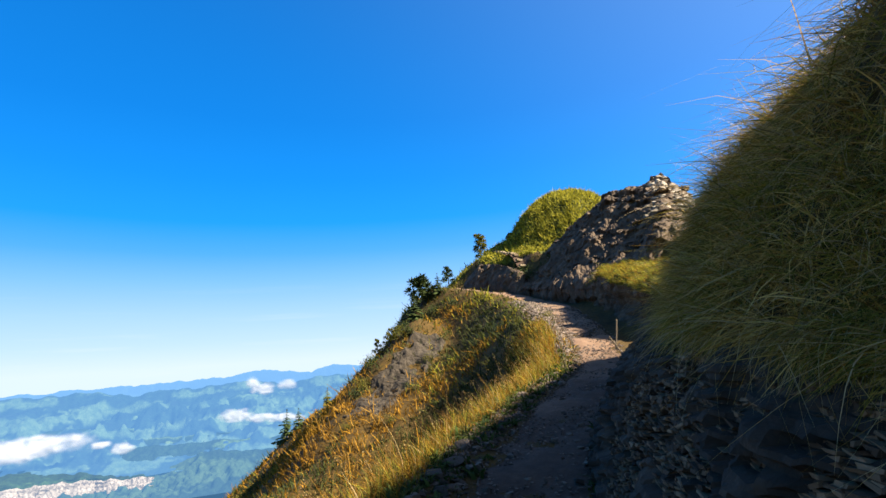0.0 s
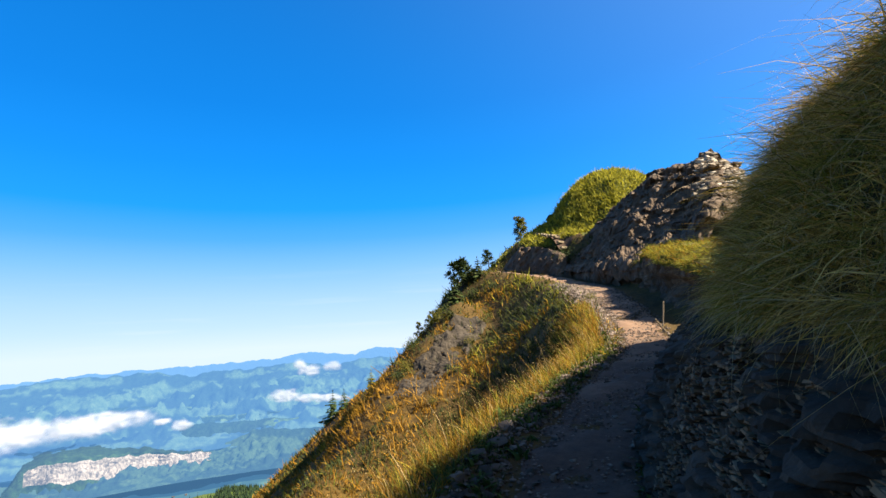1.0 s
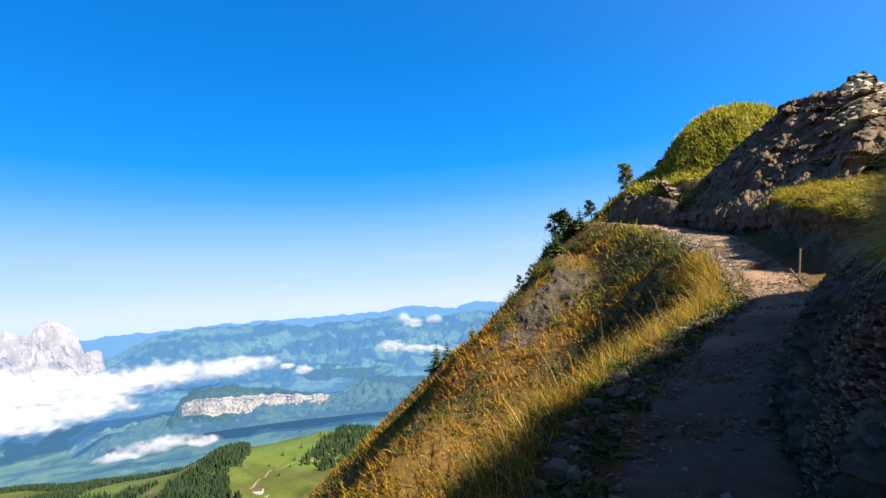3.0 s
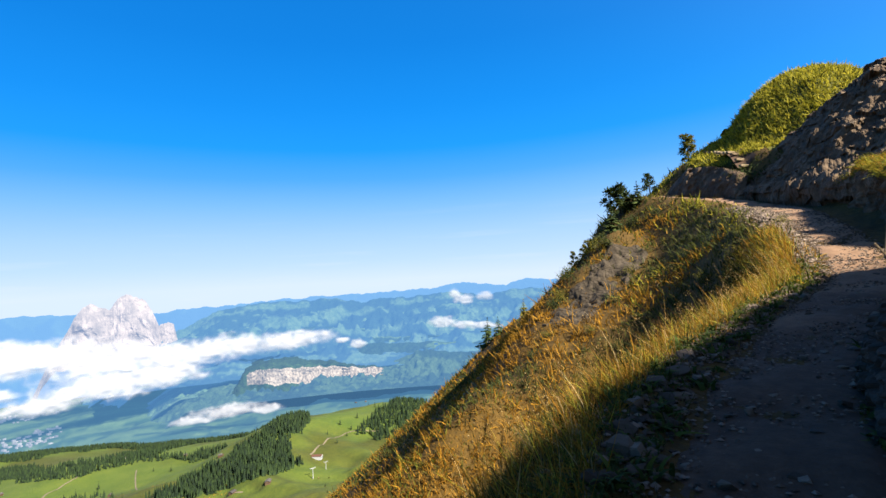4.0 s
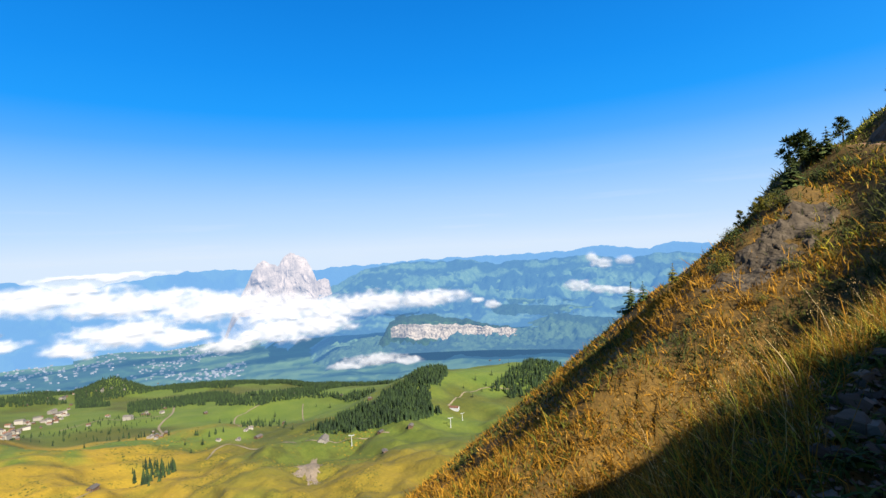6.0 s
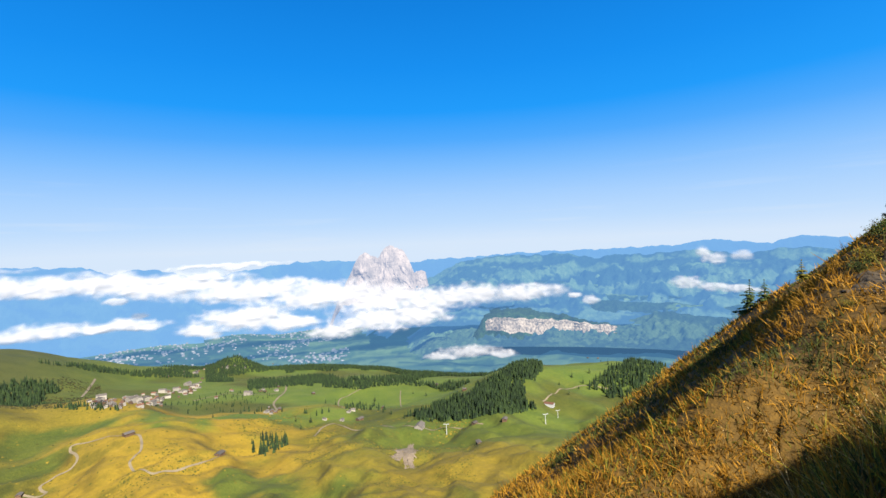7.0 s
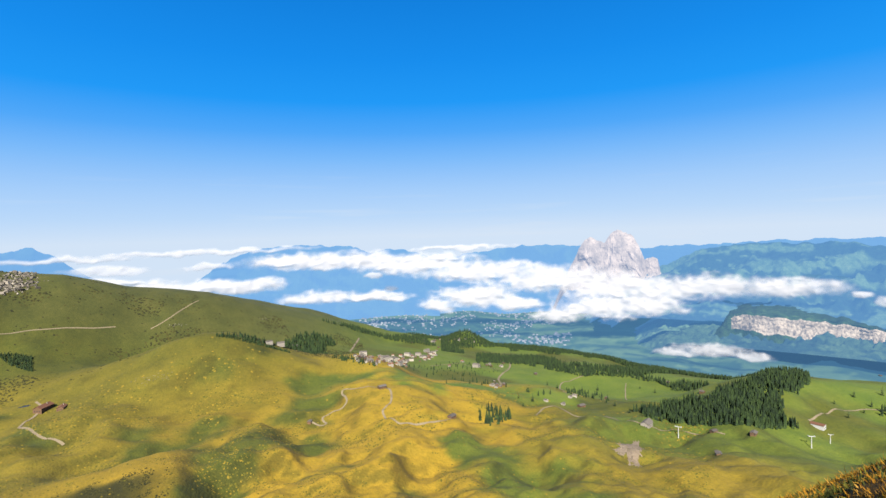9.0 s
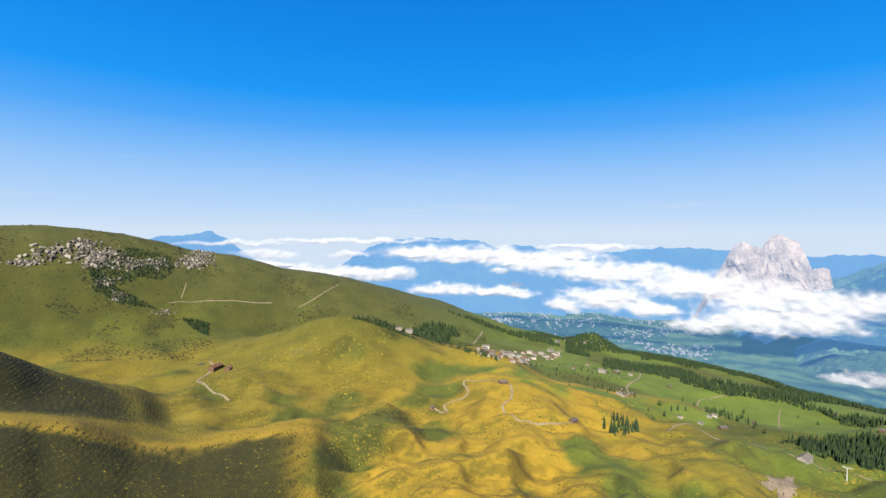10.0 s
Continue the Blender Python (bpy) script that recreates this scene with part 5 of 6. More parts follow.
# ---- leafy weeds on the verge and at the foot of the bank ----
def build_weeds():
    rng = np.random.RandomState(19)
    n, each = 420, 16
    i = np.arange(len(PATH))
    kk = rng.uniform(80, 150, n)
    off = np.where(rng.rand(n) < 0.55, -rng.uniform(0.60, 1.2, n), rng.uniform(0.50, 0.78, n))
    x = np.interp(kk, i, PATH[:, 0]) + off * np.interp(kk, i, PATH_RIGHT[:, 0])
    y = np.interp(kk, i, PATH[:, 1]) + off * np.interp(kk, i, PATH_RIGHT[:, 1])
    z = np.maximum(sheet(x, y), np.where(np.abs(off) < 0.7, np.interp(kk, i, PATH[:, 2]) - 0.03, -99)) + EYE
    roots = np.repeat(np.column_stack([x, y, z]), each, 0) + rng.normal(size=(n * each, 3)) * np.array([0.05, 0.05, 0.005])
    a = rng.uniform(0, 6.283, n * each)
    lean = np.stack([np.cos(a), np.sin(a), 0.1 * np.ones(n * each)], -1) * rng.uniform(0.4, 1.1, (n * each, 1))
    up = np.array([0, 0, 0.8]) + 0.2 * rng.normal(size=(n * each, 3))
    length = np.repeat(rng.uniform(0.05, 0.17, n), each) * rng.uniform(0.6, 1.2, n * each)
    blades("weed", [M["weed"]], roots, up, lean, length, length * rng.uniform(0.16, 0.3, n * each), 3, droop=0.3, label="small leafy green weeds along the edges of the path", category="weed")


M["weed"] = material("green_weed_leaves", [(0.02, 0.035, 0.006), (0.045, 0.07, 0.010), (0.09, 0.11, 0.018)], 3, bump=0, per="island", translucent=0.3)
build_weeds()


# ---- trees ----
M["needle"] = material("dark_needles", [(0.012, 0.023, 0.006), (0.027, 0.045, 0.009), (0.065, 0.080, 0.014)], 2.0, bump=0, per="island", translucent=0.15)
M["needle_far"] = material("conifer_crowns", [(0.00432, 0.01152, 0.00576), (0.01008, 0.02304, 0.0072), (0.0216, 0.0396, 0.01008)], 0.06, bump=0, per="island")
M["leaf"] = material("yellowing_leaves", [(0.050, 0.058, 0.007), (0.11, 0.105, 0.012), (0.20, 0.155, 0.022)], 2.0, bump=0, per="island", translucent=0.35)
M["bark"] = material("grey_bark", [(0.0216, 0.01728, 0.01296), (0.0504, 0.0396, 0.0288)], 8, bump=0.6)


def trunk_mesh(bm, height, radius, lean=(0, 0), sides=6):
    rings = []
    for t in (0, 0.25, 0.5, 0.75, 1.0):
        c = Vector((lean[0] * t * t, lean[1] * t * t, height * t))
        rings.append([bm.verts.new(c + Vector((math.cos(a), math.sin(a), 0)) * radius * (1 - 0.85 * t)) for a in (2 * math.pi * k / sides for k in range(sides))])
    for a, b in zip(rings[:-1], rings[1:]):
        for k in range(sides):
            bm.faces.new((a[k], a[(k + 1) % sides], b[(k + 1) % sides], b[k]))


def spray(bm, p, d, length, width, droop, rng):
    """One spray of needles: a short pointed leaf, folded along its middle."""
    d = d.normalized()
    s = d.cross(Vector((0, 0, 1)))
    s = s.normalized() if s.length > 1e-3 else Vector((1, 0, 0))
    mid = p + d * length * 0.5 + Vector((0, 0, -droop * length * 0.3))
    tip = p + d * length + Vector((0, 0, -droop * length))
    a, b, c, e = bm.verts.new(p), bm.verts.new(mid + s * width), bm.verts.new(tip), bm.verts.new(mid - s * width)
    m = bm.verts.new(mid + Vector((0, 0, width * 0.5)))
    for f in ((a, b, m), (b, c, m), (c, e, m), (e, a, m)):
        bm.faces.new(f)


def conifer(height, spread, seed, label, loose=0.0, lean=(0, 0), mat="needle", open_foot=0.08, whorls=13):
    rng = random.Random(seed)
    top = thing("conifer", label=label, category="tree")
    bm = bmesh.new()
    trunk_mesh(bm, height * 0.97, height * 0.022, lean)
    part("trunk", bm, M["bark"], top)
    bm = bmesh.new()
    for w in range(whorls):
        t = open_foot + (1 - open_foot) * (w + rng.uniform(-0.3, 0.3)) / whorls
        t = min(max(t, 0.02), 0.985)
        reach = spread * (1 - t) ** 0.85 * rng.uniform(0.75, 1.15) + 0.03 * height * (1 - t)
        n = 7 if t < 0.8 else 5
        a0 = rng.uniform(0, 6.28)
        for b in range(n):
            if rng.random() < 0.12 + loose:
                continue
            a = a0 + 6.283 * b / n + rng.uniform(-0.35, 0.35)
            out = Vector((math.cos(a), math.sin(a), rng.uniform(-0.15, 0.28)))
            root = Vector((lean[0] * t * t, lean[1] * t * t, height * t))
            L_ = reach * rng.uniform(0.65, 1.15)
            for q in range(5):
                f = (q + 0.4) / 5
                p = root + out * L_ * f * 0.85 + Vector((0, 0, -0.22 * L_ * f * f))
                for side in (-0.9, 0, 0.9):
                    dirn = Matrix.Rotation(side + rng.uniform(-0.3, 0.3), 3, "Z") @ out
                    spray(bm, p, dirn, L_ * 0.34 * (1.15 - 0.45 * f), L_ * 0.15, rng.uniform(0.0, 0.35), rng)
    for k in range(6):
        spray(bm, Vector((lean[0], lean[1], height * 0.9)), Vector((rng.uniform(-0.3, 0.3), rng.uniform(-0.3, 0.3), 1)), height * 0.1, height * 0.012, 0, rng)
    part("crown", bm, M[mat], top)
    return top


def pine(height, spread, seed, label, mat="needle", limbs=15, lean=(0.1, 0.0)):
    """A wind-shaped mountain pine: bent limbs that end in dense tufts of needles, with gaps between."""
    rng = random.Random(seed)
    top = thing("pine", label=label, category="tree")
    lean = (lean[0] * height, lean[1] * height)
    bm = bmesh.new()
    trunk_mesh(bm, height * 0.93, height * 0.035, lean)
    ends = []
    for k in range(limbs):
        t = 0.12 + 0.83 * (k + rng.uniform(0, 0.8)) / limbs
        root = Vector((lean[0] * t * t, lean[1] * t * t, height * t))
        a = k * 2.4 + rng.uniform(-0.5, 0.5)
        reach = spread * (1.05 - 0.75 * t) * rng.uniform(0.6, 1.15)
        tip = root + Vector((math.cos(a) * reach, math.sin(a) * reach, reach * rng.uniform(0.1, 0.55)))
        prev = None
        for f in (0, 0.5, 1):
            c = root.lerp(tip, f) + Vector((0, 0, -0.12 * reach * math.sin(3.14 * f)))
            ring = [bm.verts.new(c + Vector((math.cos(q), math.sin(q), 0)) * height * 0.012 * (1.15 - f)) for q in (0, 2.1, 4.2)]
            if prev:
                for j in range(3):
                    bm.faces.new((prev[j], prev[(j + 1) % 3], ring[(j + 1) % 3], ring[j]))
            prev = ring
        ends += [(tip, 1.0), (root.lerp(tip, 0.6), 0.75)]
    part("trunk", bm, M["bark"], top)
    bm = bmesh.new()
    for c, size in ends + [(Vector((lean[0], lean[1], height * 0.95)), 0.9)]:
        for k in range(60):
            d = Vector((rng.gauss(0, 1), rng.gauss(0, 1), rng.gauss(0.45, 0.7))).normalized()
            p = c + d * spread * 0.16 * size * rng.uniform(0.1, 1.0)
            spray(bm, p, d, spread * 0.24 * size * rng.uniform(0.7, 1.3), spread * 0.05, 0.0, rng)
    part("crown", bm, M[mat], top)
    return top


def shrub(height, spread, seed, label, mat="leaf"):
    rng = random.Random(seed)
    top = thing("shrub", label=label, category="shrub")
    bm = bmesh.new()
    tips = []
    for k in range(6):
        a = rng.uniform(0, 6.28)
        end = Vector((math.cos(a) * spread * rng.uniform(0.2, 0.8), math.sin(a) * spread * rng.uniform(0.2, 0.8), height * rng.uniform(0.5, 0.95)))
        prev = None
        for t in (0, 0.5, 1):
            c = end * t + Vector((0, 0, 0.1 * height * math.sin(3.14 * t)))
            ring = [bm.verts.new(c + Vector((math.cos(q), math.sin(q), 0)) * height * 0.018 * (1.1 - t)) for q in (0, 2.1, 4.2)]
            if prev:
                for j in range(3):
                    bm.faces.new((prev[j], prev[(j + 1) % 3], ring[(j + 1) % 3], ring[j]))
            prev = ring
        tips.append(end)
    part("stem", bm, M["bark"], top)
    bm = bmesh.new()
    for end in tips:
        for k in range(75):
            f = rng.uniform(0.3, 1.1)
            p = end * f + Vector((rng.gauss(0, 1), rng.gauss(0, 1), rng.gauss(0, 0.8))) * spread * 0.26
            p.z = max(p.z, 0.02)
            spray(bm, p, Vector((rng.gauss(0, 1), rng.gauss(0, 1), rng.gauss(0.4, 0.7))), height * 0.13, height * 0.035, 0.1, rng)
    part("crown", bm, M[mat], top)
    return top


def plant(ob, az, el, sink=0.1, turn=0.0, scale=1.0):
    x, y, z = site(az, el)
    ob.matrix_basis = pose(x, y, z - sink, 0, 0, turn) @ Matrix.Diagonal((scale, scale, scale, 1))
    return ob


# the small firs along the edge of the slope; heights follow their distance
def edge_tree(kind, az, el, angle, spread, seed, label, **more):
    x, y, z = site(az, el)
    h = math.hypot(x, y) * math.tan(radians(angle))
    ob = kind(h, h * spread, seed, label, **more)
    ob.matrix_basis = pose(x, y, z - 0.12 * h, 0, 0, seed * 37.0)
    return ob


edge_tree(conifer, 19.2, -9.0, 3.4, 0.40, 1, "small dark green fir on the edge of the grass slope", whorls=15)
edge_tree(conifer, 17.8, -8.0, 3.6, 0.40, 2, "small dark green fir on the edge of the grass slope", whorls=15)
edge_tree(conifer, 16.6, -7.0, 2.4, 0.42, 3, "small dark fir half hidden behind the slope's edge")
edge_tree(conifer, 13.6, -5.1, 2.4, 0.40, 4, "small yellow-green conifer on the slope's edge", mat="leaf")
edge_tree(conifer, 3.8, 3.9, 3.4, 0.40, 5, "small dark fir on the spur below the pine")
edge_tree(pine, 2.75, 5.4, 3.5, 0.55, 6, "bushy dark mountain pine on the spur")
edge_tree(shrub, 2.2, 5.8, 1.5, 0.6, 61, "low dark mountain pine on the spur", mat="needle")
edge_tree(conifer, 0.9, 6.5, 2.9, 0.42, 7, "small dark fir beside the path's outer bend")
edge_tree(pine, -0.45, 7.4, 2.6, 0.42, 8, "small brownish pine beside the path's outer bend", limbs=11, lean=(-0.1, 0.0))
edge_tree(pine, -4.4, 10.6, 3.1, 0.36, 9, "bushy yellow-green tree under the grassy knoll", mat="leaf", limbs=18, lean=(0.0, 0.0))
edge_tree(pine, 6.6, 0.9, 2.2, 0.42, 10, "thin yellow-green sapling on the slope's edge", mat="leaf", limbs=10)
edge_tree(pine, 8.0, 0.0, 2.0, 0.40, 11, "thin yellow-green sapling on the slope's edge", mat="leaf", limbs=9, lean=(-0.12, 0.0))
edge_tree(shrub, 8.9, -1.2, 1.5, 0.7, 12, "green shrub on the slope's edge", mat="needle")
edge_tree(shrub, 5.0, 1.8, 1.56, 0.8, 13, "low green shrub on the slope")
edge_tree(shrub, 4.4, 2.2, 1.30, 0.8, 14, "low dark shrub beside the bare rock", mat="needle")
edge_tree(shrub, 9.6, -3.6, 1.56, 0.9, 15, "low green shrub below the bare rock")
edge_tree(shrub, 10.6, -4.4, 1.30, 0.9, 16, "low green shrub on the slope", mat="needle")
edge_tree(shrub, -8.9, 7.0, 1.95, 0.9, 17, "dark shrub in the shade of the outcrop", mat="needle")
edge_tree(shrub, -10.3, 7.2, 2.21, 0.9, 18, "dark shrub in the shade of the outcrop", mat="needle")
edge_tree(shrub, -0.8, 4.9, 1.30, 0.9, 19, "low dark shrub under the path's edge", mat="needle")
edge_tree(shrub, 1.6, 4.2, 1.17, 1.0, 20, "low dark shrub under the path's edge", mat="needle")


for k, (a, e, size, kind_) in enumerate(((-3.5, 0.6, 1.1, "needle"), (-5.6, 1.8, 1.2, "needle"), (-8.0, 2.6, 1.0, "leaf"), (-2.2, -1.2, 1.2, "leaf"), (-4.6, -2.2, 1.0, "leaf"), (0.6, 1.2, 1.0, "needle"), (2.4, -1.0, 0.9, "leaf"), (4.2, -4.0, 1.0, "needle"), (-7.2, 0.2, 1.3, "leaf"), (-10.2, 1.2, 1.1, "needle"), (-11.6, 3.0, 0.9, "leaf"), (6.8, -7.2, 0.9, "leaf"), (11.5, -7.6, 0.9, "leaf"), (13.2, -9.6, 0.8, "needle"), (1.2, -3.2, 0.9, "leaf"), (-6.6, -3.0, 0.9, "leaf"))):
    edge_tree(shrub, a, e, size, 1.1, 50 + k, "low dark green tussock of heath on the slope" if kind_ == "needle" else "low yellow-green bush on the slope", mat=kind_)


# ---- the steps and the cut below them ----
M["wood"] = material("weathered_timber", [(0.0864, 0.0612, 0.036), (0.1728, 0.1296, 0.0792), (0.2592, 0.2016, 0.1296)], 5, bump=0.5, stretch=(1, 6, 6), per="object")


def beam_mesh(name, size, mat, seed):
    rng = random.Random(seed)
    bm = bmesh.new()
    bmesh.ops.create_cube(bm, size=1)
    for v in bm.verts:
        v.co = Vector((v.co.x * size[0], v.co.y * size[1], v.co.z * size[2])) * rng.uniform(0.93, 1.07)
    bmesh.ops.bevel(bm, geom=bm.edges[:], offset=min(size) * 0.15, segments=1, affect="EDGES")
    me = bpy.data.meshes.new(name)
    bm.to_mesh(me)
    bm.free()
    me.materials.append(mat)
    return me


def build_steps():
    stairs = thing("stairs", label="earth steps edged with weathered timbers up the spur", category="stairs")
    treads = [beam_mesh("step", (1.0, 0.16, 0.12), M["wood"], k) for k in range(3)]
    a, b = site(-9.4, 8.9), site(-6.4, 10.9)
    n = 11
    soil = []
    for k in range(n):
        t = k / (n - 1)
        x, y = a[0] + (b[0] - a[0]) * t, a[1] + (b[1] - a[1]) * t
        z = max(ground_at(x, y), a[2] + (b[2] - a[2]) * t)
        ob = new("step", treads[k % 3])
        ob.parent = stairs
        ob.matrix_basis = pose(x, y, z + 0.06, 0, 0, math.degrees(math.atan2(b[1] - a[1], b[0] - a[0])) + 90 + 35 + (k * 7 % 5))
        soil.append((x, y, z))
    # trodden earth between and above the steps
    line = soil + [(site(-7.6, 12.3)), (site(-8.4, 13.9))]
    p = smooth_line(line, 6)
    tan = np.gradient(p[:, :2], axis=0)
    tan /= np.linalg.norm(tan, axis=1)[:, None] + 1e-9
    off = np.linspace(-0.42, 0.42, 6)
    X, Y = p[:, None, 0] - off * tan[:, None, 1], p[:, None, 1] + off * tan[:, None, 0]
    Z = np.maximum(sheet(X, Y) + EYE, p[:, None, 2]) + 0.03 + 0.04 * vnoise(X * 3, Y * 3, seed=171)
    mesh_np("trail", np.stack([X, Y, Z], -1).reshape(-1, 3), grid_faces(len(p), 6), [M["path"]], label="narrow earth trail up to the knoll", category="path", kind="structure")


build_steps()


def build_cut():
    """The bare earth and rock face between the path and the steps."""
    n, m = 90, 40
    u, v = np.linspace(0, 1, n), np.linspace(0, 1, m)
    low = [(-2.0, 7.25), (-4.0, 6.85), (-6.5, 6.4), (-8.9, 5.9)]
    high = [(-2.4, 8.0), (-4.2, 9.7), (-6.6, 9.5), (-9.6, 8.4)]
    la, le = np.interp(u, np.linspace(0, 1, 4), [p[0] for p in low]), np.interp(u, np.linspace(0, 1, 4), [p[1] for p in low])
    ha, he = np.interp(u, np.linspace(0, 1, 4), [p[0] for p in high]), np.interp(u, np.linspace(0, 1, 4), [p[1] for p in high])
    rl, rh = np.interp(u, [0, 0.5, 1], [31.4, 28.6, 25.6]), np.interp(u, [0, 0.5, 1], [31.8, 29.8, 26.6])
    A, Vv = la[:, None] + (ha - la)[:, None] * v, np.tile(v, (n, 1))
    rr = rl[:, None] + (rh - rl)[:, None] * v ** 1.6
    lowz, highz = rl * np.tan(np.radians(le)), rh * np.tan(np.radians(he))
    z = lowz[:, None] + (highz - lowz)[:, None] * v
    x, y = polar(A, rr)
    o = 0.25 * fbm(x * 0.9, y * 0.9, z * 0.9, seed=175) + 0.12 * fbm(x * 3, y * 3, z * 3, seed=176)
    edge = np.minimum(1, np.minimum(u, 1 - u)[:, None] * 8)
    x, y = x - o * edge * x / rr, y - o * edge * y / rr + (1 - edge) * 0.5
    mesh_np("rock_face", np.stack([x, y, z + EYE], -1).reshape(-1, 3), grid_faces(n, m)[:, ::-1], [M["rock"]], smooth=False, label="bare rock and earth face below the timber steps", category="rock", kind="structure")


build_cut()


def build_marker():
    """A thin split post with a broken rail beside the bend."""
    x, y, z = site(-18.4, -0.9)
    top = thing("marker_post", pose(x, y, z), label="thin grey wooden post leaning at the bend", category="post")
    for name, size, p in (("post", (0.03, 0.03, 0.75), pose(0, 0, 0.32, 6, 6, 0)), ("rail", (0.42, 0.03, 0.03), pose(-0.06, 0, 0.14, 0, 55, 10))):
        ob = new(name, beam_mesh(name, size, M["wood"], 5))
        ob.parent = top
        ob.matrix_basis = p


build_marker()


# ---- woods in the valley ----
def far_tree_shape(seed):
    """A slim spruce of three ragged tiers for woods seen from afar."""
    rng = np.random.RandomState(seed)
    V, F = [], []
    for z0, z1, r in ((0.05, 0.5, 0.19), (0.3, 0.75, 0.14), (0.55, 1.0, 0.09)):
        b = len(V)
        n = 8
        for k in range(n):
            a = 2 * math.pi * k / n
            q = r * (1.0 if k % 2 else 0.6) * rng.uniform(0.8, 1.2)
            V.append((math.cos(a) * q, math.sin(a) * q, z0 + rng.uniform(-0.03, 0.03)))
        V.append((rng.uniform(-0.01, 0.01), 0, z1))
        F += [(b + k, b + (k + 1) % n, b + n) for k in range(n)]
    return np.array(V), np.array(F)


def wood(name, places, height, seed, label):
    """Many spruces as one wood."""
    rng = np.random.RandomState(seed)
    shapes = [far_tree_shape(s) for s in range(4)]
    x, y = places
    z = sheet(x, y) + EYE
    V, F, total = [], [], 0
    for k in range(len(x)):
        v, f = shapes[k % 4]
        h = height * rng.uniform(0.6, 1.15)
        a = rng.uniform(0, 6.28)
        c, s = math.cos(a), math.sin(a)
        q = np.column_stack([v[:, 0] * c - v[:, 1] * s, v[:, 0] * s + v[:, 1] * c, v[:, 2]]) * h
        V.append(q + np.array([x[k], y[k], z[k] - 0.02 * h]))
        F.append(f + total)
        total += len(v)
    mesh_np(name, np.concatenate(V), np.concatenate(F), [M["needle_far"]], smooth=False, kind="stuff", label=label, category="forest")


def scatter(n, az0, az1, r0, r1, seed, mask=None):
    rng = np.random.RandomState(seed)
    az, r = rng.uniform(az0, az1, n), rng.uniform(r0, r1, n)
    x, y = polar(az, r)
    if mask is not None:
        k = rng.rand(n) < mask(az, r, x, y)
        x, y = x[k], y[k]
    return x, y


def in_patch(az0, el_, width_, height_):
    """Soft-edged patch on the slopes: middle and half sizes in degrees."""
    def f(az, r, x, y):
        e = np.degrees(np.arctan2(sheet(x, y), r))
        q = ((az - az0) / width_) ** 2 + ((e - el_) / height_) ** 2 + 0.6 * fbm(x * 0.012, y * 0.012, seed=181)
        return (q < 1).astype(float)
    return f


def in_outline(outline):
    """Within an outline given by az and height angle, with a ragged edge."""
    pa, pe = np.array([p[0] for p in outline]), np.array([p[1] for p in outline])

    def f(az, r, x, y):
        a = az + 0.35 * vnoise(x * 0.03, y * 0.03, seed=183)
        e = np.degrees(np.arctan2(sheet(x, y), r)) + 0.25 * vnoise(x * 0.03, y * 0.03, seed=184)
        inside = np.zeros(az.shape, bool)
        for k in range(len(pa)):
            a0, e0, a1, e1 = pa[k - 1], pe[k - 1], pa[k], pe[k]
            hit = ((e0 > e) != (e1 > e)) & (a < (a1 - a0) * (e - e0) / (e1 - e0 + 1e-12) + a0)
            inside ^= hit
        return inside.astype(float)
    return f


def belt(line, half):
    """A belt along points of az and height angle."""
    a = [p[0] for p in line]
    e = [p[1] for p in line]
    o = np.argsort(a)
    a, e = np.array(a)[o], np.array(e)[o]

    def f(az, r, x, y):
        here = np.degrees(np.arctan2(sheet(x, y), r))
        d = np.abs(here - np.interp(az, a, e)) / half + 1.0 * fbm(x * 0.006, y * 0.006, octaves=3, seed=182)
        return ((d < 1) & (az > a[0]) & (az < a[-1])).astype(float)
    return f


wood("forest", scatter(13000, 36, 56, 700, 1500, 1, in_outline([(54.0, -19.4), (50.5, -18.6), (46, -17.0), (43.5, -15.4), (41.6, -14.4), (38.9, -13.6), (37.6, -14.6), (40.5, -16.6), (39.6, -18.0), (38.4, -19.0), (45, -19.7), (51, -19.8)])), 16, 11, "dark spruce forest on a hill in the pastures")
wood("forest", scatter(2600, 25, 36, 1000, 1650, 2, in_outline([(33.5, -16.5), (32.0, -15.2), (30.5, -14.2), (26.5, -12.6), (23.5, -12.4), (25.5, -15.4), (29.5, -17.6)])), 16, 12, "dark spruce forest below the grass slope")
wood("forest", scatter(20000, 42, 76, 1700, 2520, 3, belt([(43, -15.4), (48, -15.0), (55, -14.0), (60, -13.3), (67, -12.8), (72, -12.4), (75, -12.6)], 0.8)), 17, 13, "spruce forest along the edge of the terrace")
wood("forest", scatter(9000, 46, 72, 1350, 2200, 4, belt([(46, -16.6), (52, -16.0), (57, -15.6), (63, -14.9), (71, -14.3)], 0.36)), 17, 14, "belt of spruces between the meadows")
wood("forest", scatter(5000, 72, 82, 2000, 2600, 5, belt([(72.5, -12.1), (75, -11.7), (79, -11.9), (81, -12.2)], 0.45)), 15, 15, "dark trees on the knoll beside the village")
wood("forest", scatter(5200, 84, 96, 1300, 2000, 6, in_patch(89.5, -11.6, 2.6, 1.1)), 20, 16, "dark wood on the flank of the ridge")
wood("forest", scatter(6000, 82, 99, 900, 1500, 7, belt([(82.5, -14.6), (88, -13.3), (93, -11.7), (97.5, -10.2), (99, -10)], 0.16)), 12, 17, "dark bushes along the brow of the round hill")
wood("forest", scatter(5000, 80, 94, 1500, 2300, 8, belt([(80, -12.0), (84, -10.8), (88, -9.4), (93, -7.9)], 0.14)), 16, 18, "dark trees along the ridge's brow")
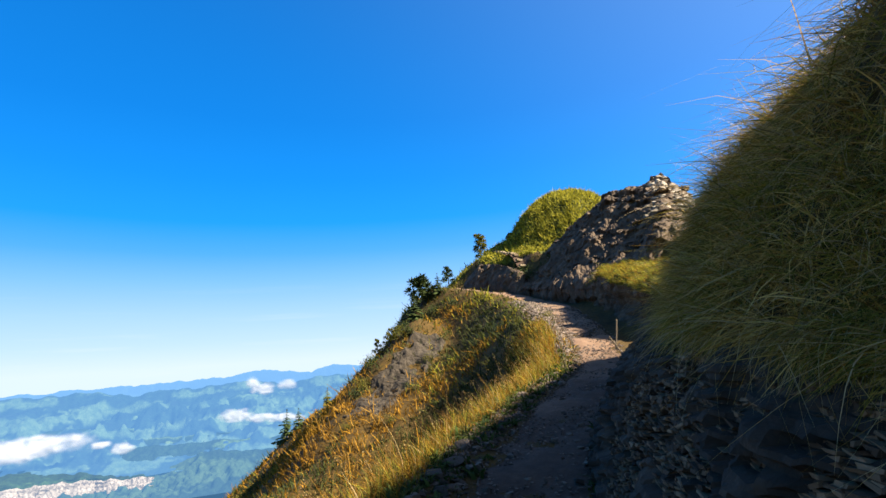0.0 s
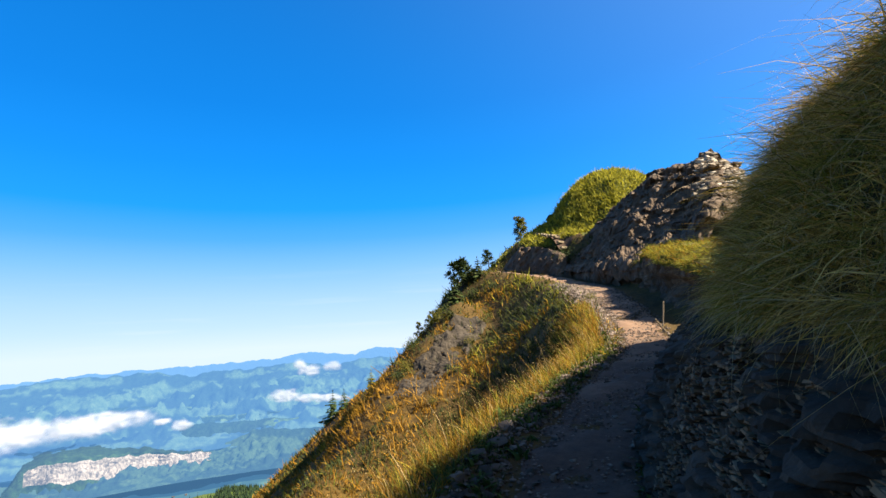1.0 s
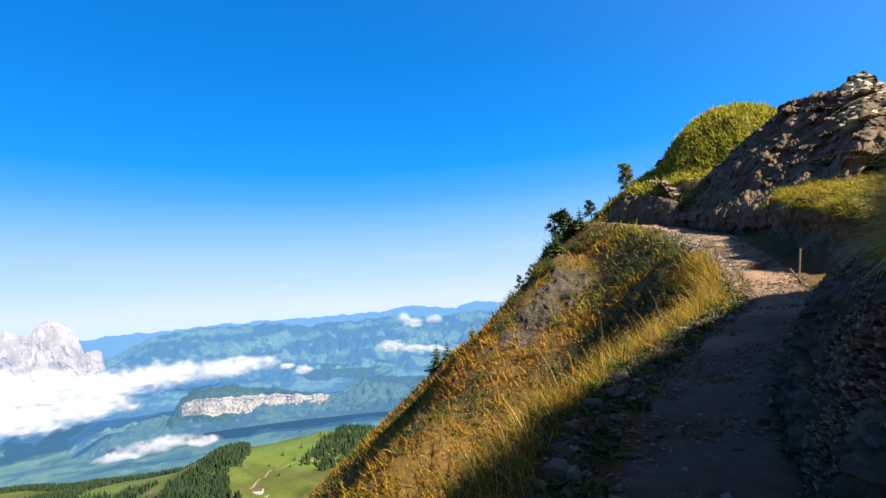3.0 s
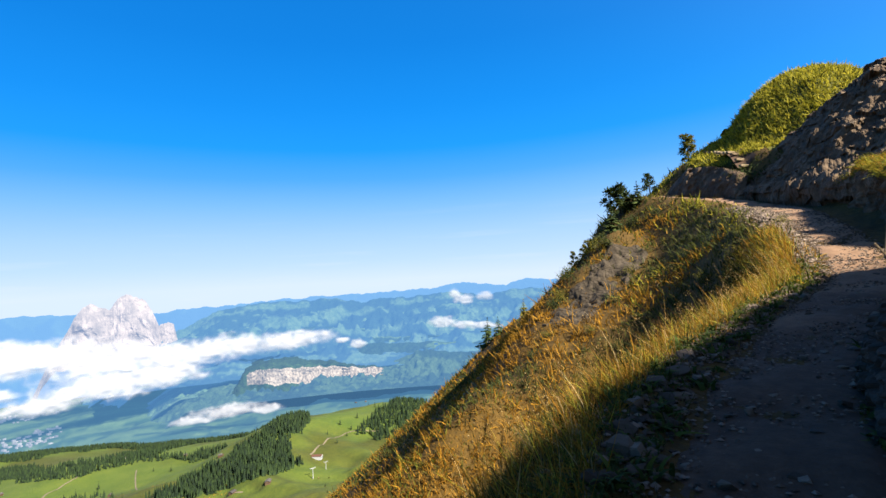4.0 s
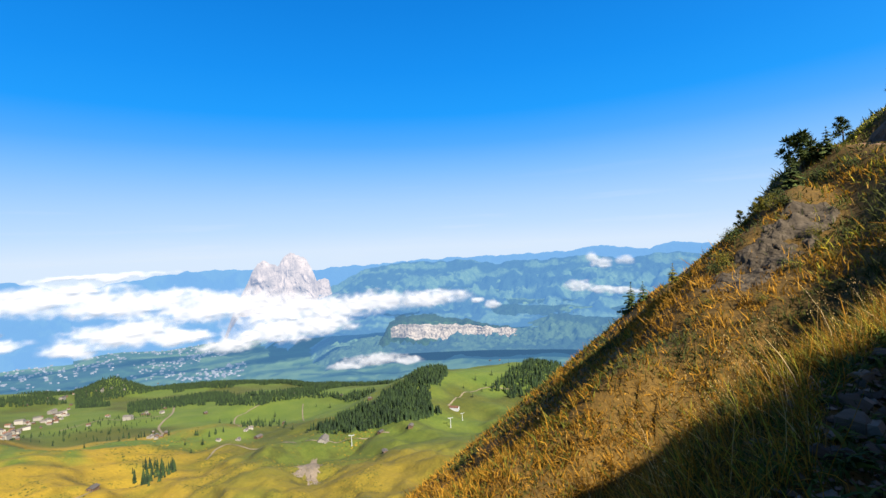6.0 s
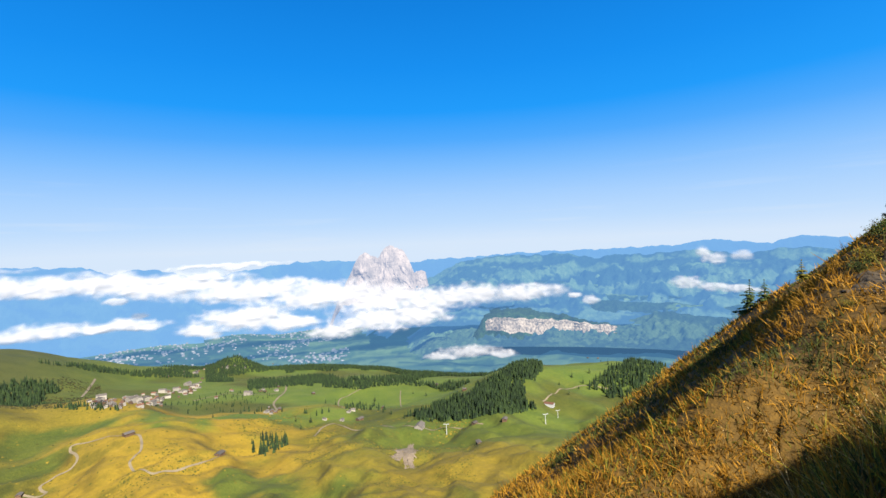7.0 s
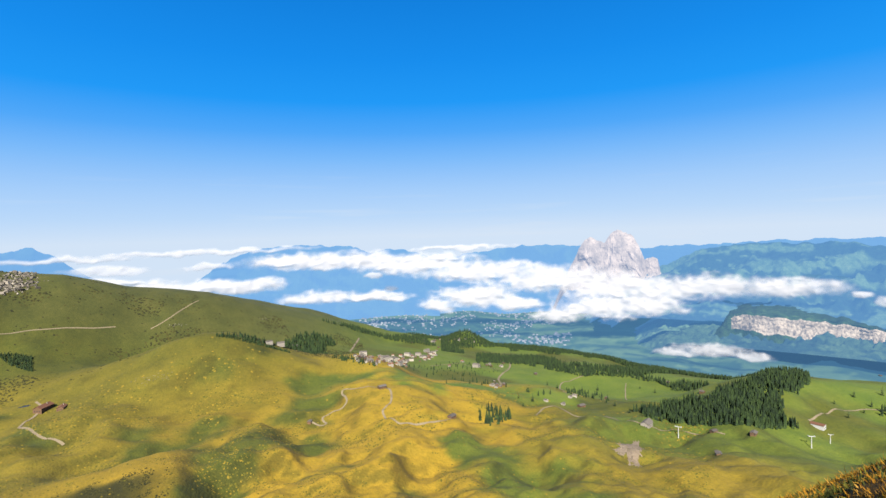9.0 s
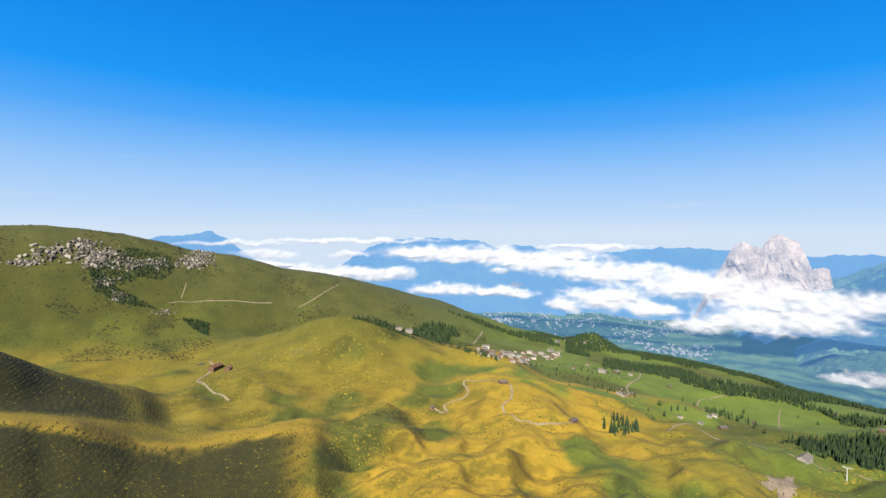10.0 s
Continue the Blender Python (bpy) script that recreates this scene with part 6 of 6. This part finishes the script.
wood("forest", scatter(420, 66, 73, 600, 1100, 9, in_patch(69.5, -20.6, 2.1, 0.9)), 16, 19, "small group of dark spruces in the pasture")
wood("forest", scatter(2400, 55, 78, 900, 1900, 10, belt([(56, -18.2), (60, -17.9), (64, -18.1), (68, -17.3), (73, -16.6), (77, -16.0)], 0.18)), 13, 20, "line of spruces along the track")
wood("forest", scatter(900, 66, 82, 1200, 2200, 11, in_patch(74, -15.4, 6.5, 0.7)), 9, 21, "scattered trees round the chalets")


# single spruces that stand apart
def single_trees():
    rng = random.Random(41)
    first = conifer(16, 3.4, 77, "lone dark spruce in the green pasture", mat="needle_far", whorls=9)
    tagged(first, group="lone spruces in the pastures")
    spots = [(66.2, -18.6), (64.6, -18.9), (68.9, -19.8), (65.7, -19.4), (55.6, -18.9), (56.5, -18.6), (54.1, -19.4), (35.2, -17.2), (34.1, -16.6), (33.6, -16.0), (34.8, -15.4), (32.9, -14.9), (36.2, -16.2), (61.8, -17.4), (62.9, -17.1), (59.1, -17.6), (57.4, -17.4), (70.4, -17.2), (71.8, -17.0), (72.6, -16.2), (74.5, -16.9), (76.0, -15.9), (88.2, -12.9), (86.4, -13.3), (53.0, -16.9), (51.5, -17.2), (31.6, -13.6), (30.9, -13.9)]
    for k, (a, e) in enumerate(spots):
        ob = first if k == 0 else copy_thing(first, Matrix())
        plant(ob, a, e, 0.4, rng.uniform(0, 360), rng.uniform(0.6, 1.15))


single_trees()

# ---- tracks ----
M["track"] = material("pale_gravel_track", [(0.108, 0.09, 0.0576), (0.1656, 0.1368, 0.0936)], 0.15, bump=0)


def track(points, width, label="pale gravel farm track across the pasture"):
    p = smooth_line([site(a, e) for a, e in points], 12)
    tan = np.gradient(p[:, :2], axis=0)
    tan /= np.linalg.norm(tan, axis=1)[:, None] + 1e-9
    off = np.array([-0.5, -0.17, 0.17, 0.5]) * width
    X, Y = p[:, None, 0] - off * tan[:, None, 1], p[:, None, 1] + off * tan[:, None, 0]
    Z = sheet(X, Y) + EYE + 0.5
    mesh_np("track", np.stack([X, Y, Z], -1).reshape(-1, 3), grid_faces(len(p), 4), [M["track"]], label=label, category="road", kind="structure")


LOOP = [(90.0, -20.0), (88.4, -20.3), (88.7, -19.6), (86.1, -18.4), (86.4, -17.0), (82.8, -17.0), (81.2, -17.2), (81.0, -18.6), (82.0, -19.6), (80.6, -20.7), (78.7, -21.1), (74.1, -20.7)]
track(LOOP, 3.4)
track([(114.4, -13.7), (114.1, -14.4), (115.6, -15.5), (114.8, -16.1), (112.6, -17.8)], 4.0)
track([(118.1, -7.5), (116.5, -7.5), (112, -7.7), (108.2, -8.0)], 2.6, "pale track along the flank of the ridge")
track([(105.3, -8.6), (103.5, -7.6), (102.2, -6.8), (100.9, -6.2)], 2.4, "pale track along the flank of the ridge")
track([(117.0, -7.1), (116.5, -5.7)], 2.2, "pale track along the flank of the ridge")
track([(67.0, -14.5), (67.2, -15.4), (68.4, -16.4), (68.1, -17.2)], 5.0, "pale road between the chalets")
track([(64.3, -20.3), (63.3, -19.5), (61.7, -19.4), (60.1, -20.1), (56.2, -20.1), (53.4, -20.3), (49, -20.6), (45, -20.4)], 3.4)
track([(60.7, -18.1), (61.5, -17.2), (60.2, -16.5), (58.7, -15.9)], 3.6)
track([(54.4, -16.5), (54.5, -17.3), (54.4, -18.2)], 2.6)
track([(38.1, -18.0), (37.2, -17.3), (36.2, -16.7), (33.7, -16.2), (30.1, -16.4)], 3.4)
track([(85.5, -12.9), (84.9, -12.2), (84.4, -11.5)], 5.0)
track([(76.3, -15.0), (73.0, -14.8), (70.0, -15.3), (67.2, -15.4)], 4.5, "pale road from the village")

# ---- houses ----
M["wall_white"] = material("white_render", [(0.13, 0.12, 0.11), (0.24, 0.225, 0.20)], 0.5, bump=0, per="object")
M["wall_wood"] = material("dark_chalet_timber", [(0.05, 0.03, 0.018), (0.1, 0.06, 0.035)], 0.8, bump=0, per="object")
M["roof_grey"] = material("grey_roof", [(0.045, 0.04, 0.038), (0.09, 0.082, 0.076)], 0.8, bump=0, per="object")
M["roof_red"] = material("red_brown_roof", [(0.07, 0.032, 0.02), (0.12, 0.058, 0.036)], 0.8, bump=0, per="object")
M["pane"] = material("dark_window", [(0.015, 0.018, 0.022), (0.03, 0.034, 0.04)], 1.0, rough=0.2, bump=0)
M["steel"] = material("galvanised_steel", [(0.22, 0.23, 0.24), (0.34, 0.35, 0.36)], 2.0, rough=0.45, bump=0)


def box(bm, c, s):
    m = Matrix.Translation(c) @ Matrix.Diagonal((*s, 1))
    return bmesh.ops.create_cube(bm, size=1, matrix=m)["verts"]


def house(name, w, l, h, pitch, wall, roof, label, category="house", group="", storeys=2, chimney=True):
    """A house with overhanging gable roof, windows, door and chimney; its base at the origin, sunk into the slope."""
    top = thing(name, label=label, category=category, group=group)
    bm = bmesh.new()
    rise = pitch * w / 2
    ring = [(-w / 2, -2.5), (w / 2, -2.5), (w / 2, h), (0, h + rise), (-w / 2, h)]
    a = [bm.verts.new((x, -l / 2, z)) for x, z in ring]
    b = [bm.verts.new((x, l / 2, z)) for x, z in ring]
    bm.faces.new(a), bm.faces.new(b[::-1])
    for k in range(5):
        bm.faces.new((a[k], b[k], b[(k + 1) % 5], a[(k + 1) % 5]))
    bmesh.ops.recalc_face_normals(bm, faces=bm.faces[:])
    walls = part("wall", bm, M[wall], top)
    bm = bmesh.new()
    o, th = 0.7, 0.28
    for side in (-1, 1):
        q = [(0, h + rise + 0.02), (side * (w / 2 + o), h - pitch * o + 0.02), (side * (w / 2 + o), h - pitch * o + th), (0, h + rise + th + 0.02)]
        f = [bm.verts.new((x, -l / 2 - o, z)) for x, z in q]
        g = [bm.verts.new((x, l / 2 + o, z)) for x, z in q]
        bm.faces.new(f), bm.faces.new(g[::-1])
        for k in range(4):
            bm.faces.new((f[k], g[k], g[(k + 1) % 4], f[(k + 1) % 4]))
    bmesh.ops.recalc_face_normals(bm, faces=bm.faces[:])
    cover = part("roof", bm, M[roof], top)
    if chimney:
        bm = bmesh.new()
        box(bm, (w * 0.15, l * 0.2, h + rise + 0.3), (0.8, 0.8, 2.2))
        part("chimney", bm, M["wall_white"], cover)
    for s in range(storeys):
        z = 1.4 + s * h / max(1, storeys) * 0.95
        for k in range(3):
            for end in (-1, 1):
                bm = bmesh.new()
                box(bm, ((k - 1) * w * 0.28, end * (l / 2 + 0.02), z), (w * 0.13, 0.12, 1.3))
                part("window", bm, M["pane"], top)
    bm = bmesh.new()
    box(bm, (w / 2 + 0.02, 0, 1.0), (0.12, 1.4, 2.2))
    part("door", bm, M["wall_wood"], top)
    return top


def set_house(ob, az, el, turn, scale=1.0):
    x, y, z = site(az, el)
    ob.matrix_basis = pose(x, y, z + 0.3, 0, 0, turn) @ Matrix.Diagonal((scale, scale, scale, 1))


def build_village():
    rng = random.Random(61)
    kinds = [house("chalet", 13, 15, 7, 0.5, "wall_white", "roof_grey", "white rendered chalet with a grey gable roof", group="village houses"),
             house("chalet", 12, 13, 6.5, 0.55, "wall_wood", "roof_grey", "dark timber chalet with a grey gable roof", group="village houses"),
             house("chalet", 13, 18, 8.5, 0.45, "wall_white", "roof_red", "white rendered house with a red-brown roof", group="village houses", storeys=3),
             house("hotel", 20, 30, 15, 0.35, "wall_white", "roof_grey", "large white hotel with a grey roof", "hotel", group="village houses", storeys=4)]
    used = [False] * 4
    spots = []
    for k in range(96):
        t = rng.random()
        spots.append((84.8 - 9.2 * t + rng.gauss(0, 0.3), -13.6 - 0.75 * math.sin(3.1 * t) + rng.gauss(0, 0.28)))
    spots += [(75.1 + rng.gauss(0, 1.6), -12.25 + rng.gauss(0, 0.18)) for k in range(16)]
    spots += [(71.6 + rng.gauss(0, 1.0), -12.6 + rng.gauss(0, 0.2)) for k in range(8)]
    spots += [(68.6 + rng.gauss(0, 0.9), -17.3 + rng.gauss(0, 0.25)) for k in range(7)]
    spots += [(69.5 + rng.gauss(0, 2.0), -15.2 + rng.gauss(0, 0.5)) for k in range(9)]
    spots += [(59.9, -18.2), (60.4, -18.3), (61.2, -19.1), (63.1, -18.8), (56.5, -18.2), (50.2, -16.1), (47.0, -16.8), (55.2, -15.3), (64.2, -16.0), (92.0, -11.9), (93.0, -11.7), (91.4, -12.1), (94.2, -11.4)]
    for a, e in spots:
        j = rng.choice([0, 0, 1, 1, 1, 2, 2, 3]) if a > 70 else rng.choice([0, 0, 1])
        ob = copy_thing(kinds[j], Matrix()) if used[j] else kinds[j]
        used[j] = True
        set_house(ob, a, e, rng.uniform(0, 360), rng.uniform(0.42, 0.68))


build_village()
barn = house("barn", 12, 20, 5, 0.6, "wall_white", "roof_grey", "low stone barn with a pale grey roof beside the wood", "barn", storeys=1, chimney=False)
set_house(barn, 52.4, -20.5, 35, 1.0)
hut = house("hut", 7, 10, 3, 0.35, "wall_wood", "roof_grey", "small alpine hut with a pale roof in the pasture", "hut", storeys=1, chimney=False)
set_house(hut, 45.6, -22.3, 60, 0.9)
for a, e, turn, sc in ((82.0, -17.1, 20, 1.3), (90.2, -20.0, 70, 0.8), (74.0, -20.6, 40, 1.2), (46.0, -20.3, 10, 0.9), (42.5, -20.0, 30, 1.0), (31.9, -13.3, 30, 1.3), (33.0, -13.3, 80, 1.1), (59.2, -19.2, 15, 1.3)):
    set_house(copy_thing(hut, Matrix()), a, e, turn, sc)
farm = house("farmhouse", 12, 22, 5, 0.5, "wall_wood", "roof_red", "farmhouse with a red-brown roof in the golden pasture", "farmhouse", storeys=1)
set_house(farm, 113.9, -14.5, 75, 1.2)
set_house(copy_thing(farm, Matrix()), 112.6, -14.7, 95, 0.8)
station = house("lift_station", 14, 22, 6, 0.25, "steel", "roof_red", "chairlift station with a red-brown roof", "lift station", storeys=1, chimney=False)
set_house(station, 37.4, -18.4, 110, 0.8)


def pylon(height, arm):
    top = thing("lift_pylon", label="grey steel chairlift pylon with a cross arm", category="pylon", group="chairlift pylons")
    bm = bmesh.new()
    bmesh.ops.create_cone(bm, segments=10, radius1=0.75, radius2=0.42, depth=height + 2, cap_ends=True, matrix=Matrix.Translation((0, 0, height / 2 - 1)))
    part("mast", bm, M["steel"], top)
    bm = bmesh.new()
    box(bm, (0, 0, height), (arm, 0.7, 0.7))
    part("cross_arm", bm, M["steel"], top)
    for side in (-1, 1):
        bm = bmesh.new()
        box(bm, (side * arm * 0.46, 0, height + 0.5), (0.5, 4.0, 0.7))
        part("sheave_train", bm, M["steel"], top)
        bm = bmesh.new()
        box(bm, (side * arm * 0.3, 0, height + 0.9), (0.25, 0.25, 1.4))
        part("ladder_post", bm, M["steel"], top)
    return top


first_pylon = pylon(17, 9)
plant(first_pylon, 49.3, -21.4, 0.3, 40)
plant(copy_thing(first_pylon, Matrix()), 37.9, -20.3, 0.3, 60, 1.0)
plant(copy_thing(first_pylon, Matrix()), 36.5, -19.6, 0.3, 60, 0.8)


# ---- bare patches and rocks in the pastures ----
M["scree"] = material("pale_scree", [(0.085, 0.066, 0.046), (0.135, 0.108, 0.08), (0.185, 0.152, 0.118)], 0.25, bump=0.6, bump_scale=0.8)


def ground_patch(name, az, el, half_az, half_el, mat, label, seed, lift=0.5):
    """A patch of bare ground lying on the pasture."""
    n = 40
    u = np.linspace(-1, 1, n)
    c, e0, e1 = site(az, el), site(az, el - half_el), site(az, el + half_el)
    along = math.hypot(e1[0] - e0[0], e1[1] - e0[1]) / 2
    across = math.hypot(c[0], c[1]) * math.tan(radians(half_az))
    U, W = np.meshgrid(u, u, indexing="ij")
    rad = np.maximum(np.abs(U), np.abs(W)) / (np.hypot(U, W) + 1e-6)
    ang = np.arctan2(W, U)
    wob = 0.95 + 0.30 * fbm(np.cos(ang) * 2.2, np.sin(ang) * 2.2, octaves=5, seed=seed, gain=0.7)
    uu, ww = U * rad * wob, W * rad * wob
    ca, sa = math.cos(radians(az)), math.sin(radians(az))
    x = c[0] + uu * across * ca - ww * along * sa
    y = c[1] + uu * across * sa + ww * along * ca
    edge = np.maximum(np.abs(U), np.abs(W))
    z = sheet(x, y) + EYE + lift * (1 - edge ** 4) + 0.12 * lift - 0.3 * edge ** 8 + 0.4 * lift * fbm(x * 0.15, y * 0.15, seed=seed + 1) * (1 - edge)
    mesh_np(name, np.stack([x, y, z], -1).reshape(-1, 3), grid_faces(n, n), [mat], label=label, category="ground", kind="structure")


ground_patch("scree", 54.2, -22.7, 1.75, 1.15, M["scree"], "round patch of bare pale scree in the pasture", 201)
ground_patch("pond", 115.2, -13.9, 0.5, 0.08, M["pane"], "small dark pond near the farmhouse", 203, 0.3)

M["crag"] = material("pale_crag", [(0.0324, 0.0297, 0.027), (0.0864, 0.0783, 0.0675), (0.1836, 0.1674, 0.1458)], 0.10, bump=0.8, bump_scale=0.4, per="object")


def build_crags():
    """Pale broken rock on the flank of the long ridge."""
    rng = random.Random(71)
    shapes = stone_meshes("boulder", M["crag"], 0.9, 211, 6)
    first = None
    groups = [(127.2, -2.2, 1.4, 0.6, 16, 30), (124.2, -2.9, 1.6, 0.9, 30, 26), (115.3, -3.0, 1.5, 0.8, 26, 24), (125.0, -1.6, 1.2, 0.45, 22, 26), (123.4, -2.4, 1.3, 0.5, 24, 22), (121.5, -3.5, 1.7, 0.55, 36, 22), (119.2, -3.4, 1.2, 0.45, 24, 20), (116.0, -3.6, 1.4, 0.5, 40, 18), (114.6, -2.6, 0.7, 0.4, 14, 15), (129.3, -3.1, 1.2, 0.35, 22, 20), (123.4, -5.2, 0.8, 0.5, 16, 18), (122.3, -6.6, 0.7, 0.5, 14, 15), (118.6, -8.4, 1.0, 0.3, 12, 11), (105.0, -13.4, 1.6, 0.5, 20, 4), (103.0, -8.5, 0.8, 0.2, 10, 6), (94.5, -8.6, 0.8, 0.15, 8, 7)]
    for a, e, sa, se, n, size in groups:
        crag = thing("crag", label="broken pale limestone crag on the grassy ridge" if size > 8 else "scattered pale boulders in the pasture", category="rock")
        c = site(a, e)
        crag.matrix_basis = pose(*c)
        for k in range(6 * n if size > 8 else 3 * n):
            x, y, z = site(a + rng.gauss(0, 0.55) * sa, e + rng.gauss(0, 0.5) * se)
            s = size * 0.40 * rng.uniform(0.25, 1.15) ** 1.6
            ob = new("boulder", shapes[k % 6])
            ob.parent = crag
            ob.matrix_basis = pose(x - c[0], y - c[1], z - c[2] - 0.1 * s, rng.uniform(-25, 25), rng.uniform(-25, 25), rng.uniform(0, 360)) @ Matrix.Diagonal((s * 1.5, s * rng.uniform(0.8, 1.3), s * rng.uniform(0.7, 1.4), 1))


build_crags()
wood("scrub", scatter(16000, 112, 132, 1200, 1750, 21, in_patch(122.0, -3.9, 3.6, 1.7)), 9, 31, "dark scrub among the crags of the ridge")
wood("scrub", scatter(30000, 112, 128, 1150, 1750, 22, belt([(114.5, -10.4), (117, -9.2), (119.5, -7.9), (122, -6.7), (124.5, -4.8)], 0.5)), 8, 32, "dark scrub below the crags")


wood("scrub", scatter(9000, 90, 101, 1050, 1260, 23, belt([(92.0, -12.5), (95, -11.3), (97.5, -10.4), (99.4, -9.9)], 0.22)), 6, 33, "dark scrub along the brow of the hillock")


# ---- tussocks of the pastures ----
M["tussock"] = material("pasture_tussocks", [(0.030, 0.034, 0.004), (0.070, 0.064, 0.006), (0.15, 0.105, 0.010)], 0.02, bump=0, per="island")
M["dark_tussock"] = material("dark_heath_tussocks", [(0.006, 0.008, 0.0015), (0.014, 0.015, 0.002), (0.034, 0.031, 0.005)], 0.02, bump=0, per="island")


def build_tussocks(name, count, az0, az1, r0, r1, seed, mat, mask, size, label):
    """Low ragged cushions of grass, thousands of them, where the mask lets them grow."""
    rng = np.random.RandomState(seed)
    az, r = rng.uniform(az0, az1, count), r0 * (r1 / r0) ** rng.rand(count)
    x, y = polar(az, r)
    z = sheet(x, y)
    k = rng.rand(count) < mask(az, r, x, y, z)
    x, y, z, r = x[k], y[k], z[k] + EYE, r[k]
    n, sides = len(x), 5
    rad = size * rng.uniform(0.5, 1.5, n) * r / 650
    a = rng.uniform(0, 6.283, (n, 1)) + np.arange(sides) * 2 * math.pi / sides
    q = rad[:, None] * rng.uniform(0.6, 1.3, (n, sides))
    rim = np.stack([x[:, None] + np.cos(a) * q, y[:, None] + np.sin(a) * q, np.tile(z[:, None], (1, sides))], -1)
    rim[..., 2] = sheet(rim[..., 0].ravel(), rim[..., 1].ravel()).reshape(n, sides) + EYE - 0.05
    top = np.stack([x, y, z + rad * rng.uniform(0.3, 0.65, n)], -1)[:, None, :]
    b = np.arange(n)[:, None, None] * (sides + 1)
    F = (b + np.array([(j, (j + 1) % sides, sides) for j in range(sides)])[None]).reshape(-1, 3)
    mesh_np(name, np.concatenate([rim, top], 1).reshape(-1, 3), F, [M[mat]], kind="stuff", label=label, category="grass")


def clumps(az, r, x, y, z):
    return 0.06 + 0.94 * step(0.05, 0.55, fbm(x * 0.013, y * 0.013, octaves=4, seed=301)) * step(1150, 900, r) * (1 - step(102, 106, az) * step(640, 610, r)) * (1 - step(118, 121, az) * step(840, 815, r))


def ridge_growth(az, r, x, y, z):
    return 0.04 + 0.96 * step(0.10, 0.6, fbm(x * 0.009, y * 0.009, octaves=4, seed=302))


def treads(az, r, x, y, z):
    rows_ = np.sin(z * 2.1 + 2.2 * vnoise(x * 0.03, y * 0.03, seed=303) + 1.2 * vnoise(x * 0.09, y * 0.09, seed=304))
    return step(0.0, 0.5, rows_) * np.maximum(step(103, 109, az) * step(615, 585, r), step(120, 124, az) * step(815, 780, r) * step(660, 700, r))


build_tussocks("tussock", 60000, 46, 132, 440, 1150, 311, "tussock", clumps, 1.1, "low olive and golden tussocks of grass in the pasture")
build_tussocks("tussock", 26000, 84, 132, 1150, 1720, 312, "dark_tussock", ridge_growth, 1.0, "dark low growth on the flank of the ridge")
build_tussocks("tussock", 60000, 103, 133, 430, 820, 313, "dark_tussock", treads, 1.0, "dark tussocks in rows along the cattle treads of the steep faces")


# ---- the town on the valley floor ----
def build_town():
    rng = np.random.RandomState(81)
    n = 2600
    az = rng.uniform(60, 100, n)
    r = rng.uniform(3100, 4500, n)
    x, y = polar(az, r)
    keep = fbm(x * 0.0035, y * 0.0035, octaves=3, seed=221) + 0.25 * rng.normal(size=n) > 0.02
    x, y = x[keep], y[keep]
    n = len(x)
    z = sheet(x, y) + EYE
    cube = np.array([(a, b, c) for a in (-0.5, 0.5) for b in (-0.5, 0.5) for c in (0, 1)])
    faces = np.array([(0, 1, 3, 2), (4, 6, 7, 5), (0, 4, 5, 1), (2, 3, 7, 6), (1, 5, 7, 3)])
    size = np.stack([rng.uniform(6, 17, n), rng.uniform(6, 17, n), rng.uniform(4, 9, n)], -1)
    V = np.column_stack([x, y, z])[:, None, :] + cube[None] * size[:, None, :]
    F = (np.arange(n)[:, None, None] * 8 + faces[None]).reshape(-1, 4)
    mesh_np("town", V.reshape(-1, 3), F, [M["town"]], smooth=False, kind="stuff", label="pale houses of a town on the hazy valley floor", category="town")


# town walls glow blue in part to look hazy
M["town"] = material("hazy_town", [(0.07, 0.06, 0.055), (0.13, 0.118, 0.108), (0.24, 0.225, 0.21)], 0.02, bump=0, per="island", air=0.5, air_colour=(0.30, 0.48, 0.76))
build_town()
